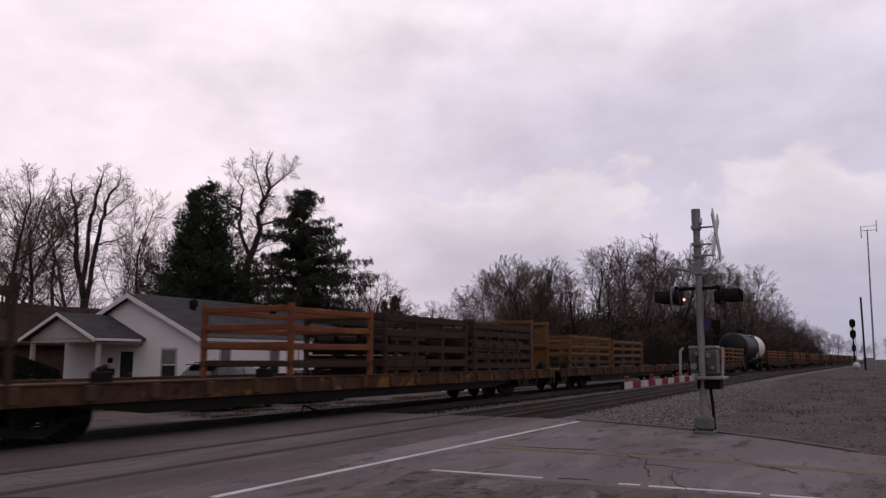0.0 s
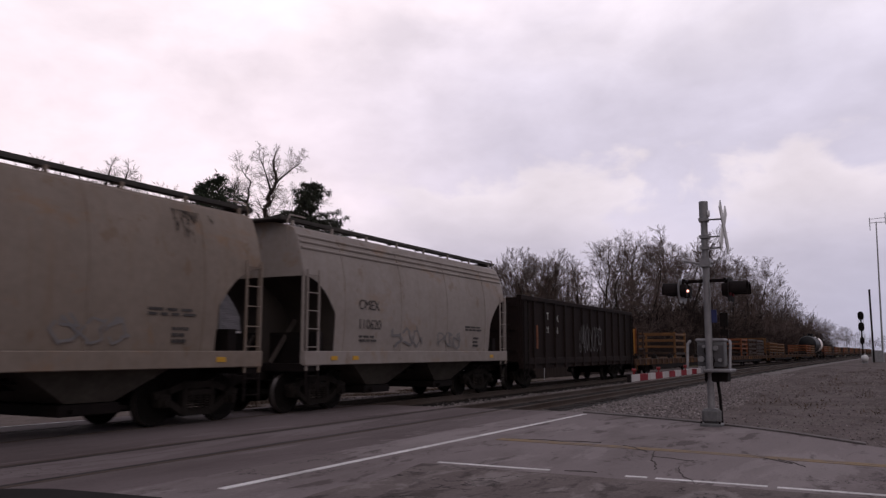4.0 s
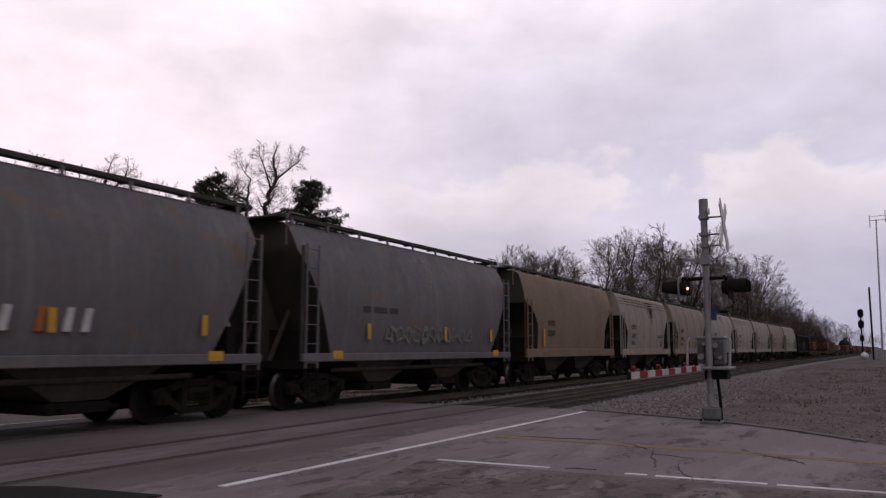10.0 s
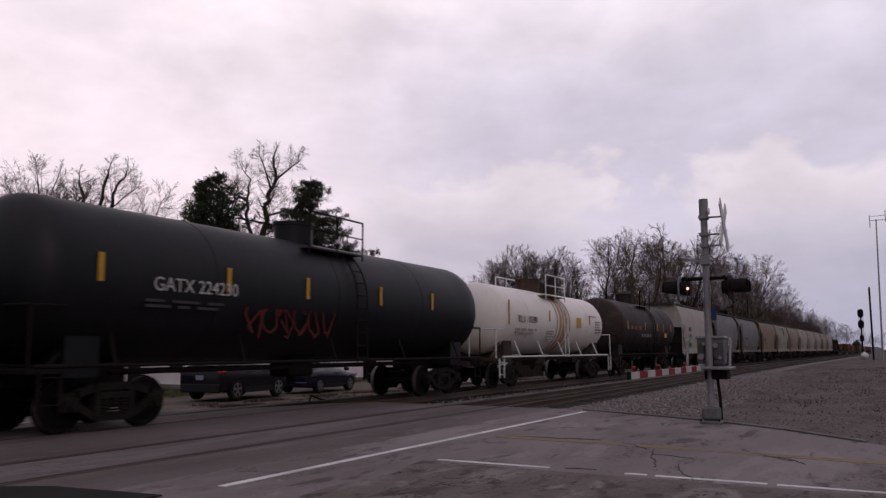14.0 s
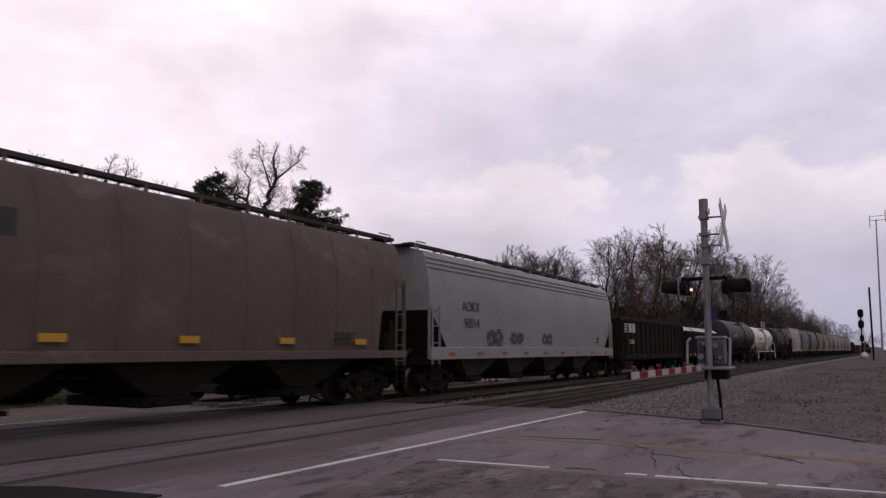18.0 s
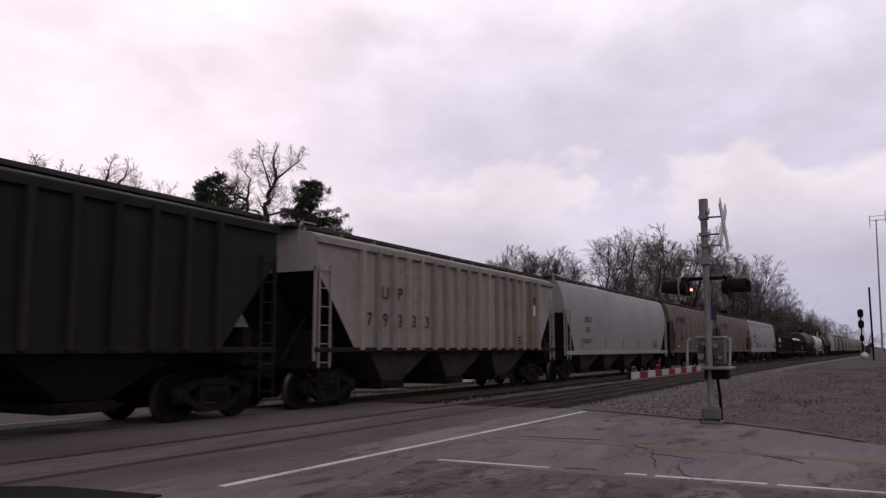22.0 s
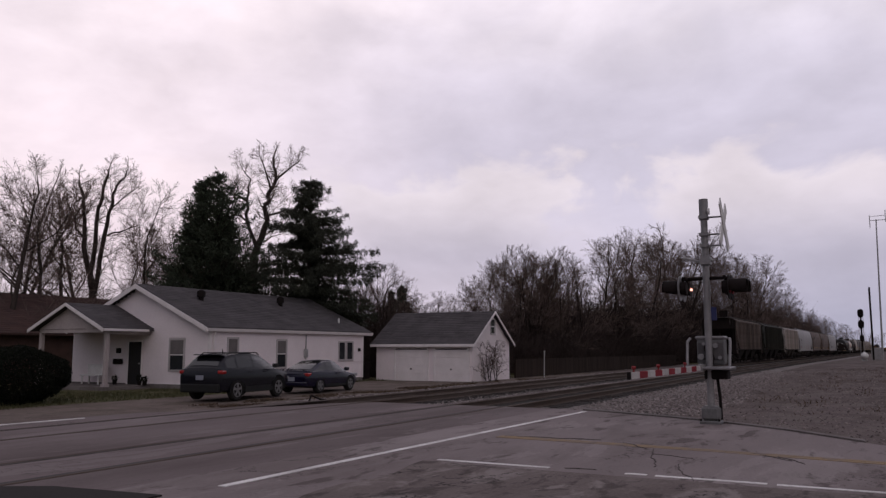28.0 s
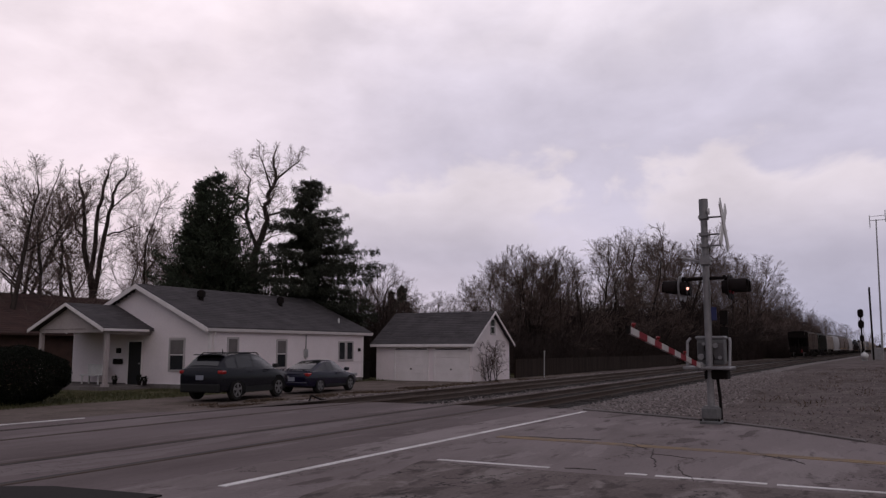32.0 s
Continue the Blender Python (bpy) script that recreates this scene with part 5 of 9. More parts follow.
        if k:
            graffiti(c, -1.9, 1.85, random.uniform(1.0, 2.2), 0.6, side_y(1.85), GRAF[0 if k != 1 else 1], 100 + k)
            graffiti(c, 0.7, 1.8, random.uniform(0.8, 1.6), 0.55, side_y(1.8), GRAF[0], 200 + k)
        reflectors(c, (-4.6, -3.7, 4.4), 1.28, -1.63, REFLECT, 0.10, 0.5 if k == 0 else 0.25)
        if k == 0:
            smear(c, 1.1, 1.5, 1.9, 16, 3, side_y)
        if k in (2, 5):
            smear(c, -1.5 + k, 0.9, 0.9, 8, 3 + k, side_y)
        if k == 1:
            reflectors(c, (-0.6,), 1.85, -1.60, REFLECT, 0.6, 0.16)
        place_car(c, i)
    c = gondola("tall black ribbed coal gondola with pale graffiti", length(23), P_GON, z0=1.15, z1=3.45, ribs=14, deep=True)
    dull = mat("dull_white_spray_paint", (0.16, 0.15, 0.155), (0.08, 0.075, 0.075), rough=0.8)
    graffiti(c, -1.3, 2.05, 3.3, 1.35, -1.67, dull, 5)
    for text, x, z in (("IT", -4.92, 2.72), ("FX", -3.86, 2.66), ("21", -4.92, 2.18), ("94", -3.90, 2.14)):
        words("lettering", text, LETTER_W, c, pose(x, -1.59, z, 90), 0.40)
    reflectors(c, (-6.2,), 2.0, -1.66, P_ORANGE, 0.9, 0.16)
    place_car(c, 23)
    # flat cars with racks
    c = flat_car("long rusty flat car with a yellow load rack", length(24))
    bx = new("load_box")
    bx.parent = c
    tagged(bx, "tall yellow load box with dented panels")
    for z in (1.0, 1.43, 1.86, 2.29):
        bm = bmesh.new()
        rbox(bm, -13.1, -12.25, -1.2, 1.2, z, z + 0.42, 0.03)
        part("panel", bm, P_BOX, bx)
    for x in (-13.05, -12.3):
        bm = bmesh.new()
        rbox(bm, x - 0.05, x + 0.05, -1.27, -1.19, 0.97, 2.78, 0.012)
        part("post", bm, P_DARKRACK if x < -13 else P_ORANGE, bx)
    for z in (1.15, 1.5, 1.85, 2.2, 2.55):
        bm = bmesh.new()
        rbox(bm, -13.26, -13.14, -1.25, 1.25, z - 0.10, z + 0.08, 0.012)
        part("end_slat", bm, P_DARKRACK, bx)
    rack(c, -12.3, -11.25, P_DARKRACK, rails=2, posts=2, h=1.6, pw=0.05, rw=0.05)
    rack(c, -3.15, -0.05, P_YELLOW, rails=4, posts=2, h=1.72)
    place_car(c, 24)
    c = flat_car("long rusty flat car with dark frames and an orange rack", length(25))
    rack(c, -12.9, -10.2, P_DARKRACK, rails=2, posts=3, h=1.8, half=1.1, pw=0.05, rw=0.05)
    rack(c, -3.5, -0.15, P_ORANGE, rails=4, posts=2, h=1.72)
    rack(c, 0.6, 5.6, P_DARKRACK, rails=4, posts=4, h=1.72, rw=0.1)
    panels_stack(c, 0.8, 3.0, P_DARKRACK, n=4)
    rack(c, 6.2, 11.3, P_DARKRACK, rails=5, posts=5, h=1.72, rw=0.1)
    panels_stack(c, 6.0, 10.5, P_DARKRACK, n=5)
    bulkhead(c, 11.6, P_YELLOW, 2.0)
    bulkhead(c, 13.4, P_YELLOW, 2.0)
    place_car(c, 25)
    c = flat_car("long rusty flat car with yellow load racks", length(26))
    rack(c, -12.2, -5.9, P_YELLOW, rails=4, posts=4, h=1.5)
    rack(c, -5.4, 0.7, P_YELLOW, rails=4, posts=4, h=1.45)
    place_car(c, 26)
    c = flat_car("long rusty flat car with brown load racks", length(27))
    rack(c, 0.2, 6.6, P_ORANGE, rails=4, posts=4, h=1.5)
    rack(c, 7.2, 13.4, P_YELLOW, rails=4, posts=4, h=1.5)
    place_car(c, 27)
    c = tank_car("black tank car with a white half", length(28), P_TANKB, r=1.5, cz=2.75)
    # a pale sleeve over one half of the black tank
    bm = bmesh.new()
    loft(bm, [[(x, r * math.sin(a), 2.75 + r * math.cos(a)) for a in np.linspace(0, 2 * math.pi, 33)[:-1]] for x, r in ((1.0, 1.515), (6.2, 1.515))], caps=False)
    part("pale_half", bm, P_TANKW, c, "pale half of the tank shell", smooth=True)
    place_car(c, 28)
    base, x = joints(29), joints(29)
    first = flat_car("distant rusty flat car with brown load racks", 28.2)
    for a, b, m in ((-13, -5, P_ORANGE), (-3, 5, P_YELLOW), (7, 13, P_DARKRACK)):
        rack(first, a, b, m, rails=4, posts=4, h=1.5)
    CARS.append((first, x + 14.1, 28.2))
    for k in range(1, 9):
        c = copy_thing(first, Matrix())
        CARS.append((c, x + 14.1 + 28.2 * k, 28.2))


build_train()


# ---- sky behind the place ----
def cloud_material():
    m = bpy.data.materials.new("moving_cloud_cover")
    m.use_nodes = True
    nt = m.node_tree
    nd, lk = nt.nodes, nt.links
    nd.clear()

    def math_node(op, a, b=None, c=None):
        n = nd.new("ShaderNodeMath")
        n.operation = op
        for i, v in enumerate((a, b, c)):
            if v is None:
                continue
            if isinstance(v, (int, float)):
                n.inputs[i].default_value = v
            else:
                lk.new(v, n.inputs[i])
        return n.outputs[0]

    def mix(fac, a, b):
        n = nd.new("ShaderNodeMixRGB")
        for i, v in enumerate((fac, a, b)):
            if isinstance(v, tuple):
                n.inputs[i].default_value = (*v, 1)
            elif isinstance(v, (int, float)):
                n.inputs[i].default_value = v
            else:
                lk.new(v, n.inputs[i])
        return n.outputs[0]

    def span(v, a, b, lo=0.0, hi=1.0, kind="SMOOTHSTEP"):
        n = nd.new("ShaderNodeMapRange")
        n.interpolation_type = kind
        lk.new(v, n.inputs["Value"])
        for k, q in (("From Min", a), ("From Max", b), ("To Min", lo), ("To Max", hi)):
            n.inputs[k].default_value = q
        return n.outputs[0]

    t = nd.new("ShaderNodeTexCoord")
    s = nd.new("ShaderNodeSeparateXYZ")
    lk.new(t.outputs["Object"], s.inputs[0])
    az = math_node("MULTIPLY", math_node("ARCTAN2", s.outputs[1], s.outputs[0]), 180 / math.pi)
    el = math_node("MULTIPLY", math_node("ARCTAN2", s.outputs[2], math_node("POWER", math_node("ADD", math_node("MULTIPLY", s.outputs[0], s.outputs[0]), math_node("MULTIPLY", s.outputs[1], s.outputs[1])), 0.5)), 180 / math.pi)

    def clouds(sx, sy, detail, seed, dist=0.6, rough=0.55):
        c = nd.new("ShaderNodeCombineXYZ")
        lk.new(math_node("MULTIPLY", az, sx), c.inputs[0])
        lk.new(math_node("MULTIPLY", el, sy), c.inputs[1])
        c.inputs[2].default_value = seed
        n = nd.new("ShaderNodeTexNoise")
        n.inputs["Scale"].default_value, n.inputs["Detail"].default_value, n.inputs["Distortion"].default_value, n.inputs["Roughness"].default_value = 1.0, detail, dist, rough
        lk.new(c.outputs[0], n.inputs["Vector"])
        return n.outputs["Fac"]

    broad = clouds(0.05, 0.10, 3, 2.3, 0.3)
    puffs = clouds(0.10, 0.17, 6, 7.1, 0.25, 0.5)
    fine = clouds(0.22, 0.42, 4, 4.4, 0.2)
    col = mix(span(az, 2, 50), (0.73, 0.705, 0.835), (1.02, 0.88, 0.955))
    col = mix(span(el, 3, 26, 0.0, 0.55), col, (0.99, 0.92, 0.99))
    low = mix(span(az, -2, 22), (0.33, 0.34, 0.46), (0.70, 0.615, 0.69))
    col = mix(math_node("MULTIPLY", span(el, 14, 1, 0, 1), 0.85), col, low)
    shade = math_node("MULTIPLY", math_node("MULTIPLY", span(broad, 0.62, 0.40), span(az, 62, 10, 0.10, 0.6)), span(el, 30, 12, 0.4, 1.0))
    col = mix(shade, col, (0.52, 0.505, 0.64))
    gap = math_node("MULTIPLY", math_node("MULTIPLY", span(el, 6, 11), span(el, 25, 15)), math_node("MULTIPLY", span(az, 40, 24), span(broad, 0.35, 0.6, 0.35, 0.9)))
    col = mix(gap, col, (0.61, 0.585, 0.72))
    # a bank of brighter heaps with grey undersides
    bank = math_node("MULTIPLY", span(math_node("ADD", el, math_node("MULTIPLY", math_node("SUBTRACT", puffs, 0.5), 22)), 13.2, 11.2), span(el, 2, 8))
    bank = math_node("MULTIPLY", bank, span(az, 48, 26))
    col = mix(math_node("MULTIPLY", bank, 0.72), col, mix(span(el, 6, 12), (0.53, 0.505, 0.615), (0.88, 0.81, 0.865)))
    wisps = span(puffs, 0.36, 0.66, -0.085, 0.085, "LINEAR")
    grain = span(fine, 0.35, 0.65, -0.035, 0.035, "LINEAR")
    k = nd.new("ShaderNodeVectorMath")
    k.operation = "SCALE"
    lk.new(col, k.inputs[0])
    lk.new(math_node("ADD", math_node("ADD", wisps, grain), 1.0), k.inputs["Scale"])
    em, tr, mx, out = nd.new("ShaderNodeEmission"), nd.new("ShaderNodeBsdfTransparent"), nd.new("ShaderNodeMixShader"), nd.new("ShaderNodeOutputMaterial")
    lk.new(k.outputs[0], em.inputs["Color"])
    em.inputs["Strength"].default_value = 1.0
    lk.new(span(el, 40, 30), mx.inputs[0])
    lk.new(tr.outputs[0], mx.inputs[1])
    lk.new(em.outputs[0], mx.inputs[2])
    lk.new(mx.outputs[0], out.inputs[0])
    return m


def build_sky():
    bm = bmesh.new()
    R = 2300
    rings = [[(R * math.cos(a), R * math.sin(a), z) for z in (-60, 250, 600, 1000, 1500, 2000)] for a in np.radians(np.linspace(-16, 70, 60))]
    loft(bm, rings, closed=False, caps=False)
    return solid("cloud_backdrop", bm, cloud_material(), "pale pink and lavender overcast evening sky", "sky", "structure", smooth=True)


CLOUDS = build_sky()


# ---- road markings and the crossing ----
def build_markings():
    bm = bmesh.new()
    strip(bm, [(6.5, 6.19), (18.15, 6.03)], 0.11)
    solid("white_line", bm, LINE, "worn white line along the crossing", "road marking", "structure", group="road markings")
    bm = bmesh.new()
    strip(bm, [(6.0, 15.05), (11.4, 14.8)], 0.10)
    solid("white_line", bm, LINE, "worn white line beyond the tracks", "road marking", "structure", group="road markings")
    for a, b in ((5.15, 3.6), (2.65, 2.4), (2.3, 1.1), (1.0, -0.4), (-0.6, -9)):
        bm = bmesh.new()
        strip(bm, [(9.4, a), (9.42, b)], 0.09)
        solid("white_line", bm, LINE, "broken and worn white edge line", "road marking", "structure", group="road markings")
    for o in (-0.075, 0.075):
        bm = bmesh.new()
        strip(bm, [(12.35 + o, 5.6), (12.1 + o, 2.4), (11.75 + o, -0.5), (11.4 + o, -9)], 0.12)
        solid("yellow_line", bm, YELLOW_LINE, "faded yellow centre line", "road marking", "structure", group="road markings")
    # flangeways and seams of the crossing panels
    for c in (NEAR, FAR):
        for s in (-0.7525, 0.7525):
            bm = bmesh.new()
            strip(bm, [(-30, c + s - math.copysign(0.075, s)), (18.6, c + s - math.copysign(0.075, s))], 0.15 if c + s < 8.5 else 0.07, 0.006)
            solid("flangeway", bm, TAR, "dark groove beside the rail in the crossing", "flangeway", "structure", group="flangeways")
    # cracks, each a jagged run between two ends
    rng = random.Random(11)
    crack_mat = mat("dark_crack", (0.05, 0.04, 0.039), (0.10, 0.083, 0.081), rough=0.9)
    for x0, y0, x1, y1, w in ((9.47, 3.42, 9.52, 3.03, 0.06), (12.48, 4.74, 12.64, 3.94, 0.05), (12.44, 5.53, 12.53, 4.66, 0.03), (12.43, 3.51, 11.83, 3.01, 0.04), (11.87, 2.92, 10.09, 2.47, 0.014),
                              (9.07, 2.70, 8.68, 2.47, 0.02), (8.44, 2.34, 9.07, 2.46, 0.02), (10.49, 2.24, 9.22, 1.86, 0.014), (12.02, 1.59, 11.41, 1.06, 0.02), (11.87, 1.24, 11.22, 0.88, 0.02), (11.3, 2.8, 11.1, 2.2, 0.014)):
        d = Vector((x1 - x0, y1 - y0))
        n = max(6, int(d.length / 0.09))
        side = Vector((-d.y, d.x)).normalized()
        off, pts = 0.0, []
        for k in range(n + 1):
            off = off * 0.75 + rng.uniform(-0.03, 0.03)
            pts.append((x0 + d.x * k / n + side.x * off, y0 + d.y * k / n + side.y * off))
        bm = bmesh.new()
        for k, (p, q) in enumerate(zip(pts, pts[1:])):
            strip(bm, [p, q], w * rng.uniform(0.35, 1.0) * math.sin(math.pi * (k + 0.7) / (n + 0.4)) + 0.004, 0.0075 + 0.0005 * (k % 3))
        solid("crack", bm, crack_mat, "dark crack in the worn asphalt", "crack", "structure", group="cracks")
    # the darker, broken asphalt of the lot beside the road
    bm = bmesh.new()
    top = [(x, 5.15 + 0.22 * noise.noise((x * 0.7, 0, 4)) - 0.25 * max(0, 7.2 - x)) for x in np.arange(9.2, 1.0, -0.25)]
    side = [(9.15 + 0.10 * noise.noise((0, y * 0.9, 8)), y) for y in np.arange(-12, 5.0, 0.4)]
    prism(bm, side + top + [(-12, 3.0), (-12, -12)], "z", -0.04, 0.010)
    solid("lot_paving", bm, mat("broken_lot_asphalt", (0.115, 0.09, 0.087), (0.17, 0.14, 0.136), rough=0.95, scale=0.9, fine=26, bump=0.8, stretch=(0.6, 1.2, 1), bdist=0.04, blots=[(1.4, 0.52, 0.60, 0.7, (0.25, 0.215, 0.21), (0.6, 1.2, 1)), (2.6, 0.53, 0.60, 0.7, (0.05, 0.04, 0.038), (0.5, 1, 1))], cracks=(1.6, 0.014, (0.03, 0.025, 0.024), 1.0)), "dark broken asphalt of a roadside lot", "paving", "structure")
    # a black sheet added on the road in place of a shadow-like dark edge
    bm = bmesh.new()
    prism(bm, [(5.35, 8.18), (5.62, 7.7), (5.72, 6.95), (5.80, 6.3), (2.5, 6.3), (2.5, 8.18)], "z", -0.04, 0.016)
    solid("shade_patch", bm, SHADE_PATCH, "black patch laid for a shadow at the near side of the crossing", "crossing panel", "structure")
    # kerb along the flared corner
    bm = bmesh.new()
    pts = [(road_edge(y), y) for y in np.arange(0.2, 6.6, 0.4)]
    for (x0, y0), (x1, y1) in zip(pts, pts[1:]):
        prism(bm, [(x0 - 0.02, y0), (x1 - 0.02, y1), (x1 + 0.20, y1), (x0 + 0.20, y0)], "z", -0.25, 0.03)
    solid("kerb", bm, CONCRETE, "low broken concrete kerb at the road edge", "kerb", "structure")


SHADE_PATCH = mat("black_shade_patch", (0.016, 0.014, 0.014), (0.03, 0.026, 0.025), rough=0.85)
CONCRETE = mat("old_concrete", (0.19, 0.168, 0.164), (0.11, 0.094, 0.091), rough=0.9, scale=1.5, fine=25, bump=0.3)
build_markings()

# ---- the crossing signal ----
RED = mat("red_paint", (0.25, 0.016, 0.028), (0.17, 0.014, 0.022), rough=0.6)
ARM_WHITE = mat("grimy_white_arm_paint", (0.50, 0.47, 0.47), (0.36, 0.335, 0.335), rough=0.6, scale=3)
MECH = mat("grey_mechanism_case", (0.15, 0.145, 0.15), (0.09, 0.086, 0.09), rough=0.55, scale=4, fine=20)
MAST = mat("aluminium_mast", (0.28, 0.268, 0.278), (0.18, 0.17, 0.18), rough=0.5, metal=0.25, scale=3)
FLASH = [glow("flashing_lamp", (1.0, 0.42, 0.34), 2.4)] * 2
FLASHERS = []
MX, MY = 16.45, 2.88


def build_signal():
    mast = thing("crossing_signal", "grey aluminium crossing signal mast with crossbuck and flashing lamps", "crossing signal", Matrix.Translation((MX, MY, 0)))
    bm = bmesh.new()
    tube(bm, [(0, 0, 0.3), (0.05, 0, 4.38)], 0.068, 20)
    part("mast", bm, MAST, mast, smooth=True)
    bm = bmesh.new()
    tube(bm, [(0.05, 0, 4.05), (0.055, 0, 4.48)], 0.09, 18)
    part("bell", bm, MAST, mast, "grey mast-top bell housing", smooth=True)
    bm = bmesh.new()
    tube(bm, [(0.03, -0.08, 4.22), (0.03, -0.115, 4.22)], 0.07, 14)
    part("bell_mouth", bm, WHITE, mast)
    bm = bmesh.new()
    rbox(bm, -0.20, 0.20, -0.20, 0.20, -0.05, 0.06, 0.02)
    rbox(bm, -0.16, 0.16, -0.17, 0.17, 0.06, 0.34, 0.05)
    part("base", bm, MECH, mast, "cast aluminium mast base")
    for sx in (-1, 1):
        for sy in (-1, 1):
            bm = bmesh.new()
            tube(bm, [(sx * 0.17, sy * 0.17, 0.06), (sx * 0.17, sy * 0.17, 0.10)], 0.02, 6)
            part("bolt", bm, BLACK, mast)
    bm = bmesh.new()
    tube(bm, [(0.12, -0.12, 0.9), (0.1, -0.16, 0.5), (0.15, -0.16, 0.1)], 0.03, 8)
    part("cable", bm, BLACK, mast, smooth=True)
    # crossbuck facing the road
    for a in (-45, 45):
        bm = bmesh.new()
        rbox(bm, -0.61, 0.61, -0.012, 0.012, -0.115, 0.115, 0.006)
        bmesh.ops.transform(bm, matrix=Matrix.Translation((0.08, -0.36 - 0.02 * (a > 0), 3.92)) @ Matrix.Rotation(radians(a), 4, "Y"), verts=bm.verts)
        bd = part("crossbuck_board", bm, WHITE, mast, "white crossbuck board")
    for z in (3.52, 3.75, 4.1):
        bm = bmesh.new()
        tube(bm, [(0.04, -0.06, z), (0.06, -0.35, z)], 0.018, 6)
        box(bm, -0.07, 0.13, -0.09, 0.09, z - 0.03, z + 0.03)
        part("sign_bracket", bm, MAST, mast)
    # a bracket arm towards the track and the cross arms of the lamps
    bm = bmesh.new()
    tube(bm, [(0.05, -0.15, 3.22), (0.0, 0.10, 3.20), (-0.05, 0.42, 3.28)], 0.03, 8)
    box(bm, -0.09, 0.15, -0.10, 0.10, 3.14, 3.30)
    part("bracket_arm", bm, MAST, mast)
    bm = bmesh.new()
    tube(bm, [(0.04, -0.42, 2.86), (0.04, 0.42, 2.86)], 0.035, 10)
    tube(bm, [(-0.3, 0.38, 2.86), (0.34, 0.38, 2.86)], 0.03, 8)
    tube(bm, [(-0.3, -0.40, 2.86), (0.34, -0.40, 2.86)], 0.03, 8)
    part("cross_arm", bm, BLACK, mast, smooth=True)
    for sy in (1, -1):
        for k, sx in enumerate((-0.2, 0.17)):
            c = Vector((sx, sy * 0.46, 2.66))
            bm = bmesh.new()
            tube(bm, [c + Vector((0, sy * 0.0, 0)), c + Vector((0, sy * 0.014, 0))], 0.25, 26)
            disc = part("lamp_disc", bm, BLACK if sy < 0 else MAST, mast, "round lamp background plate")
            bm = bmesh.new()
            tube(bm, [c + Vector((0, -sy * 0.12, 0)), c + Vector((0, 0, 0))], 0.13, 18)
            tube(bm, [c + Vector((0, -sy * 0.05, 0)), Vector((c.x, c.y - sy * 0.05, 2.86))], 0.03, 8)
            part("lamp_housing", bm, BLACK, mast, smooth=True)
            bm = bmesh.new()
            loft(bm, [[(c.x + 0.16 * math.cos(a), c.y + sy * d, c.z + 0.16 * math.sin(a)) for a in np.linspace(-0.5, math.pi + 0.5, 16)] for d in (0.0, 0.34)], closed=False, caps=False)
            part("lamp_hood", bm, BLACK, mast, "black lamp visor", smooth=True)
            bm = bmesh.new()
            tube(bm, [c + Vector((0, sy * 0.016, 0)), c + Vector((0, sy * 0.03, 0))], 0.125, 20)
            part("lamp_lens", bm, RED, mast, "dark red lens")
            if sy > 0:
                # the small side light of the lamp: a lit bulb that draws back into the housing between flashes
                bm = bmesh.new()
                bmesh.ops.create_icosphere(bm, subdivisions=2, radius=0.028)
                b = part("side_light", bm, FLASH[k], mast, "small lit bulb", smooth=True, at=c + Vector((-0.02, -sy * 0.13, -0.01)))
                FLASHERS.append((b, k, c.copy()))
    # blue notice
    bm = bmesh.new()
    rbox(bm, 0.02, 0.06, -0.17, -0.06, 2.02, 2.28, 0.005)
    part("notice", bm, mat("blue_notice", (0.035, 0.04, 0.12), (0.05, 0.055, 0.13), rough=0.6), mast, "small blue notice plate")
    # gate mechanism
    gm = thing("gate_mechanism", "grey crossing gate mechanism box with counterweight frame", "gate mechanism", Matrix.Translation((MX, MY, 0)))
    bm = bmesh.new()
    rbox(bm, 0.08, 0.50, -0.27, 0.25, 1.14, 1.66, 0.05, 2)
    part("case", bm, MECH, gm)
    bm = bmesh.new()
    rbox(bm, 0.05, 0.53, -0.29, 0.27, 1.64, 1.71, 0.025)
    part("case_lid", bm, MAST, gm)
    for y in (-0.16, 0.12):
        bm = bmesh.new()
        rbox(bm, 0.06, 0.085, y - 0.10, y + 0.10, 1.24, 1.58, 0.008)
        part("access_cover", bm, mat("dark_grey_cover", (0.07, 0.066, 0.07), (0.11, 0.10, 0.105), rough=0.6), gm)
    for sy in (-1, 1):
        bm = bmesh.new()
        tube(bm, [(-0.15, sy * 0.40, 1.05), (0.0, sy * 0.41, 1.60), (0.12, sy * 0.38, 1.66)], 0.028, 10)
        part("gate_yoke", bm, MAST, gm, "pale bent yoke arm", smooth=True)
    for y, z, r in ((-0.12, 1.52, 0.05), (0.16, 1.30, 0.06), (0.10, 1.55, 0.03), (-0.20, 1.28, 0.035)):
        bm = bmesh.new()
        tube(bm, [(-0.02, y, z), (0.09, y, z)], r, 12)
        part("fitting", bm, MAST, gm, "round metal fitting")
    for y in (-0.05, 0.02, 0.06):
        bm = bmesh.new()
        tube(bm, [(0.05, y, 1.60), (0.0, y + 0.03, 1.45), (0.02, y - 0.04, 1.28), (0.0, y, 1.12)], 0.012, 6)
        part("wire", bm, BLACK, gm)
    bm = bmesh.new()
    rbox(bm, -0.30, 0.40, -0.44, 0.46, 1.05, 1.11, 0.015)
    part("support_shelf", bm, MAST, gm)
    bm = bmesh.new()
    rbox(bm, -0.05, 0.35, -0.34, 0.10, 0.86, 1.04, 0.02)
    part("counterweight", bm, BLACK, gm, "black counterweight")
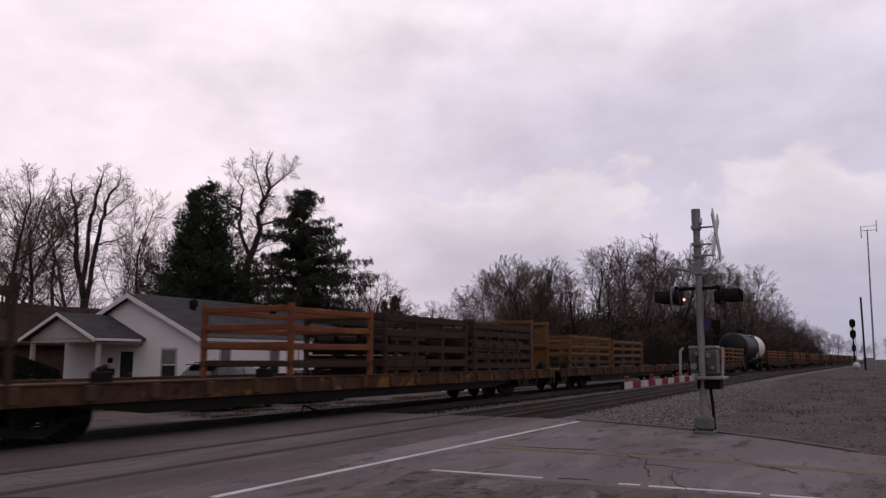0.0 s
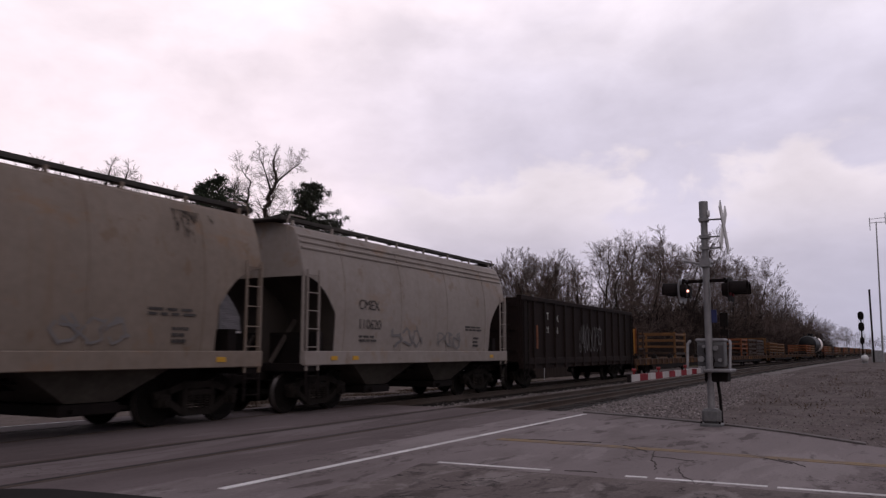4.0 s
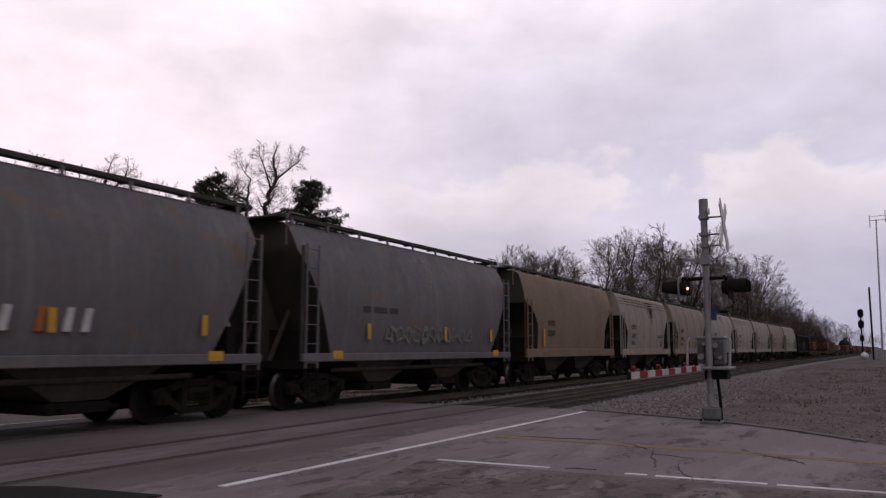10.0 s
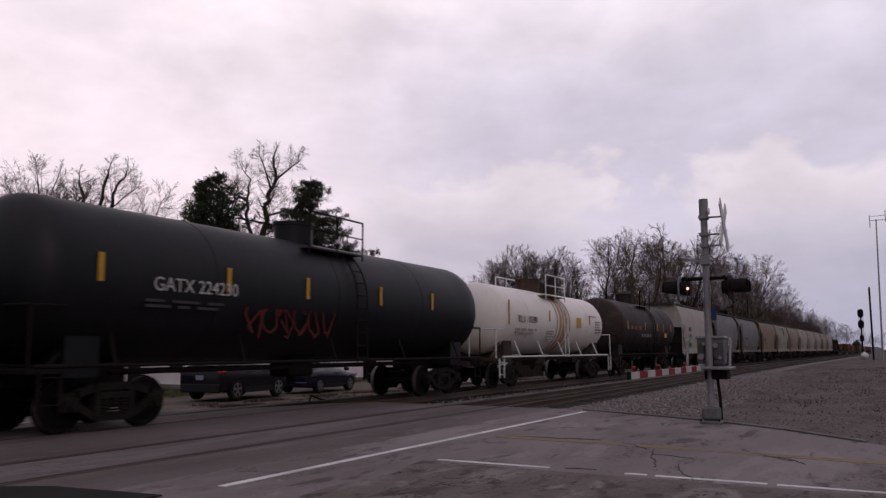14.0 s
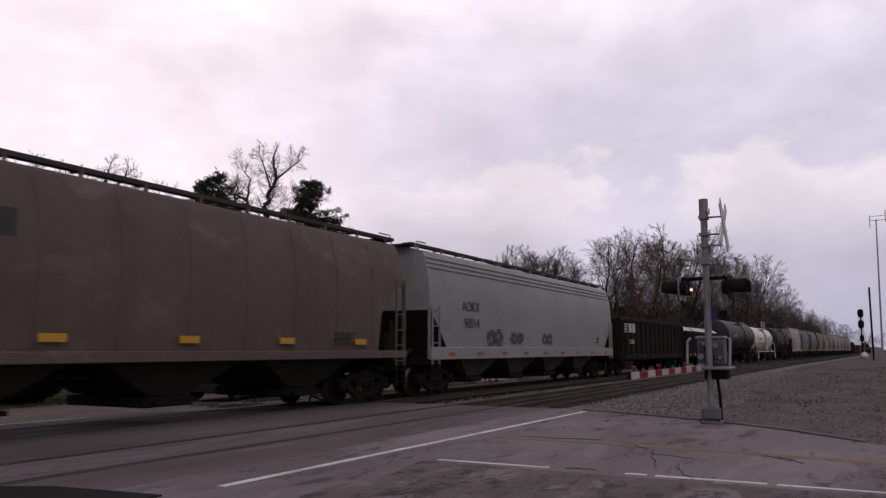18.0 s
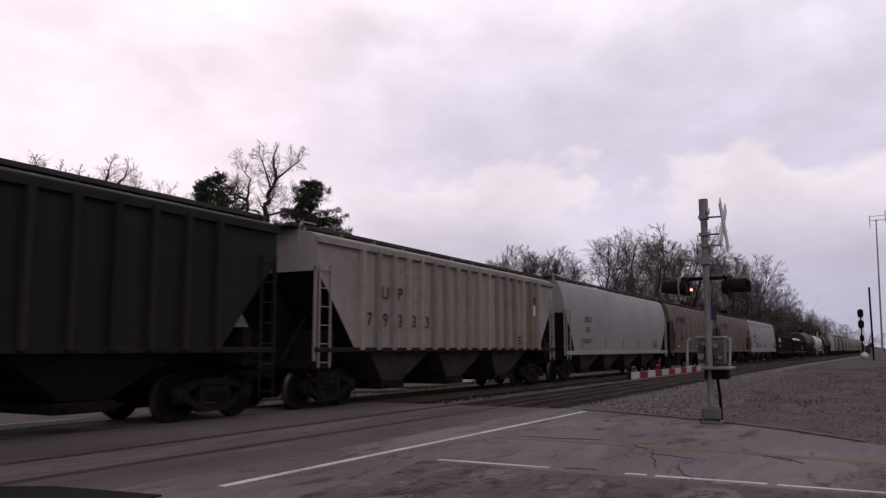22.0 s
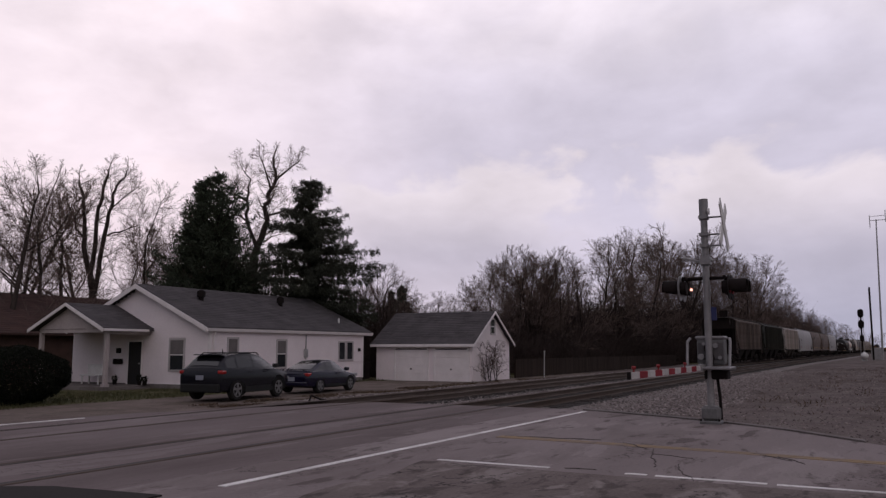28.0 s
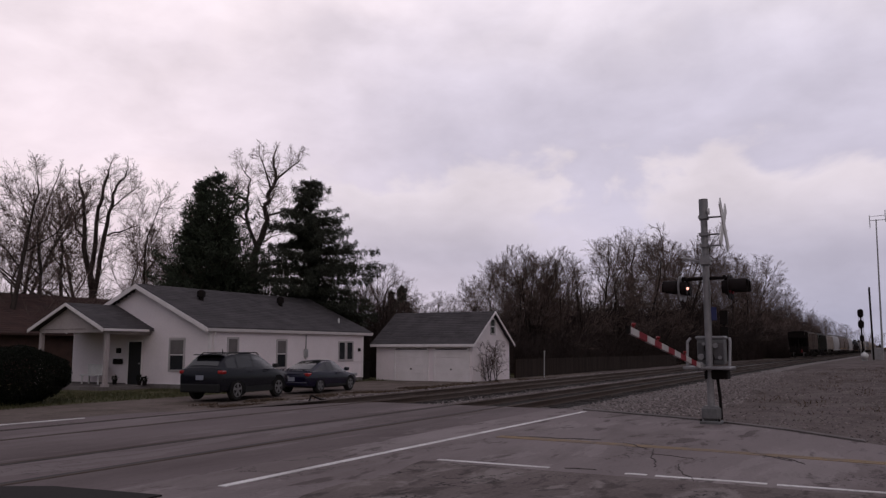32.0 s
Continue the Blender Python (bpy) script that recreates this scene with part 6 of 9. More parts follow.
    # the arm, hinged at the mechanism
    arm = thing("crossing_gate", "red and white striped crossing gate with red lamps, lowered", "crossing gate", Matrix.Translation((MX - 0.1, MY + 0.1, 1.0)))
    n, L0, L1 = 11, 0.35, 5.42
    for k in range(n):
        a, b = L0 + (L1 - L0) * k / n, L0 + (L1 - L0) * (k + 1) / n
        bm = bmesh.new()
        box(bm, -b, -a, -0.022, 0.022, 0.035, 0.13)
        part("arm_stripe", bm, RED if k % 2 else ARM_WHITE, arm)
    bm = bmesh.new()
    box(bm, -L1 - 0.05, -L1, -0.024, 0.024, 0.03, 0.135)
    part("arm_tip", bm, BLACK, arm)
    bm = bmesh.new()
    rbox(bm, -0.4, 0.15, -0.03, 0.03, 0.02, 0.16, 0.01)
    part("arm_root", bm, MAST, arm)
    for x in (-5.2, -3.75, -1.75):
        bm = bmesh.new()
        tube(bm, [(x, 0, 0.12), (x, 0, 0.17)], 0.012, 8)
        tube(bm, [(x + 0.01, -0.025, 0.188), (x - 0.01, 0.025, 0.192)], 0.026, 12, 0.022)
        part("arm_lamp", bm, mat("dark_red_lens", (0.22, 0.012, 0.015), (0.15, 0.01, 0.012), rough=0.3), arm, "small red arm lamp")
    return arm


GATE = build_signal()

# ---- the houses ----
SIDING = mat("white_vinyl_siding", (0.80, 0.72, 0.75), (0.70, 0.625, 0.65), rough=0.65, scale=0.8, fine=9, bump=0.05, mixmax=0.8)
TRIM = mat("white_trim", (0.78, 0.72, 0.74), (0.66, 0.61, 0.62), rough=0.6)
SHINGLE = mat("charcoal_shingles", (0.092, 0.083, 0.088), (0.062, 0.056, 0.06), rough=0.95, scale=1.2, fine=14, bump=0.4, island=0.12)
REDROOF = mat("reddish_brown_shingles", (0.075, 0.042, 0.038), (0.05, 0.034, 0.032), rough=0.95, scale=1.2, fine=14, bump=0.4, island=0.12)
# porch posts, beams and gable, darker than the siding
PORCH = mat("dim_porch_paint", (0.44, 0.38, 0.385), (0.34, 0.29, 0.295), rough=0.75, scale=0.9, fine=9)
# white casings, with shadow put in as a greyer colour
CASING = mat("shade_grey_window_casing", (0.46, 0.42, 0.43), (0.36, 0.33, 0.34), rough=0.7)
# upper panes in a paler grey than the lower ones
UPPER_PANE = mat("pale_upper_pane", (0.17, 0.15, 0.155), (0.11, 0.10, 0.105), rough=0.15, bump=0.0, scale=1.5, spec=0.3)
PANE = mat("dark_window_glass", (0.022, 0.024, 0.030), (0.014, 0.015, 0.018), rough=0.1, bump=0.0, scale=1.2, spec=0.25)
DOOR = mat("dark_storm_door", (0.008, 0.007, 0.008), (0.013, 0.011, 0.012), rough=0.5)
BRICK = mat("brown_brick", (0.085, 0.05, 0.043), (0.055, 0.036, 0.031), rough=0.9, scale=2, fine=20)


def clapboards(parent, axis, at, a, b, z0, z1, out, m, tops=None, holes=()):
    """Overlapping boards on a wall. axis: along which the wall runs; out: the sign of its outer side; tops: height by place, for gables."""
    bm = bmesh.new()
    z, h = z0, 0.115
    while z < z1:
        lo, hi = a, b
        if tops:
            lo, hi = tops(z + h)
            if hi - lo < 0.1:
                break
        cuts = sorted((max(lo, p), min(hi, q)) for p, q, r, s in holes if r < z + h * 0.5 < s and q > lo and p < hi)
        x = lo
        for p, q in cuts + [(hi, hi)]:
            if p - x > 0.02:
                w = [(at, z), (at + out * 0.045, z), (at + out * 0.008, z + h + 0.006), (at, z + h + 0.006)]
                prism(bm, w if axis == "y" else w, "y" if axis == "y" else "x", x, p)
            x = max(x, q)
        z += h
    return tagged(part("siding", bm, m, parent, "overlapping white clapboards"), kind="stuff")


def window(parent, axis, at, a, b, z0, z1, out, sash=True):
    """A sash window: casing, pane above and below, rail and sill."""
    def put(bm, u0, u1, d0, d1, w0, w1):
        d0, d1 = sorted((at + out * d0, at + out * d1))
        if axis == "x":
            box(bm, u0, u1, d0, d1, w0, w1)
        else:
            box(bm, d0, d1, u0, u1, w0, w1)
    w = new("window")
    w.parent = parent
    for name, u0, u1, w0, w1 in (("casing", a - 0.09, a, z0 - 0.09, z1 + 0.09), ("casing", b, b + 0.09, z0 - 0.09, z1 + 0.09), ("casing", a, b, z1, z1 + 0.09), ("sill", a - 0.0, b + 0.0, z0 - 0.09, z0)):
        bm = bmesh.new()
        put(bm, u0, u1, -0.05, 0.06 if name != "sill" else 0.09, w0, w1)
        part(name, bm, CASING, w)
    mid = (z0 + z1) / 2
    for w0, w1, d in ((mid, z1, 0.030), (z0, mid, 0.020)) if sash else ((z0, z1, 0.025),):
        bm = bmesh.new()
        put(bm, a, b, d - 0.02, d, w0, w1)
        part("pane", bm, UPPER_PANE if sash and w1 == z1 and z1 < 2 else PANE, w)
    if sash:
        bm = bmesh.new()
        put(bm, a, b, 0.0, 0.045, mid - 0.02, mid + 0.02)
        part("meeting_rail", bm, TRIM, w)
    return tagged(w, "white framed sash window with dark panes")


def roof_plane(parent, x0, x1, ye, ze, yr, zr, m, name="roof", t=0.10, rows=22):
    """One slope of a roof between the eave (ye, ze) and the ridge (yr, zr), covered with courses of shingles; x runs along the eave."""
    bm = bmesh.new()
    prism(bm, [(ye, ze - t), (yr, zr - t), (yr, zr), (ye, ze)], "x", x0, x1)
    rf = part(name, bm, m, parent, "shingled roof slope")
    bm = bmesh.new()
    rng = random.Random(int(x0 * 7 + ye))
    n = Vector((0, ze - zr, yr - ye)) if yr > ye else Vector((0, zr - ze, ye - yr))
    n = n.normalized() * 0.014
    for i in range(rows):
        f0, f1 = i / rows, (i + 1.15) / rows
        f1 = min(1, f1)
        x = x0 - rng.uniform(0, 0.9)
        while x < x1:
            w = rng.uniform(0.7, 1.0)
            a, b = max(x, x0), min(x + w - 0.008, x1)
            if b > a:
                p0 = (ye + (yr - ye) * f0, ze + (zr - ze) * f0)
                p1 = (ye + (yr - ye) * f1, ze + (zr - ze) * f1)
                v = [bm.verts.new(q) for q in ((a, p0[0] + n.y, p0[1] + n.z), (b, p0[0] + n.y, p0[1] + n.z), (b, p1[0] + n.y * 0.2, p1[1] + n.z * 0.2), (a, p1[0] + n.y * 0.2, p1[1] + n.z * 0.2),
                                               (a, p0[0], p0[1]), (b, p0[0], p0[1]))]
                bm.faces.new(v[:4])
                bm.faces.new((v[4], v[5], v[1], v[0]))
            x += w
    tagged(part("shingles", bm, m, rf, "courses of shingles"), kind="stuff")
    return rf


GZ = -0.40


def build_house():
    h = thing("house", "white clapboard bungalow with a grey shingled gable roof and porch", "house")
    X0, X1, Y0, Y1, ZE, YR, ZR = 26.9, 39.2, 26.6, 36.0, 2.40, 31.25, 4.48
    holes_f = [(x0 - 0.09, x1 + 0.09, z0 - 0.09, z1 + 0.09) for x0, x1, z0, z1 in ((28.05, 28.65, 0.62, 1.92), (31.55, 32.2, 0.55, 1.86), (36.85, 37.4, 0.88, 1.82), (37.62, 38.15, 0.88, 1.82))]
    bm = bmesh.new()
    prism(bm, [(Y0, GZ - 0.2), (Y1, GZ - 0.2), (Y1, ZE), (YR, ZR - 0.12), (Y0, ZE)], "x", X0, X1)
    part("wall", bm, SIDING, h)
    bm = bmesh.new()
    box(bm, X0 - 0.03, X1 + 0.03, Y0 - 0.03, Y1 + 0.03, GZ - 0.2, GZ + 0.22)
    part("foundation", bm, CONCRETE, h)
    # x-axis walls need the boards drawn along x
    clapboards(h, "x", Y0, X0, X1, GZ + 0.22, ZE, -1, SIDING, holes=holes_f)
    gy = lambda z: (Y0, Y1) if z < ZE else (Y0 + (z - ZE) * (YR - Y0) / (ZR - ZE), Y1 - (z - ZE) * (Y1 - YR) / (ZR - ZE))
    clapboards(h, "y", X0, Y0, Y1, GZ + 0.22, ZR - 0.15, -1, SIDING, tops=gy, holes=[(28.1, 29.16, 0.4, 1.96), (30.85, 32.0, -0.4, 1.9)])
    for x0, x1, z0, z1 in ((28.05, 28.65, 0.62, 1.92), (31.55, 32.2, 0.55, 1.86), (36.85, 37.4, 0.88, 1.82), (37.62, 38.15, 0.88, 1.82)):
        window(h, "x", Y0, x0, x1, z0, z1, -1, sash=z0 < 0.8)
    window(h, "y", X0, 28.2, 29.06, 0.50, 1.86, -1)
    for x in (X0, X1):
        bm = bmesh.new()
        box(bm, x - 0.06, x + 0.06, Y0 - 0.05, Y0 + 0.06, GZ + 0.2, ZE)
        part("corner_board", bm, TRIM, h)
    ov = 0.14
    k = (ZR - ZE) / (YR - Y0)
    roof_plane(h, X0 - 0.35, X1 + 0.80, Y0 - ov, ZE - ov * k + 0.12, YR, ZR + 0.12, SHINGLE)
    roof_plane(h, X0 - 0.35, X1 + 0.80, Y1 + ov, ZE - ov * k + 0.12, YR, ZR + 0.12, SHINGLE)
    for x in (X0 - 0.37, X1 + 0.82):
        for y, s in ((Y0 - ov, 1), (Y1 + ov, -1)):
            bm = bmesh.new()
            prism(bm, [(y, ZE - ov * k - 0.12), (YR, ZR - 0.12), (YR, ZR + 0.10), (y, ZE - ov * k + 0.10)], "x", x - 0.02, x + 0.02)
            part("rake_board", bm, TRIM, h)
    bm = bmesh.new()
    box(bm, X0 - 0.35, X1 + 0.80, Y0 - ov, Y0 + 0.1, ZE - ov * k - 0.10, ZE - ov * k - 0.06)
    part("soffit", bm, TRIM, h)
    bm = bmesh.new()
    prism(bm, [(Y0 - ov - 0.11, ZE - ov * k + 0.06), (Y0 - ov, ZE - ov * k + 0.06), (Y0 - ov, ZE - ov * k - 0.08), (Y0 - ov - 0.07, ZE - ov * k - 0.08)], "x", X0 - 0.35, X1 + 0.80)
    part("gutter", bm, TRIM, h)
    bm = bmesh.new()
    tube(bm, [(X0 + 0.18, Y0 - ov - 0.05, ZE - ov * k - 0.05), (X0 + 0.18, Y0 - 0.08, ZE - 0.45), (X0 + 0.18, Y0 - 0.08, GZ + 0.25), (X0 + 0.0, Y0 - 0.35, GZ + 0.12)], 0.04, 8)
    part("downpipe", bm, TRIM, h)
    # roof vents, pipe and meter
    for px, pz in ((29.3, 3.9), (35.4, 3.9)):
        y = Y0 + (pz - 0.12 - ZE) / k
        bm = bmesh.new()
        tube(bm, [(px, y, pz - 0.1), (px, y, pz + 0.20)], 0.13, 14)
        part("vent_neck", bm, BLACK, h)
        bm = bmesh.new()
        bmesh.ops.create_uvsphere(bm, u_segments=14, v_segments=8, radius=0.22, matrix=Matrix.Translation((px, y, pz + 0.32)))
        tube(bm, [(px, y, pz + 0.16), (px, y, pz + 0.44)], 0.215, 14)
        part("turbine_vent", bm, BLACK, h, "dark turbine roof vent", smooth=True)
    bm = bmesh.new()
    tube(bm, [(38.2, 27.6, 2.7), (38.2, 27.6, 3.25)], 0.05, 10)
    part("vent_pipe", bm, WHITE, h)
    bm = bmesh.new()
    rbox(bm, 33.65, 33.95, Y0 - 0.14, Y0 - 0.03, 1.0, 1.45, 0.04)
    tube(bm, [(33.8, Y0 - 0.08, 1.4), (33.8, Y0 - 0.08, 2.2)], 0.03, 8)
    tube(bm, [(33.8, Y0 - 0.08, 1.0), (33.8, Y0 - 0.08, -0.1)], 0.025, 8)
    part("electric_meter", bm, GALV, h)
    bm = bmesh.new()
    rbox(bm, 38.7, 38.9, Y0 - 0.12, Y0 - 0.02, 1.32, 1.5, 0.02)
    part("wall_lamp", bm, BLACK, h)
    # front door on the gable side
    d = part("door", _box(X0 - 0.045, X0 + 0.02, 30.98, 31.86, -0.24, 1.80), DOOR, h, "dark storm door")
    part("knob", _box(X0 - 0.09, X0 - 0.045, 31.06, 31.11, 0.72, 0.80), GALV, d)
    for y0, y1, z0, z1 in ((30.88, 30.98, -0.24, 1.9), (31.86, 31.96, -0.24, 1.9), (30.98, 31.86, 1.80, 1.9)):
        part("door_casing", _box(X0 - 0.06, X0 + 0.01, y0, y1, z0, z1), TRIM, h)
    part("mailbox", _box(X0 - 0.14, X0 - 0.03, 32.25, 32.85, 0.72, 0.98), BLACK, h)
    part("wall_plaque", _box(X0 - 0.06, X0 - 0.03, 32.4, 32.75, 1.25, 1.5), BLACK, h)
    # porch
    PX, PY0, PY1, PZ, PR, PRZ = 24.25, 30.6, 35.1, 2.48, 32.85, 3.49
    part("porch_floor", _box(PX, X0 - 0.03, PY0 - 0.3, PY1, GZ - 0.2, -0.24), CONCRETE, h)
    part("porch_step", _box(PX + 0.9, PX + 2.3, PY0 - 0.65, PY0 - 0.305, GZ - 0.2, -0.32), CONCRETE, h)
    for y in (PY0 - 0.24, PY1 - 0.15):
        bm = bmesh.new()
        rbox(bm, PX + 0.1, PX + 0.28, y, y + 0.18, -0.24, PZ - 0.1, 0.01)
        rbox(bm, PX + 0.05, PX + 0.33, y - 0.05, y + 0.23, -0.24, -0.10, 0.01)
        part("porch_post", bm, PORCH, h)
    kp = (PRZ - PZ) / (PR - PY0)
    roof_plane(h, PX - 0.25, X0 + 1.5, PY0 - 0.4, PZ - 0.4 * kp + 0.1, PR, PRZ + 0.1, SHINGLE, "porch_roof", rows=14)
    roof_plane(h, PX - 0.25, X0 + 1.5, PY1 + 0.4, PZ - 0.4 * kp + 0.1, PR, PRZ + 0.1, SHINGLE, "porch_roof", rows=14)
    for y in (PY0 - 0.4, PY1 + 0.4):
        bm = bmesh.new()
        prism(bm, [(y, PZ - 0.4 * kp - 0.08), (PR, PRZ - 0.06), (PR, PRZ + 0.09), (y, PZ - 0.4 * kp + 0.09)], "x", PX - 0.29, PX - 0.25)
        part("rake_board", bm, TRIM, h)
    bm = bmesh.new()
    prism(bm, [(PY0, PZ - 0.1), (PY1, PZ - 0.1), (PR, PRZ - 0.06)], "x", PX + 0.05, PX + 0.13)
    part("porch_gable", bm, PORCH, h)
    part("porch_beam", _box(PX + 0.08, X0 - 0.03, PY0 - 0.2, PY0 - 0.06, PZ - 0.36, PZ - 0.12), PORCH, h)
    part("porch_beam", _box(PX + 0.08, PX + 0.25, PY0 - 0.06, PY1 - 0.1, PZ - 0.28, PZ - 0.11), PORCH, h)
    part("porch_gutter", _box(PX - 0.25, X0 - 0.4, PY0 - 0.5, PY0 - 0.405, PZ - 0.4 * kp - 0.04, PZ - 0.4 * kp + 0.07), TRIM, h)
    # things on the porch
    b = thing("porch_bench", "pale painted bench on the porch", "bench", Matrix.Translation((26.3, 33.6, -0.24)))
    part("seat", _box(-0.25, 0.25, -0.7, 0.7, 0.40, 0.46), WHITE, b)
    part("backrest", _box(0.20, 0.26, -0.7, 0.7, 0.46, 0.95), WHITE, b)
    for y in (-0.62, 0.55):
        for x in (-0.22, 0.18):
            part("leg", _box(x, x + 0.06, y, y + 0.07, 0, 0.40), WHITE, b)
    for y, hgt in ((32.2, 0.3), (30.5, 0.4), (30.15, 0.3)):
        pl = thing("potted_plant", "dark plant in a dark pot by the door", "plant", Matrix.Translation((26.4, y, -0.24)), group="plants by the door")
        bm = bmesh.new()
        tube(bm, [(0, 0, 0), (0, 0, 0.2)], 0.08, 12, 0.11)
        part("pot", bm, BLACK, pl)
        part("leaves", leaf_ball(0.14, hgt * 0.5, 160, (0, 0, 0.2 + hgt * 0.3), 0.05, 5), LEAF_DARK, pl)


def _box(*a):
    bm = bmesh.new()
    box(bm, *a)
    bmesh.ops.bevel(bm, geom=list(bm.edges), offset=0.006, segments=1, affect="EDGES")
    return bm


def leaf_ball(rx, rz, n, c, size, seed, ry=None, hollow=0.55, flat=0.0):
    """Many small leaves spread through a rounded, uneven volume; returns a bmesh."""
    rng = np.random.default_rng(seed)
    ry = ry or rx
    bm = bmesh.new()
    for i in range(n):
        d = rng.normal(size=3)
        d /= np.linalg.norm(d)
        lump = 1 + 0.16 * noise.noise(Vector(d * 2.3) + Vector((seed, 0, 0)))
        r = (hollow + (1 - hollow) * rng.random() ** 0.5) * lump
        p = Vector((d[0] * rx * r + c[0], d[1] * ry * r + c[1], d[2] * rz * r + c[2]))
        a = Vector(rng.normal(size=3)).normalized()
        b = a.cross(Vector(rng.normal(size=3))).normalized()
        s = size * rng.uniform(0.6, 1.3)
        bm.faces.new([bm.verts.new(q) for q in (p - a * s, p + b * s * 0.45, p + a * s, p - b * s * 0.45)])
    return bm


LEAF_DARK = mat("dark_evergreen_leaf", (0.007, 0.0085, 0.0065), (0.012, 0.014, 0.009), rough=0.9, island=0.35, scale=2)


def build_garage():
    g = thing("garage", "white double garage with a steep grey shingled roof", "garage")
    X0, X1, Y0, Y1, ZE, XR, ZR = 40.75, 45.95, 20.1, 26.6, 1.86, 43.35, 3.62
    gz = -0.45
    bm = bmesh.new()
    prism(bm, [(X0, gz - 0.2), (X1, gz - 0.2), (X1, ZE), (XR, ZR - 0.1), (X0, ZE)], "y", Y0, Y1)
    part("wall", bm, SIDING, g)
    tops = lambda z: (X0 + (z - ZE) * (XR - X0) / (ZR - ZE), X1 - (z - ZE) * (X1 - XR) / (ZR - ZE)) if z > ZE else (X0, X1)
    clapboards(g, "x", Y0, X0, X1, ZE - 0.05, ZR - 0.15, -1, SIDING, tops=tops, holes=[(43.06, 43.8, 2.3, 3.3)])
    window(g, "x", Y0, 43.15, 43.70, 2.40, 3.18, -1)
    # two doors
    for y0, y1 in ((23.05, 25.2), (20.4, 22.5)):
        d = new("garage_door")
        d.parent = g
        tagged(d, "white panelled garage door")
        for k in range(4):
            z0 = gz + 0.02 + 0.465 * k
            part("door_panel", _box(X0 - 0.05, X0 - 0.01, y0, y1, z0, z0 + 0.455), TRIM, d)
        # thin black strips drawn as the shadow of the door jambs
        for u, v, w, z in ((y0 - 0.035, y0, gz, 1.44), (y1, y1 + 0.035, gz, 1.44), (y0 - 0.035, y1 + 0.035, 1.42, 1.48)):
            part("jamb_shade", _box(X0 - 0.03, X0 - 0.002, u, v, w, z), BLACK, d)
        part("door_handle", _box(X0 - 0.09, X0 - 0.05, (y0 + y1) / 2 - 0.05, (y0 + y1) / 2 + 0.05, 0.25, 0.33), BLACK, d)
        for u, v, w, z in ((y0 - 0.12, y0, gz, 1.48), (y1, y1 + 0.12, gz, 1.48), (y0 - 0.12, y1 + 0.12, 1.48, 1.6)):
            part("door_casing", _box(X0 - 0.07, X0, u, v, w, z), TRIM, g)
    ov = 0.3
    k = (ZR - ZE) / (XR - X0)
    turn = Matrix.Rotation(radians(90), 4, "Z")
    for xe, nm in ((X0 - ov, 0), (X1 + ov, 1)):
        rf = roof_plane(g, Y0 - 0.25, Y1 + 0.25, -xe, ZE - ov * k + 0.1, -XR, ZR + 0.1, SHINGLE, rows=18)
        rf.matrix_basis = turn
    for x in (X0 - ov, X1 + ov):
        bm = bmesh.new()
        prism(bm, [(x, ZE - ov * k - 0.06), (XR, ZR - 0.06), (XR, ZR + 0.09), (x, ZE - ov * k + 0.09)], "y", Y0 - 0.29, Y0 - 0.25)
        part("rake_board", bm, TRIM, g)
    part("eave_board", _box(X0 - ov - 0.04, X0 - ov, Y0 - 0.25, Y1 + 0.25, ZE - ov * k - 0.08, ZE - ov * k + 0.08), TRIM, g)


def build_back_houses():
    h = thing("house", "low brown house with a reddish shingled roof behind the bungalow", "house")
    bm = bmesh.new()
    box(bm, 22.0, 37.0, 40.5, 49.0, GZ - 0.2, 2.3)
    part("wall", bm, BRICK, h)
    roof_plane(h, 21.5, 37.5, 40.0, 2.3, 44.8, 4.75, REDROOF)
    roof_plane(h, 21.5, 37.5, 49.5, 2.3, 44.8, 4.75, REDROOF)
    for x in (22.0, 37.0):
        bm = bmesh.new()
        prism(bm, [(40.5, 2.3), (49.0, 2.3), (44.8, 4.55)], "x", x - 0.02, x + 0.02)
        part("gable", bm, BRICK, h)
    for x in (33,):
        window(h, "x", 40.5, x, x + 1.0, 0.6, 1.8, -1)
    s = thing("house", "small pale house glimpsed behind bare trees", "house")
    part("wall", _box(64, 70, 33, 40, GZ - 0.3, 2.4), SIDING, s)
    roof_plane(s, 63.6, 70.4, 32.6, 2.3, 36.5, 4.6, SHINGLE, rows=10)
    roof_plane(s, 63.6, 70.4, 40.4, 2.3, 36.5, 4.6, SHINGLE, rows=10)
    window(s, "x", 33, 66, 67, 0.6, 1.8, -1)


build_house()
build_garage()
build_back_houses()


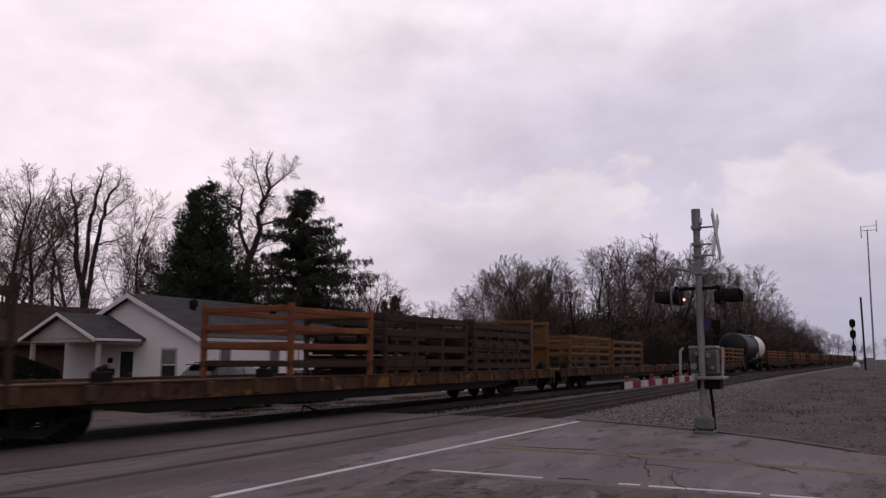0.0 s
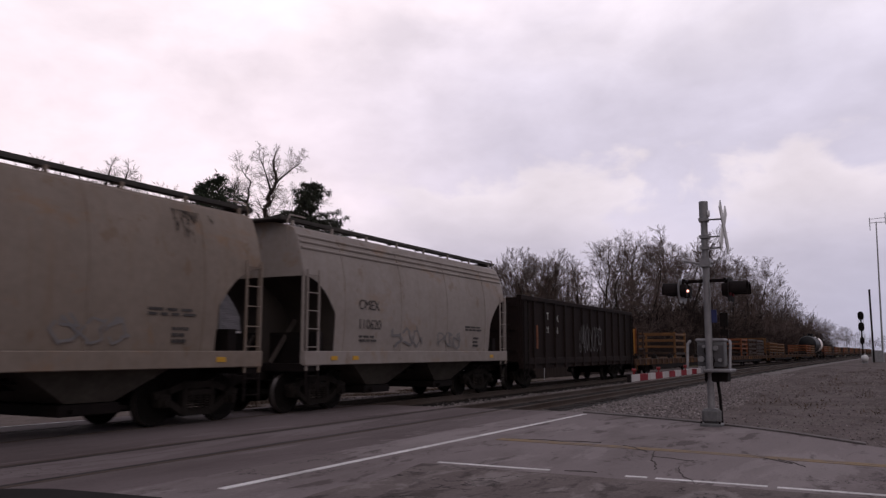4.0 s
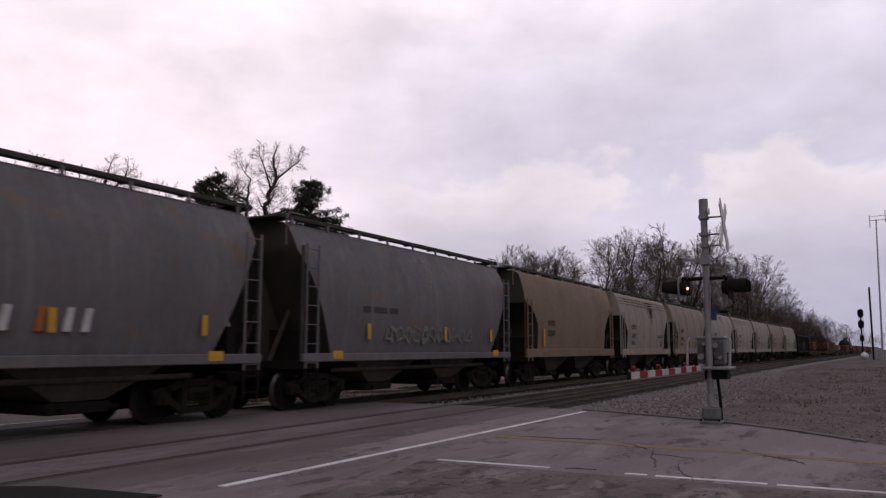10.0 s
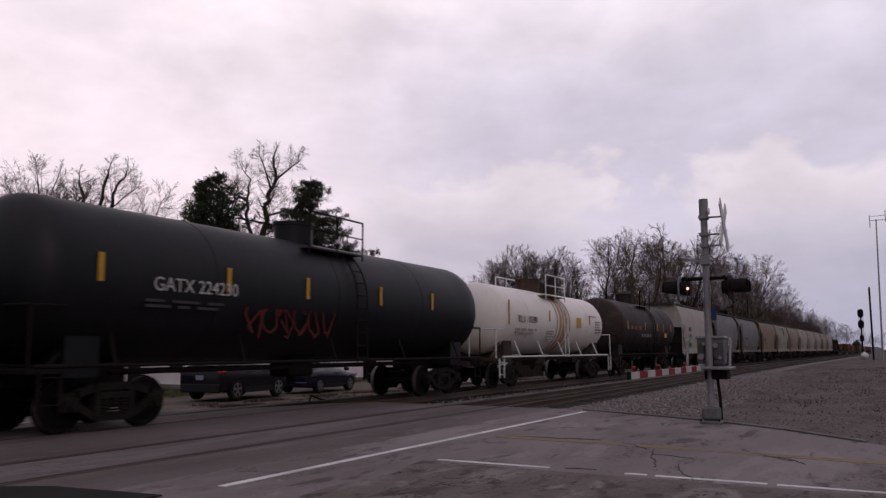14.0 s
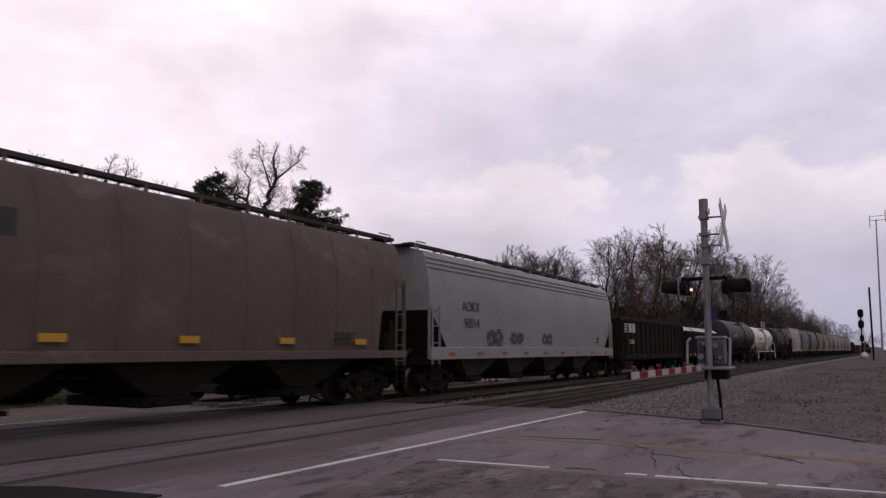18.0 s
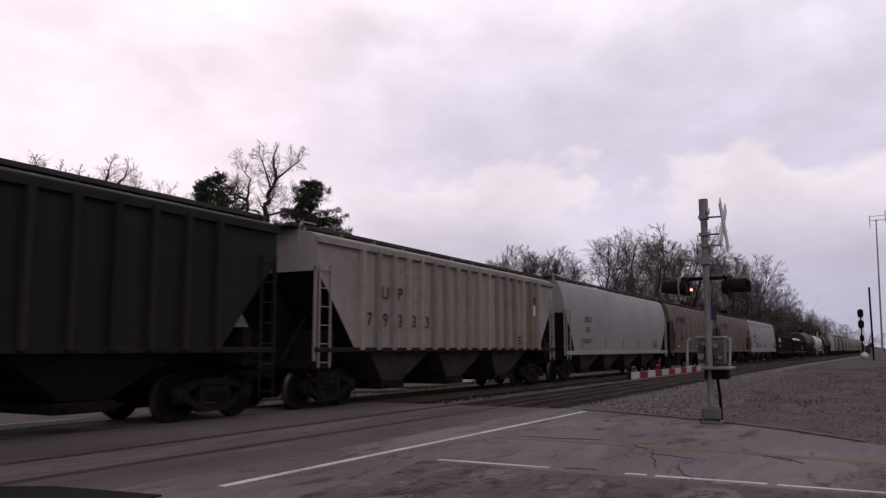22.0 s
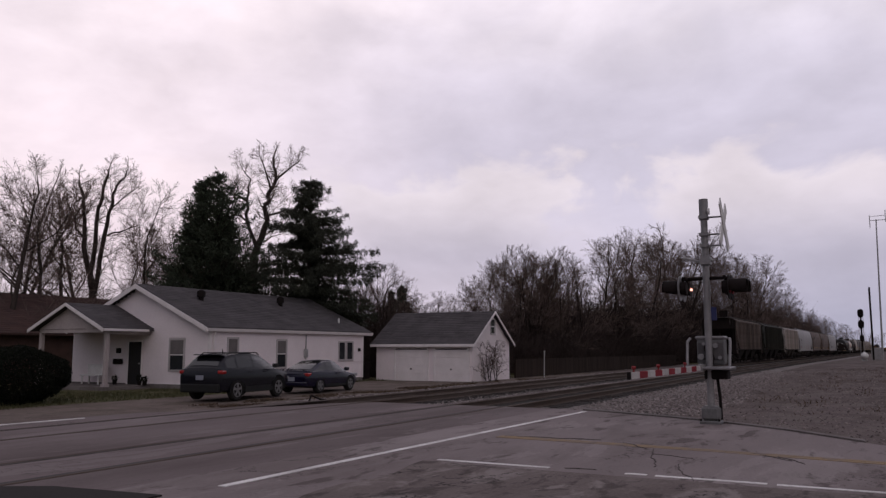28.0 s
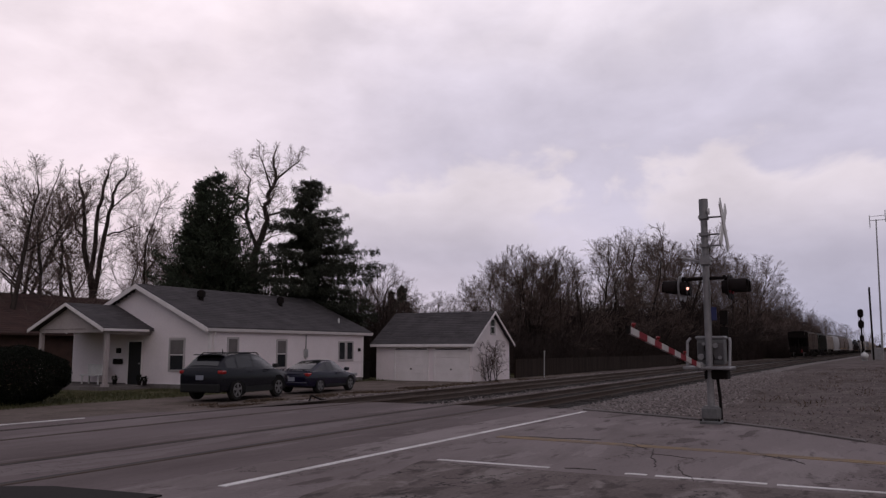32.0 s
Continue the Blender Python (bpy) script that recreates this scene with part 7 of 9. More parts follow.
# ---- small things round the houses ----
def build_yard():
    b = thing("round_bush", "dense dark clipped evergreen bush beside the driveway", "bush", Matrix.Translation((16.9, 25.6, GZ)))
    bm = bmesh.new()
    for k in range(7):
        a = k * 0.9
        tube(bm, [(0.1 * math.cos(a), 0.1 * math.sin(a), 0), (0.7 * math.cos(a), 0.7 * math.sin(a), 1.1)], 0.05, 6, 0.02)
    part("branching_stem", bm, TIE, b)
    part("foliage", leaf_ball(1.85, 0.98, 26000, (0, 0, 0.95), 0.05, 3, ry=1.6, hollow=0.80), LEAF_DARK, b)
    # wheelie bin and a grill between house and garage
    w = thing("wheelie_bin", "dark wheeled rubbish bin beside the house", "bin", Matrix.Translation((40.35, 27.3, GZ)))
    bm = bmesh.new()
    loft(bm, [[(-0.25, -0.28, 0.06), (0.25, -0.28, 0.06), (0.25, 0.28, 0.06), (-0.25, 0.28, 0.06)], [(-0.31, -0.36, 1.0), (0.31, -0.36, 1.0), (0.31, 0.36, 1.0), (-0.31, 0.36, 1.0)]])
    part("bin_body", bm, BLACK, w)
    part("bin_lid", _box(-0.34, 0.34, -0.40, 0.40, 1.0, 1.08), BLACK, w)
    for y in (-0.26, 0.26):
        bm = bmesh.new()
        tube(bm, [(-0.3, y - 0.03, 0.1), (-0.3, y + 0.03, 0.1)], 0.1, 12)
        part("bin_wheel", bm, BLACK, w)
    # board fence along the yard
    f = thing("board_fence", "weathered grey-brown board fence along the railway", "fence")
    fm = mat("weathered_fence_wood", (0.038, 0.026, 0.022), (0.024, 0.018, 0.016), rough=0.95, stretch=(6, 6, 0.6), rnd=0.25)
    bm = bmesh.new()
    box(bm, -0.07, 0.07, -0.012, 0.012, 0, 1.18)
    bd = mesh(bm, "board", fm)
    bm = bmesh.new()
    box(bm, -0.05, 0.05, -0.05, 0.05, -0.2, 1.12)
    po = mesh(bm, "post", fm)
    x = 47.5
    n = 0
    while x < 92:
        y = 20.3 + bend(x) + 0.02 * math.sin(x)
        part("board", bd, fm, f, at=pose(x, y, ground_z(x, y) + 0.02 + random.uniform(-0.03, 0.03), 0, random.uniform(-1.2, 1.2), 0))
        if n % 16 == 0:
            part("post", po, fm, f, at=(x, y + 0.09, ground_z(x, y)))
        n += 1
        x += 0.152
    for z in (0.3, 0.85):
        bm = bmesh.new()
        for a in np.arange(47.5, 92, 2.43):
            y = 20.3 + bend(a + 1.2) + 0.035
            box(bm, a, a + 2.41, y, y + 0.04, GZ + z, GZ + z + 0.08)
        part("rail", bm, fm, f)
    p = thing("iron_post", "thin pale metal post beside the fence", "post", Matrix.Translation((47.0, 18.2, GZ)))
    bm = bmesh.new()
    tube(bm, [(0, 0, 0), (0.1, 0, 1.7)], 0.035, 8)
    part("pipe", bm, GALV, p)
    part("cap", _box(0.05, 0.15, -0.05, 0.05, 1.69, 1.74), GALV, p)
    # switch hose end that sticks up by the rail
    hs = thing("loose_cable", "black cable loop beside the rail", "cable")
    bm = bmesh.new()
    tube(bm, [(18.75, 14.6, -0.15), (18.9, 14.6, 0.10), (19.2, 14.5, -0.02), (19.7, 14.45, -0.12)], 0.03, 8)
    part("loop", bm, BLACK, hs, smooth=True)


build_yard()


# ---- parked cars ----
TYRE = mat("tyre_rubber", (0.018, 0.017, 0.017), (0.03, 0.028, 0.027), rough=0.9)
RIM = mat("silver_rim", (0.28, 0.27, 0.28), (0.20, 0.19, 0.2), rough=0.4, metal=0.5)
CARGLASS = mat("car_glass", (0.008, 0.008, 0.010), (0.006, 0.006, 0.008), rough=0.10, bump=0.0, spec=0.9)
TAIL = mat("red_tail_lamp", (0.36, 0.02, 0.02), (0.26, 0.014, 0.014), rough=0.2)
PLATE = mat("pale_plate", (0.26, 0.27, 0.32), (0.2, 0.21, 0.26), rough=0.5)
TRIMB = mat("black_car_trim", (0.015, 0.015, 0.016), (0.025, 0.025, 0.025), rough=0.6)


def vehicle(name, label, m, paint, L, W, H, wb, belt, secs, roof, wheel_r, suv):
    """A parked car. secs: the hull's sections (x, half width, low, high); roof: the cabin's stations (x, height at its top, half width at its top)."""
    c = thing(name, label, "car", m, group="parked cars")
    bm = bmesh.new()
    rings = []
    for x, w, lo, hi in secs:
        mid = lo + (hi - lo) * 0.55
        prof = [(-w * 0.86, lo), (-w * 0.97, lo + 0.06), (-w, mid), (-w * 0.985, mid + (hi - mid) * 0.5), (-w * 0.93, hi - 0.03), (-w * 0.78, hi), (-w * 0.3, hi + 0.025), (0, hi + 0.03)]
        rings.append([(x, y, z) for y, z in prof] + [(x, -y, z) for y, z in reversed(prof[:-1])])
    loft(bm, rings)
    part("body", bm, paint, c, smooth=True)
    # cabin: a painted shell with glass let in
    b0, wb2 = belt - 0.05, W / 2 * 0.90

    def station(x):
        z = float(np.interp(x, [r[0] for r in roof], [r[1] for r in roof]))
        return z, float(np.interp(x, [r[0] for r in roof], [r[2] for r in roof]))

    def flank(x, h):
        z, w = station(x)
        return float(np.interp(h, (b0, b0 + (z - b0) * 0.7, z - 0.03), (wb2, w + (wb2 - w) * 0.25, w * 0.98)))

    bm = bmesh.new()
    rings = []
    for x, z, w in roof:
        rings.append([(x, -wb2, b0), (x, -w - (wb2 - w) * 0.25, b0 + (z - b0) * 0.7), (x, -w * 0.98, z - 0.03), (x, -w * 0.8, z), (x, 0, z + 0.02), (x, w * 0.8, z), (x, w * 0.98, z - 0.03), (x, w + (wb2 - w) * 0.25, b0 + (z - b0) * 0.7), (x, wb2, b0)])
    loft(bm, rings)
    part("cabin", bm, paint, c, smooth=True)
    for x0, x1 in (((-1.85, -1.28), (-1.2, -0.28), (-0.2, 0.98)) if suv else ((-1.15, -0.62), (-0.55, 0.90))):
        for s in (-1, 1):
            bm = bmesh.new()
            cols = []
            for x in np.linspace(x0, x1, 9):
                zt = station(x)[0] - 0.10
                zl = belt + 0.03
                cols.append([bm.verts.new((x, s * (flank(x, h) + 0.008), h)) for h in np.linspace(zl, max(zl + 0.01, zt), 4)])
            for a, b in zip(cols, cols[1:]):
                for k in range(3):
                    bm.faces.new((a[k], b[k], b[k + 1], a[k + 1]))
            part("side_window", bm, CARGLASS, c, "car side window")
    for seq, nm in ((roof[:4] if suv else roof[:3], "rear_window"), (roof[-3:] if suv else roof[-2:], "windscreen")):
        bm = bmesh.new()
        rows = []
        for k, f in enumerate(np.linspace(0.10, 0.80 if suv and nm == "rear_window" else 0.93, 7)):
            u = f * (len(seq) - 1)
            q = min(len(seq) - 2, int(u))
            x, z, w = (seq[q][m] + (seq[q + 1][m] - seq[q][m]) * (u - q) for m in range(3))
            o = -0.012 if nm == "rear_window" else 0.012
            rows.append([bm.verts.new((x + o, y, z + 0.012 + (0.02 if y == 0 else 0.0))) for y in (-w * 0.84, 0, w * 0.84)])
        for a, b in zip(rows, rows[1:]):
            for k in range(2):
                bm.faces.new((a[k], a[k + 1], b[k + 1], b[k]))
        part(nm, bm, CARGLASS, c, "dark car glass", smooth=True)
    for sx in (-1, 1):
        for sy in (-1, 1):
            wh = new("wheel")
            wh.parent = c
            wh.matrix_basis = pose(sx * wb / 2, sy * (W / 2 - 0.11), wheel_r, 0, 0, 0 if sy < 0 else 180)
            bm = bmesh.new()
            n = 26
            prof = [(0.10, wheel_r * 0.62), (0.11, wheel_r * 0.92), (0.07, wheel_r), (-0.07, wheel_r), (-0.11, wheel_r * 0.92), (-0.10, wheel_r * 0.62)]
            loft(bm, [[(r * math.cos(2 * math.pi * k / n), y, r * math.sin(2 * math.pi * k / n)) for k in range(n)] for y, r in prof], caps=True)
            part("tyre", bm, TYRE, wh, smooth=True)
            bm = bmesh.new()
            for k in range(5):
                b = bmesh.new()
                prism(b, [(-0.03, 0.04), (0.03, 0.04), (0.04, wheel_r * 0.62), (-0.04, wheel_r * 0.62)], "y", -0.125, -0.10)
                bmesh.ops.transform(b, matrix=Matrix.Rotation(k * 2 * math.pi / 5, 4, "Y"), verts=b.verts)
                join(bm, b)
            tube(bm, [(0, -0.13, 0), (0, -0.10, 0)], 0.06, 12)
            loft(bm, [[(r * math.cos(2 * math.pi * k / n), y, r * math.sin(2 * math.pi * k / n)) for k in range(n)] for y, r in ((-0.118, wheel_r * 0.60), (-0.118, wheel_r * 0.67), (-0.10, wheel_r * 0.67))], caps=False)
            part("rim", bm, RIM, wh)
            # dark wheel arch
            bm = bmesh.new()
            R = wheel_r + (0.10 if suv else 0.05)
            loft(bm, [[(sx * wb / 2 + q * math.cos(a), sy * (W / 2 - 0.005), wheel_r + q * math.sin(a)) for a in np.linspace(-0.2, math.pi + 0.2, 16)] for q in (wheel_r * 0.9, R)], closed=False, caps=False)
            bmesh.ops.solidify(bm, geom=list(bm.faces), thickness=0.02)
            part("wheel_arch", bm, TRIMB, c)
    xr = -L / 2
    hi = secs[1][3]
    for s in (-1, 1):
        bm = bmesh.new()
        rbox(bm, xr + 0.02, xr + (0.30 if suv else 0.30), s * (W / 2 - (0.12 if suv else 0.23)) - (0.11 if suv else 0.18), s * (W / 2 - (0.12 if suv else 0.23)) + (0.105 if suv else 0.185), belt - (0.17 if suv else 0.19), belt - 0.05, 0.03)
        part("tail_lamp", bm, TAIL, c, "red tail lamp")
        bm = bmesh.new()
        rbox(bm, L / 2 - 0.42, L / 2 - 0.06, s * (W / 2 - 0.26) - 0.16, s * (W / 2 - 0.26) + 0.18, 0.62, 0.76, 0.03)
        part("headlamp", bm, GALV, c)
        bm = bmesh.new()
        rbox(bm, roof[-1][0] - 0.55, roof[-1][0] - 0.33, s * (W / 2 + 0.02), s * (W / 2 + 0.20), belt, belt + 0.15, 0.03)
        part("mirror", bm, TRIMB if suv else paint, c)
        bm = bmesh.new()
        box(bm, -wb / 2 + wheel_r + 0.1, wb / 2 - wheel_r - 0.1, s * (W / 2 - 0.06), s * (W / 2 + 0.006), 0.26, 0.48 if suv else 0.36)
        part("side_skirt", bm, TRIMB, c)
        for x in ((-0.55, 0.45) if suv else (0.1,)):
            bm = bmesh.new()
            rbox(bm, x - 0.1, x + 0.1, s * (W / 2 - 0.005), s * (W / 2 + 0.022), belt - 0.14, belt - 0.10, 0.008)
            part("door_handle", bm, paint, c)
    bm = bmesh.new()
    rbox(bm, xr - 0.03, xr + 0.20, -W / 2 + 0.10, W / 2 - 0.10, 0.30, 0.62 if suv else 0.50, 0.05)
    part("rear_bumper", bm, TRIMB if suv else paint, c)
    bm = bmesh.new()
    rbox(bm, xr - 0.012, xr + 0.012, -0.16, 0.16, belt - 0.38, belt - 0.22, 0.005)
    part("plate", bm, PLATE, c, "pale blank plate")
    if suv:
        for s in (-1, 1):
            bm = bmesh.new()
            tube(bm, [(-1.5, s * 0.56, H - 0.06), (-1.4, s * 0.56, H + 0.0), (0.3, s * 0.56, H + 0.0), (0.45, s * 0.56, H - 0.08)], 0.022, 8)
            part("roof_rail", bm, TRIMB, c)
        bm = bmesh.new()
        rbox(bm, xr + 0.34, xr + 0.66, -0.58, 0.58, H - 0.085, H - 0.045, 0.015)
        part("spoiler", bm, paint, c)
        bm = bmesh.new()
        tube(bm, [(-1.0, 0, H), (-1.06, 0, H + 0.13)], 0.03, 6, 0.01)
        part("aerial", bm, TRIMB, c)
    else:
        bm = bmesh.new()
        rbox(bm, xr + 0.05, xr + 0.28, -0.62, 0.62, secs[1][3] + 0.08, secs[1][3] + 0.11, 0.012)
        for y in (-0.5, 0.5):
            box(bm, xr + 0.12, xr + 0.2, y - 0.02, y + 0.02, secs[1][3] - 0.03, secs[1][3] + 0.09)
        part("spoiler", bm, paint, c)
    return c


SUVPAINT = mat("charcoal_car_paint", (0.010, 0.0098, 0.015), (0.008, 0.0078, 0.012), rough=0.22, bump=0.01, scale=0.7, spec=0.32)
NAVY = mat("navy_car_paint", (0.010, 0.008, 0.024), (0.008, 0.0065, 0.019), rough=0.2, bump=0.01, scale=0.7, spec=0.5)
vehicle("suv", "charcoal grey sport utility vehicle parked beside the house", pose(22.88, 21.12, -0.365, 0, 0, 8), SUVPAINT, 4.6, 1.85, 1.68, 2.69, 1.12,
        [(-2.30, 0.74, 0.50, 1.00), (-2.22, 0.89, 0.34, 1.12), (-1.7, 0.925, 0.30, 1.14), (-0.6, 0.93, 0.28, 1.12), (0.7, 0.93, 0.28, 1.10), (1.2, 0.92, 0.28, 1.08), (1.75, 0.90, 0.30, 1.02), (2.15, 0.83, 0.34, 0.92), (2.30, 0.70, 0.42, 0.78)],
        [(-2.17, 1.14, 0.75), (-1.92, 1.40, 0.67), (-1.72, 1.56, 0.63), (-1.35, 1.64, 0.62), (-0.75, 1.675, 0.63), (-0.15, 1.67, 0.63), (0.40, 1.60, 0.62), (0.85, 1.38, 0.67), (1.35, 1.10, 0.76)], 0.37, True)
vehicle("coupe", "dark navy coupe parked beside the house", pose(28.35, 21.5, -0.385, 0, 0, 6), NAVY, 4.38, 1.73, 1.36, 2.57, 0.90,
        [(-2.19, 0.66, 0.40, 0.80), (-2.10, 0.82, 0.28, 0.91), (-1.6, 0.865, 0.22, 0.93), (-0.6, 0.865, 0.20, 0.91), (0.6, 0.865, 0.20, 0.88), (1.2, 0.86, 0.22, 0.84), (1.75, 0.82, 0.25, 0.74), (2.1, 0.72, 0.28, 0.62), (2.19, 0.58, 0.34, 0.52)],
        [(-1.75, 0.92, 0.70), (-1.05, 1.20, 0.60), (-0.55, 1.33, 0.57), (-0.05, 1.36, 0.57), (0.30, 1.32, 0.57), (1.15, 0.88, 0.68)], 0.32, False)


# ---- railway signal and poles in the distance ----
def build_far_signals():
    gx = 118.0
    s = thing("railway_signal", "dark railway colour-light signal mast beside the track", "signal", Matrix.Translation((gx, 1.25, ground_z(gx, 1.25))))
    bm = bmesh.new()
    tube(bm, [(0, 0, 0), (0, 0, 6.6)], 0.10, 10)
    part("mast", bm, BLACK, s)
    for z, big in ((6.1, 1), (4.65, 1), (2.85, 0.7)):
        bm = bmesh.new()
        prism(bm, [(0.36 * big * math.cos(a), z + 0.20 * math.copysign(1, math.sin(a)) + 0.36 * big * math.sin(a)) for a in np.linspace(0.01, 6.27, 22)], "x", -0.32, -0.26)
        hd = part("signal_head", bm, BLACK, s, "black oval signal head")
        for dz in (-0.24, 0.0, 0.24):
            bm = bmesh.new()
            tube(bm, [(-0.34, 0, z + dz), (-0.62, 0, z + dz - 0.05)], 0.10, 12)
            part("hood", bm, BLACK, hd)
    bm = bmesh.new()
    for y in (-0.25, 0.25):
        tube(bm, [(0.35, y, 0.2), (0.15, y, 6.4)], 0.03, 6)
    for z in np.arange(0.4, 6.3, 0.4):
        tube(bm, [(0.3, -0.25, z), (0.3, 0.25, z)], 0.02, 6)
    part("ladder", bm, GALV, s)
    bm = bmesh.new()
    rbox(bm, -0.5, 0.5, -0.7, 0.7, 0.1, 1.7, 0.05)
    c = solid("equipment_cabinet", bm, GALV, "grey trackside equipment cabinet", "cabinet", at=Matrix.Translation((gx + 3, -0.4, ground_z(gx + 3, -0.4) - 0.1)))
    t = thing("propane_tank", "small white gas tank on legs beside the signal", "tank", Matrix.Translation((gx - 9, 1.0, ground_z(gx - 9, 1.0))))
    bm = bmesh.new()
    loft(bm, [[(x, 0.42 * q * math.cos(a), 0.62 + 0.42 * q * math.sin(a)) for a in np.linspace(0, 2 * math.pi, 17)[:-1]] for x, q in ((-0.95, 0.1), (-0.85, 0.6), (-0.65, 0.95), (-0.4, 1), (0.4, 1), (0.65, 0.95), (0.85, 0.6), (0.95, 0.1))])
    part("vessel", bm, WHITE, t, smooth=True)
    for x in (-0.5, 0.5):
        part("leg", _box(x - 0.06, x + 0.06, -0.3, 0.3, 0, 0.3), GALV, t)
    part("valve_dome", _box(-0.1, 0.1, -0.1, 0.1, 1.02, 1.15), GALV, t)
    # radio mast with an antenna
    a = thing("radio_mast", "tall thin grey radio mast with a crossed antenna", "antenna mast", Matrix.Translation((gx, -1.0, ground_z(gx, -1.0))))
    bm = bmesh.new()
    tube(bm, [(0, 0.0, 0), (0, -0.15, 10.0), (0, -0.30, 18.4)], 0.13, 10, 0.07)
    part("pole", bm, GALV, a)
    bm = bmesh.new()
    for dy in (-1.1, 0.75):
        tube(bm, [(0, -0.3 + dy, 17.3 if dy > 0 else 18.0), (0, -0.3 + dy, 19.0 if dy > 0 else 19.6)], 0.05, 6)
    tube(bm, [(0, -1.4, 18.3), (0, 0.45, 18.3)], 0.04, 6)
    tube(bm, [(0, -1.4, 18.9), (0, 0.45, 18.8)], 0.03, 6)
    part("antenna", bm, GALV, a)
    p = thing("pole", "shorter grey steel pole beside the radio mast", "pole", Matrix.Translation((gx, 0.05, ground_z(gx, 0.05))))
    bm = bmesh.new()
    tube(bm, [(0, 0, 0), (0, 0, 9.4)], 0.12, 10)
    part("shaft", bm, BLACK, p)
    part("cap", _box(-0.13, 0.13, -0.13, 0.13, 9.38, 9.48), BLACK, p)
    sg = thing("railway_signal", "dark railway signal seen over the cars beyond the track", "signal", Matrix.Translation((112, 17.5, GZ)))
    bm = bmesh.new()
    tube(bm, [(0, 0, 0), (0, 0, 6.2)], 0.12, 8)
    part("mast", bm, BLACK, sg)
    part("signal_head", _box(-0.25, 0.1, -0.5, 0.5, 5.2, 7.0), BLACK, sg)
    part("signal_head", _box(-0.25, 0.1, -0.5, 0.5, 3.2, 4.8), BLACK, sg)


build_far_signals()


# ---- trees ----
BARK = mat("dark_bark", (0.055, 0.042, 0.038), (0.03, 0.024, 0.022), rough=0.95, stretch=(3, 3, 0.6), scale=2, fine=14, bump=0.5)
BRUSH = mat("brush_stems", (0.05, 0.036, 0.033), (0.03, 0.022, 0.021), rough=0.95, island=0.3)
TWIG = mat("bare_twigs", (0.14, 0.101, 0.091), (0.085, 0.063, 0.057), rough=0.95, island=0.25)
PINE = mat("pine_needles", (0.036, 0.045, 0.033), (0.060, 0.072, 0.048), rough=0.9, island=0.35, scale=1)
SPRUCE = mat("spruce_needles", (0.032, 0.036, 0.029), (0.052, 0.055, 0.040), rough=0.9, island=0.35, scale=1)


def tubes_mesh(name, segs, material):
    """Tapered round pieces, each from one point to another, as one mesh."""
    V, F, n0 = [], [], 0
    for n in sorted({s[4] for s in segs}):
        g = [s for s in segs if s[4] == n]
        p, q = np.array([s[0] for s in g]), np.array([s[1] for s in g])
        r = np.array([[s[2], s[3]] for s in g])
        d = q - p
        d /= np.linalg.norm(d, axis=1)[:, None] + 1e-9
        a = np.cross(d, np.array((0.31, 0.17, 0.93)))
        a /= np.linalg.norm(a, axis=1)[:, None] + 1e-9
        b = np.cross(d, a)
        t = 2 * math.pi * np.arange(n) / n
        ring = a[:, None, :] * np.cos(t)[None, :, None] + b[:, None, :] * np.sin(t)[None, :, None]
        v = np.concatenate([p[:, None, :] + ring * r[:, 0, None, None], q[:, None, :] + ring * r[:, 1, None, None]], 1)
        k = np.arange(n)
        f = np.stack([k, (k + 1) % n, n + (k + 1) % n, n + k], 1)
        F.append((f[None] + (n0 + 2 * n * np.arange(len(g)))[:, None, None]).reshape(-1, 4))
        V.append(v.reshape(-1, 3))
        n0 += 2 * n * len(g)
    me = bpy.data.meshes.new(name)
    me.from_pydata(np.concatenate(V).tolist(), [], np.concatenate(F).tolist())
    me.materials.append(material)
    return me


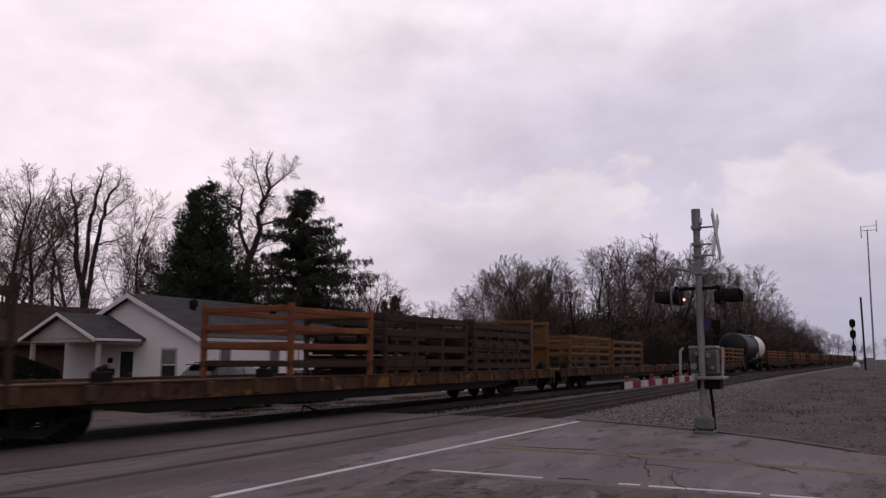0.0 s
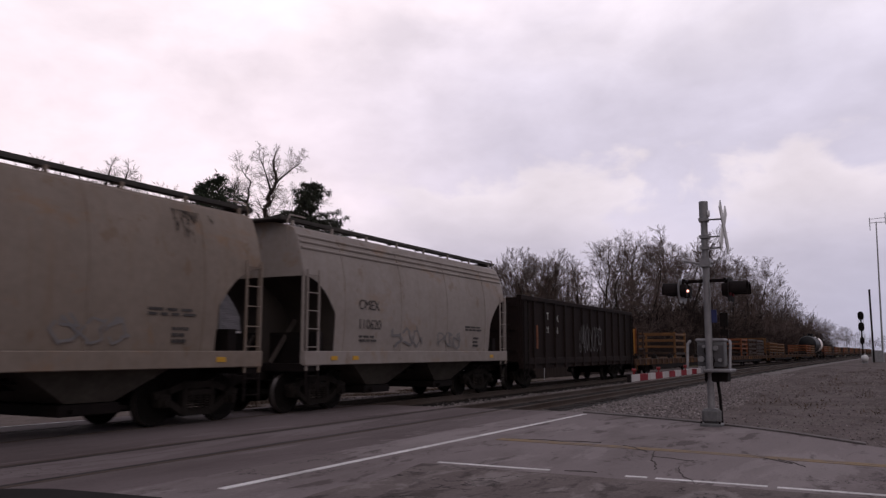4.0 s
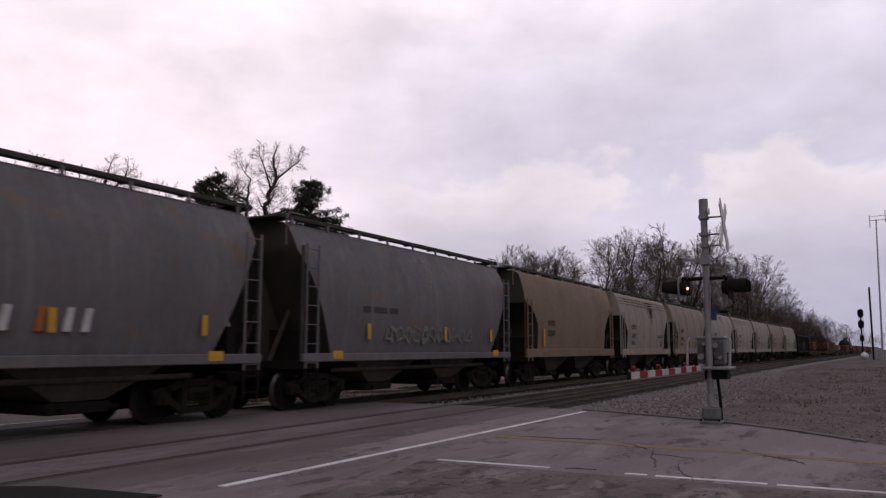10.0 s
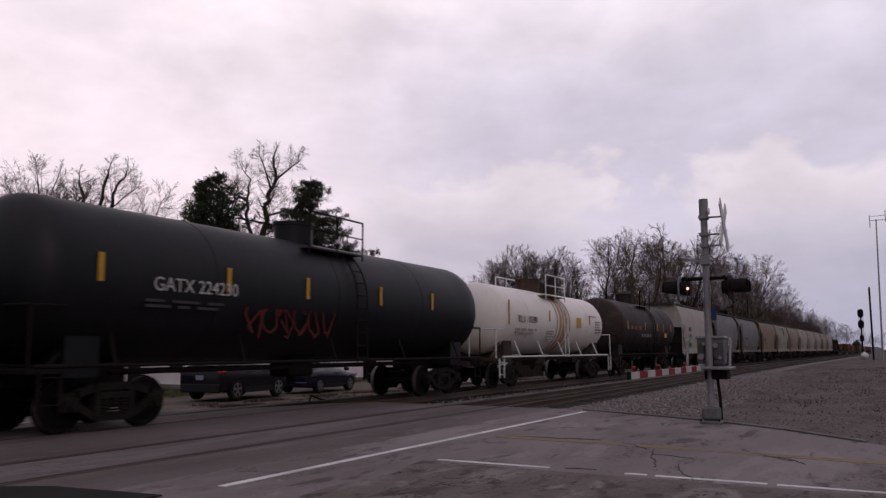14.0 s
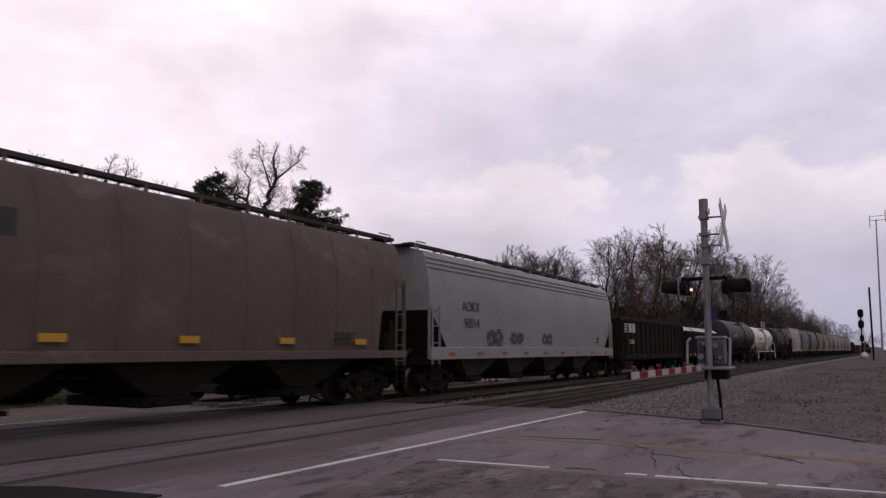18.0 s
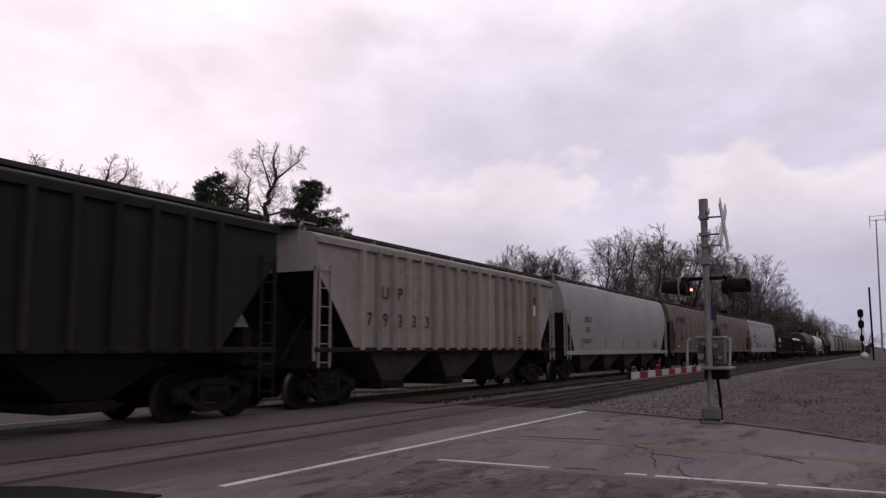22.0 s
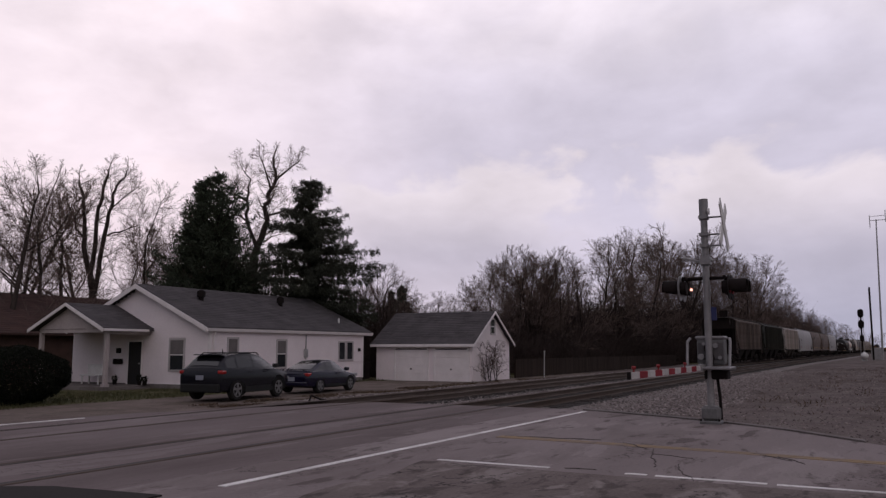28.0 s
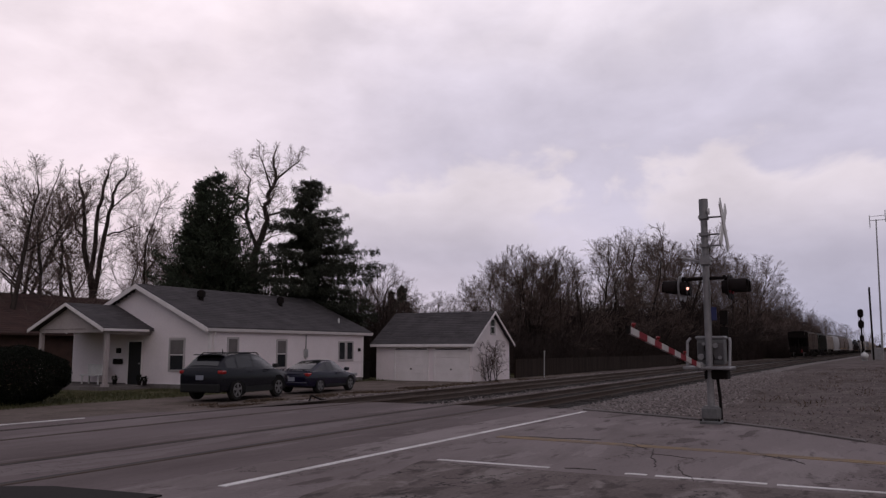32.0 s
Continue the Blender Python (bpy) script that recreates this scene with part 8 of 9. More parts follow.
def bare_tree(seed, h=10.0, fork=0.25, spread=48, counts=(8, 7, 6, 5), stems=1, lean=0.0, wild=0.25, label="bare deciduous tree with fine dark twigs", limb=0.66, thickness=1.0, limbs=()):
    """A leafless tree, about h high. spread: how far limbs turn from their parent, in degrees; counts: branches at each level;
    limbs: main limbs of a given course, each a root radius and points (across, up), in metres."""
    rng = np.random.default_rng(seed)
    thick, thin = [], []
    levels = len(counts)

    def grow(p, d, length, r, lev):
        k = (5, 4, 3, 2, 1)[min(lev, 4)]
        pts = [p]
        for i in range(k):
            d = d + rng.normal(size=3) * wild * (0.35 if lev == 0 else 0.8)
            d[2] += (0.05, 0.09, 0.07, 0.03, 0.0)[min(lev, 4)]
            d = d / np.linalg.norm(d)
            pts.append(pts[-1] + d * length / k)
        for i in range(k):
            r0, r1 = r * (1 - 0.6 * i / k), r * (1 - 0.6 * (i + 1) / k)
            if lev == levels:
                r1 = 0.004
            (thick if lev < 2 else thin).append((pts[i], pts[i + 1], max(r0, 0.008), max(r1, 0.004), 8 if lev == 0 else 5 if lev < 2 else 3))
        if lev >= levels:
            return
        nb = counts[lev]
        for j in range(nb):
            f = fork + (1 - fork) * (j + rng.random()) / nb if lev == 0 else 0.2 + 0.8 * (j + rng.random()) / nb
            i = min(k - 1, int(f * k))
            s = pts[i] + (pts[i + 1] - pts[i]) * (f * k - i)
            dd = (pts[i + 1] - pts[i]) / (np.linalg.norm(pts[i + 1] - pts[i]) + 1e-9)
            a = np.cross(dd, rng.normal(size=3))
            a /= np.linalg.norm(a) + 1e-9
            phi = radians(spread * rng.uniform(0.65, 1.25) * (1.15 - 0.4 * f))
            e = dd * math.cos(phi) + a * math.sin(phi)
            if lev < 2 and e[2] < 0.05:
                e[2] = abs(e[2]) + 0.1
            e = e / np.linalg.norm(e)
            grow(s, e, length * limb * rng.uniform(0.7, 1.1) * (1.1 - 0.5 * f if lev == 0 else 1.05 - 0.35 * f), r * (1 - 0.5 * f) * rng.uniform(0.34, 0.52), lev + 1)
        grow(pts[-1], d, length * 0.36, r * 0.4, lev + 1)

    for r, course in limbs:
        pts = [np.array([u, rng.uniform(-0.25, 0.25), z]) for u, z in course]
        fine = [pts[0]]
        for p, q in zip(pts, pts[1:]):
            for k in (1, 2, 3):
                fine.append(p + (q - p) * k / 3 + (rng.normal(size=3) * 0.07 if k < 3 else 0))
        m = len(fine) - 1
        for i in range(m):
            thick.append((fine[i], fine[i + 1], r * (1 - 0.75 * i / m), r * (1 - 0.75 * (i + 1) / m), 8))
            if fine[i][2] < h * 0.42:
                continue
            dd = (fine[i + 1] - fine[i]) / np.linalg.norm(fine[i + 1] - fine[i])
            for _ in range(2 if i > m * 0.4 else 1):
                a = np.cross(dd, rng.normal(size=3))
                a /= np.linalg.norm(a) + 1e-9
                phi = radians(rng.uniform(30, 65))
                grow(fine[i], dd * math.cos(phi) + a * math.sin(phi), h * 0.085 * rng.uniform(0.6, 1.3) * (0.75 if fine[i][2] > h * 0.8 else 1.0), max(0.02, r * 0.28 * (1 - 0.6 * i / m)), 2)
        grow(fine[-1], dd, h * 0.055, r * 0.22, 2)
    for s in range(0 if limbs else stems):
        a = 2 * math.pi * s / stems + rng.uniform(0, 1)
        off = np.array([math.cos(a), math.sin(a), 0]) * (0.25 if stems > 1 else 0)
        d = np.array([math.cos(a) * (0.16 if stems > 1 else 0) + lean, math.sin(a) * (0.16 if stems > 1 else 0), 1.0])
        grow(off + np.array([0, 0, -0.25]), d / np.linalg.norm(d), h * 0.62, h * (0.019 if stems == 1 else 0.014) * thickness, 0)
    top = float(np.percentile([q[2] for _, q, _, _, _ in thin], 99.3))
    thin = [g for g in thin if g[1][2] < top * 1.01 or limbs]
    for lst in (thick, thin):
        for i, (p, q, r0, r1, n) in enumerate(lst):
            lst[i] = (p, q, r0, r1, n) if limbs else (p * h / top, q * h / top, r0, r1, n)
    t = thing("bare_tree", label, "tree", group="bare trees")
    part("trunk", tubes_mesh("trunk", thick, BARK), BARK, t)
    part("crown", tubes_mesh("crown", thin, TWIG), TWIG, t)
    return t


def needles(name, pts, dirs, size, per, rng, material, droop=0.0):
    """Clumps of needles about points along branches."""
    pts = np.repeat(np.array(pts), per, axis=0)
    dirs = np.repeat(np.array(dirs), per, axis=0)
    n = len(pts)
    c = pts + rng.normal(size=(n, 3)) * size * 0.45
    a = dirs * 0.6 + rng.normal(size=(n, 3)) * 0.55
    a[:, 2] -= droop
    a /= np.linalg.norm(a, axis=1)[:, None]
    b = np.cross(a, rng.normal(size=(n, 3)))
    b /= np.linalg.norm(b, axis=1)[:, None] + 1e-9
    s = size * rng.uniform(0.5, 1.1, size=(n, 1))
    v = np.stack([c - a * s * 0.2 - b * s * 0.16, c + a * s, c - a * s * 0.2 + b * s * 0.16], 1).reshape(-1, 3)
    me = bpy.data.meshes.new(name)
    me.from_pydata(v.tolist(), [], np.arange(3 * n).reshape(-1, 3).tolist())
    me.materials.append(material)
    return me


def conifer(name, label, seed, h, radius, start, style):
    """style 'pine': dense and ragged, with upright leaders; 'spruce': open tiers of long drooping boughs with hanging twigs."""
    rng = np.random.default_rng(seed)
    spruce = style == "spruce"
    segs, lim, P, D = [], [], [], []
    tops = [(0, 0, h, 0.0)] if spruce else [(0.22, -0.42, h, 0.0), (-0.28, 0.50, h * 0.955, 0.45), (0.70, -0.9, h * 0.80, 0.4), (-0.75, 0.9, h * 0.74, 0.4)]
    for ox, oy, top, s0 in tops:
        segs.append((np.array([ox * 0.2, oy * 0.2, -0.3]), np.array([ox, oy, top * 0.5]), h * 0.018, h * 0.012, 8))
        segs.append((np.array([ox, oy, top * 0.5]), np.array([ox, oy, top]), h * 0.012, 0.015, 6))
        z = start if s0 == 0 else top * s0
        while z < top - 0.1:
            f = (z - min(start, 0.8)) / (top - min(start, 0.8))
            for k in range(int(rng.integers(5, 8))):
                a = rng.uniform(0, 2 * math.pi)
                if spruce:
                    L = min(radius * 0.52, radius * (1 - f) ** 0.9) * rng.uniform(0.62, 1.12) + 0.15
                    rise, sag = 0.10 + 0.30 * f, 0.40
                else:
                    L = radius * (0.07 + 0.93 * (1 - f) ** 0.8) * rng.uniform(0.35, 1.12) * (0.6 if s0 else 1)
                    rise, sag = 0.60, 0.0
                base = np.array([ox, oy, z + rng.uniform(-0.1, 0.1)])
                d = np.array([math.cos(a), math.sin(a), 0])
                side = np.array([-d[1], d[0], 0])
                m = max(3, int(L / 0.22))
                prev = base
                for i in range(1, m + 1):
                    u = i / m
                    p = base + d * L * u + np.array([0, 0, L * (rise * u - sag * u * u + (0.20 * u ** 4 if spruce else 0))]) + rng.normal(size=3) * 0.03
                    if i % 2 == 0 or i == m:
                        lim.append((prev, p, 0.035 * (1 - u) + 0.012, 0.035 * (1 - u) + 0.008, 3))
                        prev = p
                    if u < (0.05 if spruce else 0.18):
                        continue
                    w = (0.34 * (1 - u) + 0.08) * min(1.4, L * 0.5)
                    if not spruce:
                        P.append(p + side * rng.uniform(-1, 1) * w)
                        D.append(d + rng.normal(size=3) * 0.3)
                        continue
                    for _ in range(3 if u < 0.6 else 2):
                        q = p + side * rng.uniform(-1, 1) * w
                        for n in range(int(rng.integers(1, 4))):
                            P.append(q - np.array([0, 0, 0.13 * n]))
                            D.append(d * 0.5 + side * rng.normal() * 0.3 + np.array([0, 0, -0.5 * n]))
            z += (0.47 if spruce else 0.27) * rng.uniform(0.8, 1.25)
    t = thing(name, label, "tree", group="evergreens")
    part("trunk", tubes_mesh("trunk", segs, BARK), BARK, t)
    part("limb_frame", tubes_mesh("limb_frame", lim, BARK), BARK, t)
    mt = SPRUCE if spruce else PINE
    part("crown", needles("crown", P, D, 0.19 if spruce else 0.24, 13 if spruce else 17, rng, mt, 0.45 if spruce else -0.45), mt, t)
    return t


def wood_understory():
    """The dark tangle of saplings and twigs that fills the wood beside the railway up to half its height."""
    rng = np.random.default_rng(77)
    segs = []
    for i in range(5200):
        x = 56 + 190 * rng.random() ** 1.5
        y = bend(x) + rng.uniform(25.0, 38.0) - (3.0 if x > 110 else 0.0)
        hh = (4.2 + 3.4 * min(1.0, max(0.0, (x - 60) / 26))) * (0.55 + 0.45 * noise.noise((x * 0.09, y * 0.1, 6))) + rng.uniform(0.5, 2.4)
        if i % 8 == 0:
            # the dark growth behind the bungalow, between its evergreens
            x, hh = rng.uniform(38.5, 49.5), rng.uniform(3.5, 8.2)
            y = 58.2 - 0.44 * x + rng.uniform(-2.0, 3.0)
        p = np.array([x, y, -0.5])
        e = np.array([rng.normal() * 0.10, rng.normal() * 0.10, 1.0])
        r = rng.uniform(0.025, 0.06)
        for k in range(3):
            q = p + e * hh / 3
            segs.append((p, q, r, r * 0.7, 3))
            for j in range(3):
                b = np.array([rng.normal(), rng.normal(), rng.uniform(0.2, 1.3)])
                b /= np.linalg.norm(b)
                s = p + (q - p) * rng.random()
                segs.append((s, s + b * hh * rng.uniform(0.12, 0.28), r * 0.55, 0.012, 3))
            p, r, e = q, r * 0.7, e + rng.normal(size=3) * 0.12
    me = tubes_mesh("wood_understory", segs, BRUSH)
    tagged(new("wood_understory", me), "dense dark tangle of bare saplings in the wood", "undergrowth", kind="stuff")


def brush(seed, w=5.0, d=3.0, h=3.2, n=420):
    """A thicket of saplings and brambles."""
    rng = np.random.default_rng(seed)
    segs = []
    for i in range(n):
        p = np.array([rng.uniform(-w / 2, w / 2), rng.uniform(-d / 2, d / 2), -0.2])
        hh = h * rng.uniform(0.35, 1.0)
        e = np.array([rng.normal() * 0.22, rng.normal() * 0.22, 1.0])
        r = rng.uniform(0.012, 0.03)
        for k in range(3):
            q = p + e * hh / 3
            segs.append((p, q, r, r * 0.7, 3))
            for j in range(3):
                b = np.array([rng.normal(), rng.normal(), rng.uniform(0.1, 1.0)])
                b /= np.linalg.norm(b)
                s = p + (q - p) * rng.random()
                m = s + b * hh * rng.uniform(0.12, 0.3)
                segs.append((s, m, r * 0.5, 0.006, 3))
            p, r, e = q, r * 0.7, e + rng.normal(size=3) * 0.15
    t = thing("thicket", "tangled bare brush and saplings", "bush", group="thickets")
    tagged(part("tangle", tubes_mesh("tangle", segs, BRUSH), BRUSH, t), kind="stuff")
    return t


def put(ob, x, y, s, turn, first, sz=1.0):
    m = Matrix.Translation((x, y, ground_z(x, y))) @ Matrix.Rotation(radians(turn), 4, "Z") @ Matrix.Diagonal((s, s, s * sz, 1))
    if first:
        ob.matrix_basis = m
        return ob
    return copy_thing(ob, m @ Matrix.Diagonal((1 / ob.scale.x, 1 / ob.scale.y, 1 / ob.scale.z, 1)))


def build_trees():
    put(conifer("pine_tree", "tall dense dark pine behind the bungalow", 4, 13.1, 5.2, 2.6, "pine"), 37.4, 37.4, 1.0, 0, True)
    put(conifer("spruce_tree", "dark spruce with drooping layered boughs behind the bungalow", 9, 13.2, 9.0, 3.6, "spruce"), 40.9, 32.0, 1.0, 0, True)
    A = bare_tree(1, 10, 0.30, 54, (8, 7, 6, 5), thickness=0.85)
    B = bare_tree(2, 10, 0.42, 40, (6, 6, 6, 5), stems=3, label="bare tree with several upright stems", limb=0.55)
    C = bare_tree(5, 10, 0.20, 60, (8, 7, 6, 5), wild=0.3, thickness=0.8)
    D = bare_tree(7, 10, 0.40, 50, (5, 6, 6, 5), wild=0.38, lean=0.08, label="bare tree with a crooked forked trunk", thickness=1.2, limb=0.8)
    E = bare_tree(12, 10, 0.12, 42, (7, 6, 6, 5), stems=2, wild=0.28, thickness=0.75)
    F = bare_tree(15, 10, 0.15, 50, (7, 6, 5, 3), wild=0.3, thickness=0.65, label="bare tree in the wood beside the railway")
    G = bare_tree(18, 10, 0.10, 42, (6, 6, 5, 3), stems=2, wild=0.3, thickness=0.65, label="bare tree in the wood beside the railway")
    V = bare_tree(23, 10, 0.12, 34, (8, 7, 7, 5), stems=5, wild=0.2, thickness=0.8, limb=0.62, label="broad bare tree with many upright stems")
    crooked = bare_tree(29, 16.6, wild=0.34, counts=(6, 6, 7, 5), label="tall bare tree with a crooked trunk and bent limbs", limbs=[
        (0.30, [(0, -0.3), (0.1, 8.1), (0.65, 9.9), (0.9, 11.5), (1.0, 12.9), (1.6, 14.0), (1.3, 15.7)]),
        (0.15, [(0.3, 9.1), (-0.4, 10.9), (-0.55, 12.5), (-1.5, 13.1), (-2.2, 13.7)]), (0.08, [(-0.55, 12.5), (-0.3, 14.1), (-1.1, 15.3)]),
        (0.09, [(0.9, 11.4), (2.1, 11.7), (3.1, 12.0), (3.8, 12.4)]), (0.08, [(1.55, 14.0), (2.5, 14.9), (3.3, 15.5)]), (0.08, [(1.1, 13.5), (0.65, 14.9), (0.3, 16.1)]), (0.06, [(-0.4, 10.9), (-1.6, 11.9), (-2.4, 12.0)])])
    put(crooked, 43.1, 38.8, 1.0, -61.6, True)
    forked = bare_tree(37, 15.0, wild=0.3, counts=(6, 6, 7, 5), label="bare tree with three dark stems above the roofs", limbs=[
        (0.24, [(0, -0.3), (0.1, 6.1), (-0.5, 8.9), (-0.7, 10.9), (-0.8, 12.5), (-1.2, 13.7)]), (0.19, [(0.1, 6.1), (0.25, 8.9), (0.3, 11.7), (0.6, 13.7), (0.8, 14.6)]),
        (0.18, [(0.25, 5.4), (0.8, 9.7), (1.2, 12.1), (1.4, 13.3), (2.2, 14.3)]), (0.07, [(0.9, 9.8), (2.2, 10.1), (3.0, 10.4)]), (0.07, [(-0.6, 9.6), (-1.6, 11.6), (-2.2, 12.8)]), (0.06, [(1.1, 11.6), (2.2, 12.6), (3.0, 13.3)])])
    put(forked, 36.6, 47.6, 1.0, -61.6, True)
    # behind the bungalow and its neighbour
    used = set()

    def row(spec):
        for k, x, y, h, turn in spec:
            ob = {"A": A, "B": B, "C": C, "D": D, "E": E, "F": F, "G": G, "V": V}[k]
            put(ob, x, y, h / 10, turn, k not in used)
            used.add(k)

    # behind the bungalow and its neighbour
    row((("C", 31.9, 46.8, 13.0, 183), ("A", 27.3, 42.6, 13.3, 353), ("E", 38.6, 42.9, 13.0, 333), ("C", 38.1, 52.3, 13.9, 271)))
    row((("E", 45.9, 54.7, 12.2, 14), ("B", 38.8, 59.4, 16.1, 238), ("A", 46.9, 61.4, 15.4, 127), ("E", 43.9, 45.8, 12.2, 332), ("C", 47.2, 43.8, 12.2, 26), ("C", 49.2, 31.8, 8.1, 80)))
    row((("B", 54.8, 34.0, 7.7, 57), ("E", 50.2, 34.1, 6.9, 190), ("A", 83.3, 46.9, 8.8, 240), ("C", 95.4, 56.3, 9.5, 126), ("E", 81.7, 39.3, 10.1, 194), ("F", 106.5, 56.9, 10.2, 278)))
    row((("G", 91.8, 41.8, 10.3, 52), ("F", 102.8, 63.7, 10.2, 293)))
    # the wood along the far side of the railway and the trees beyond it
    row((("E", 59.7, 25.9, 9.1, 127), ("V", 63.6, 25.9, 10.6, 6), ("A", 69.0, 26.8, 10.8, 110), ("E", 67.3, 24.8, 9.7, 208), ("C", 81.1, 28.6, 10.8, 143), ("B", 78.4, 26.2, 11.3, 93)))
    row((("A", 82.7, 25.6, 13.6, 199), ("C", 82.4, 24.1, 12.5, 81), ("D", 92.6, 25.4, 16.9, 36), ("E", 90.2, 23.4, 15.3, 71), ("A", 106.0, 26.0, 16.0, 316), ("C", 100.1, 23.2, 14.4, 316)))
    row((("B", 117.0, 24.7, 19.6, 227), ("E", 118.1, 23.2, 18.1, 64), ("A", 122.4, 22.5, 17.7, 67), ("C", 136.3, 23.1, 18.5, 0), ("F", 134.1, 21.2, 16.7, 2), ("G", 149.6, 21.7, 17.3, 107)))
    row((("C", 149.0, 19.7, 18.6, 110), ("E", 158.0, 20.6, 19.5, 40), ("C", 172.0, 19.4, 18.0, 200), ("E", 183.0, 18.6, 15.6, 10), ("A", 166.1, 19.7, 20.5, 84), ("G", 177.4, 18.8, 16.3, 85), ("F", 187.1, 18.0, 13.9, 148), ("G", 203.6, 17.5, 13.5, 160), ("F", 218.3, 16.6, 13.3, 101)))
    row((("G", 234.5, 15.6, 12.4, 276), ("F", 257.8, 14.9, 12.1, 347), ("G", 279.7, 13.7, 12.2, 320), ("F", 306.3, 12.9, 12.0, 104), ("G", 338.3, 11.9, 12.6, 93), ("F", 361.9, 10.7, 12.3, 353)))
    row((("G", 399.4, 9.5, 12.9, 100), ("F", 379.3, -3.6, 8.4, 196), ("G", 491.8, -0.1, 9.8, 152), ("F", 416.6, -9.1, 10.3, 11), ("G", 569.3, 4.6, 12.5, 184), ("F", 589.5, 9.7, 14.4, 212)))
    row((("G", 349.2, -11.4, 11.0, 84),))
    # evergreens in the distance and the brush under the wood
    p2 = conifer("pine_tree", "small dark evergreen in the distance behind the garage", 21, 8.5, 2.4, 0.8, "pine")
    put(p2, 68.0, 42.0, 0.95, 0, True)
    put(p2, 34.0, 40.0, 0.55, 70, False)
    put(p2, 44.0, 40.0, 0.9, 130, False)
    put(p2, 47.0, 36.0, 0.75, 200, False)
    T = brush(31, n=560)
    U = brush(33, 4.5, 3.0, 3.6, 520)
    n = 0
    for i, x in enumerate(list(np.arange(54, 130, 3.2)) + list(np.arange(130, 330, 9))):
        for y, s in ((24.2, 0.95), (28.5, 1.3)):
            yy = y + bend(x) * 1.0 + random.uniform(-0.8, 0.8)
            put(T if (i + int(y)) % 2 else U, x, yy, s * random.uniform(0.85, 1.25) * (1.0 if x < 130 else 1.7), random.uniform(0, 360), False, 1.5 if y > 25 and x > 64 else 1.0)
    # the first thicket stands at the yard's end, with a shrub against the garage
    put(T, 52.0, 26.0, 1.0, 30, True)
    put(U, 44.0, 30.5, 0.9, 10, True)
    for x, y, s in ((42.5, 34.5, 1.2), (46.5, 33.0, 1.1), (36.5, 38.5, 1.2), (40.5, 38.5, 1.3), (33, 39.2, 0.9), (50, 30, 1.0), (55, 31, 1.2), (59, 31.5, 1.2), (31, 52, 1.2), (26, 51, 1.2), (20, 46, 1.3), (17, 48, 1.3)):
        put(U if int(x) % 2 else T, x, y, s, x * 37 % 360, False)
    for x, y, a in ((38.0, 38.6, 0), (41.0, 37.6, 80), (43.8, 36.4, 150), (46.2, 34.4, 30), (47.6, 31.6, 210), (45.0, 38.0, 300)):
        put(U if a % 20 else T, x, y, 1.25, a, False, 1.45)
    wood_understory()
    sh = bare_tree(40, 2.4, 0.05, 45, (5, 5, 4), stems=5, wild=0.3, label="bare shrub against the garage wall")
    sh.name = "bare_shrub"
    tagged(sh, category="shrub")
    sh.matrix_basis = Matrix.Translation((42.2, 19.55, GZ - 0.03))


def build_grass():
    """Blades of worn winter grass by the driveway and along the yard."""
    rng = np.random.default_rng(8)
    vs, n = [], 0
    while n < 26000:
        x, y = rng.uniform(8, 60), rng.uniform(20, 31)
        if y < (23.7 if x < 27 else 25.4 if x < 47 else 20.4) + 0.9 * noise.noise((x * 0.3, 0, 0)) or (26.7 < x < 40 and y > 26.4) or (40.5 < x < 46.2 and y > 19.8) or (23 < x < 27 and 29 < y):
            continue
        if noise.noise((x * 0.35, y * 0.35, 9)) < (-0.05 if y < 23 else -0.4):
            continue
        z = ground_z(x, y)
        a = rng.uniform(0, 6.28)
        h, w = rng.uniform(0.05, 0.15), 0.012
        dx, dy = math.cos(a) * w, math.sin(a) * w
        lx, ly = rng.normal() * 0.04, rng.normal() * 0.04
        vs += [(x - dx, y - dy, z), (x + dx, y + dy, z), (x + lx, y + ly, z + h)]
        n += 1
    me = bpy.data.meshes.new("grass")
    me.from_pydata(vs, [], [(3 * i, 3 * i + 1, 3 * i + 2) for i in range(n)])
    me.materials.append(BLADE)
    tagged(new("grass", me), "short worn winter grass", "grass", kind="stuff")


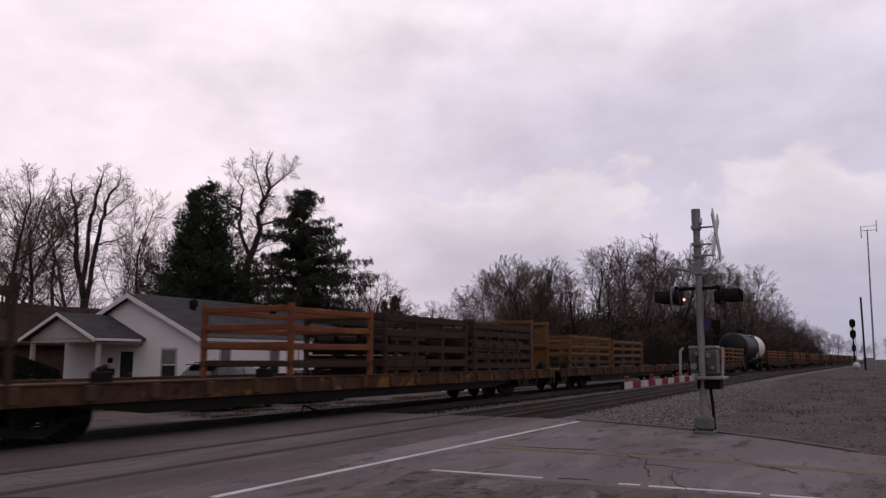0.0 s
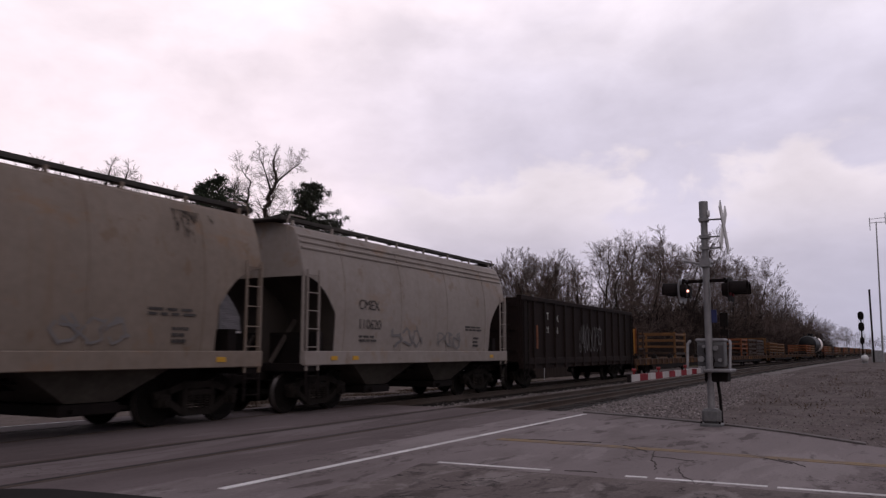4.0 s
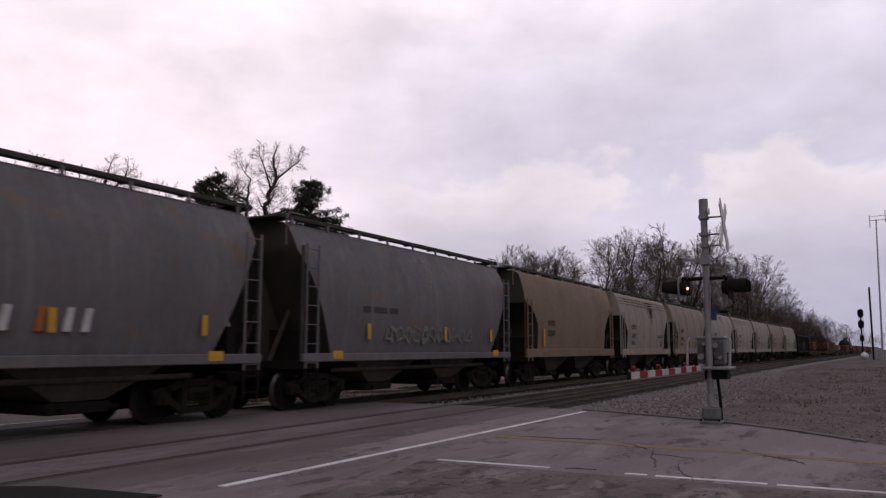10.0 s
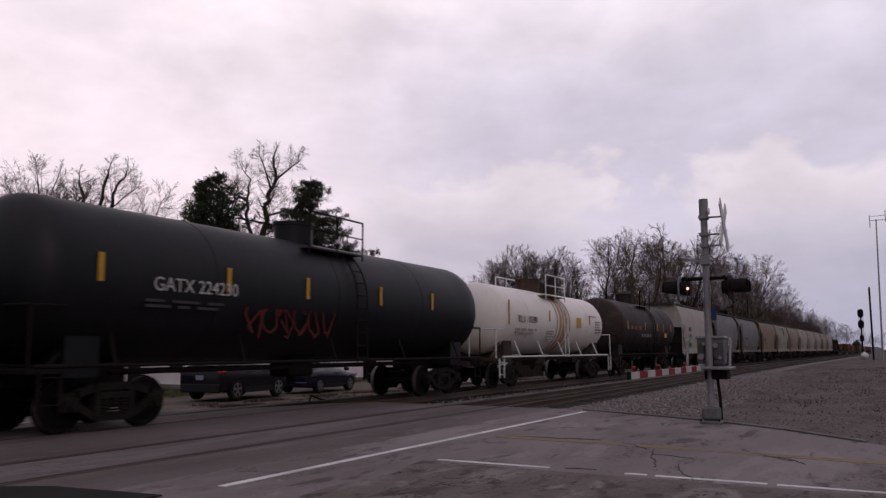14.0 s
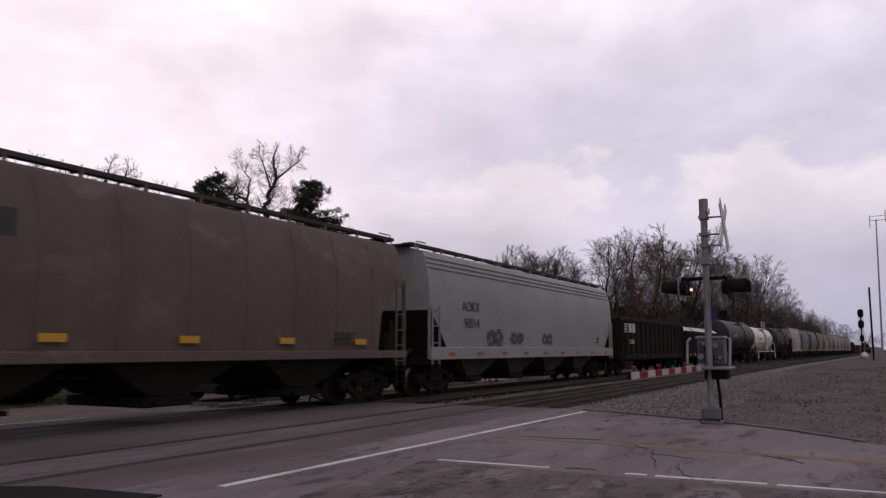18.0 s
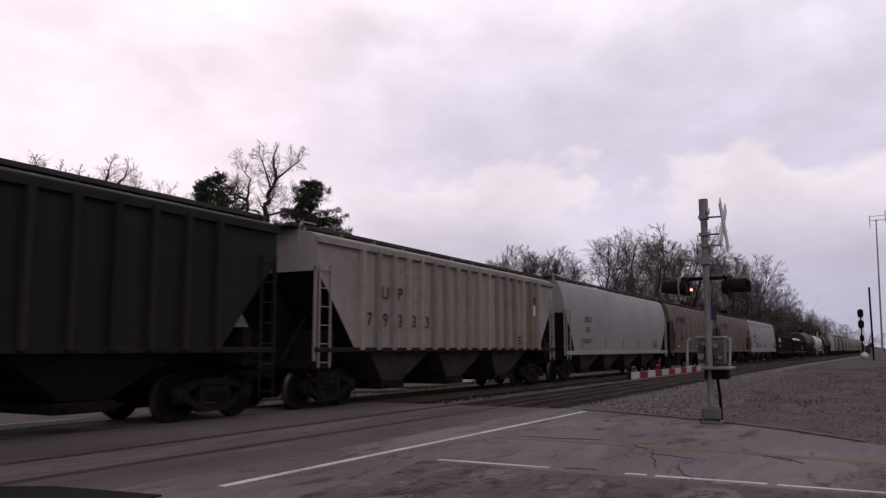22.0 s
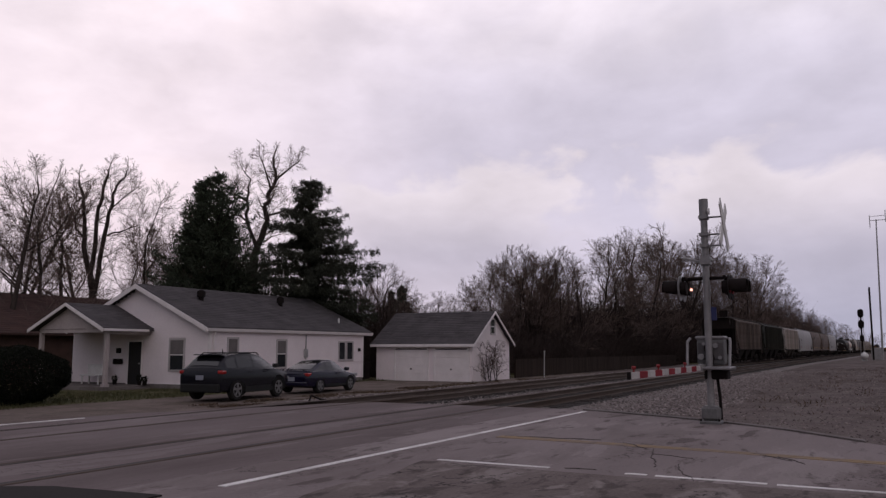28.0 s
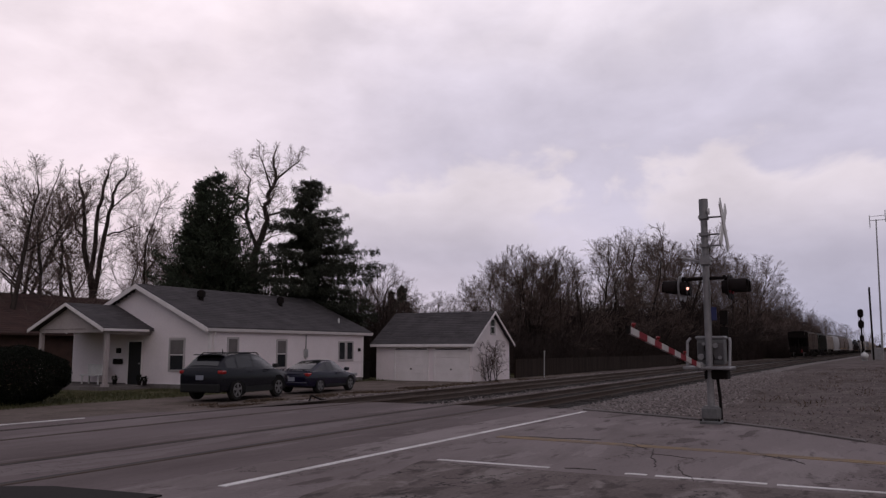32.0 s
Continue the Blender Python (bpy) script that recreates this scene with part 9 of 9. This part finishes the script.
def build_weeds():
    """Dry weeds and leaf litter along the driveway's edge and the lot."""
    rng = np.random.default_rng(18)
    vs, n = [], 0
    while n < 12000:
        if n % 4:
            x, y = rng.uniform(19, 47), 17.2 + 2.6 * rng.random() ** 1.5
        else:
            x, y = rng.uniform(20, 75), rng.uniform(-9, 3.5)
        if noise.noise((x * 0.5, y * 0.9, 2)) < 0.12 or 20.3 < x < 31 and 20 < y:
            continue
        z = ground_z(x, y)
        a = rng.uniform(0, 6.28)
        h, w = rng.uniform(0.03, 0.12), 0.016
        dx, dy = math.cos(a) * w, math.sin(a) * w
        lx, ly = rng.normal() * 0.06, rng.normal() * 0.06
        vs += [(x - dx, y - dy, z), (x + dx, y + dy, z), (x + lx, y + ly, z + h)]
        n += 1
    me = bpy.data.meshes.new("dry_weeds")
    me.from_pydata(vs, [], [(3 * i, 3 * i + 1, 3 * i + 2) for i in range(n)])
    me.materials.append(mat("dry_weed", (0.11, 0.078, 0.055), (0.07, 0.05, 0.038), rough=0.95, scale=3, island=0.5))
    tagged(new("dry_weeds", me), "dry brown weeds and leaf litter", "weeds", kind="stuff")


build_trees()
build_grass()
build_weeds()


# ---- what moves ----
def car_pose(x, L):
    a, b = x - L * 0.35, x + L * 0.35
    ya, yb = FAR + bend(a), FAR + bend(b)
    return Matrix.Translation((x, (ya + yb) / 2, 0.012)) @ Matrix.Rotation(math.atan2(yb - ya, b - a), 4, "Z")


def motions():
    for car, x12, L in CARS:
        walk(car, [(t, car_pose(x12 + travel(t), L)) for t in range(0, 33, 2)])
    # the clouds drift slowly
    walk(CLOUDS, [(t, pose(0, 0, 0, 0, 0, 0.185 * (t - 16))) for t in range(0, 33, 8)])
    # the gate begins to rise at the end
    lift = ((0, 0), (30.9, 0), (31.15, 0.05), (31.3, 0.9), (31.4, 1.9), (31.5, 2.8), (31.6, 3.7), (31.7, 4.5), (31.8, 5.25), (31.9, 6.0), (32.0, 6.7))
    walk(GATE, [(t, pose(MX - 0.1, MY + 0.1, 1.0, 0, a, 0)) for t, a in lift])
    # the side lights of the two lamps flash in turn
    for bulb, k, c in FLASHERS:
        out, back = c + Vector((-0.02, -0.135, -0.01)), c + Vector((-0.02, -0.06, -0.01))
        rows = []
        t = 8.55 - 7 * 1.483 + (0 if k else 0.742)
        while t < 32.5:
            for a, p in ((t, out), (t + 0.70, out), (t + 0.742, back), (t + 1.44, back)):
                if 0.04 < a < 31.96:
                    rows.append((a, Matrix.Translation(p)))
            t += 1.483
        first = rows[0][1].translation
        walk(bulb, [(0.0, Matrix.Translation(first))] + rows + [(32.0, rows[-1][1])])


motions()
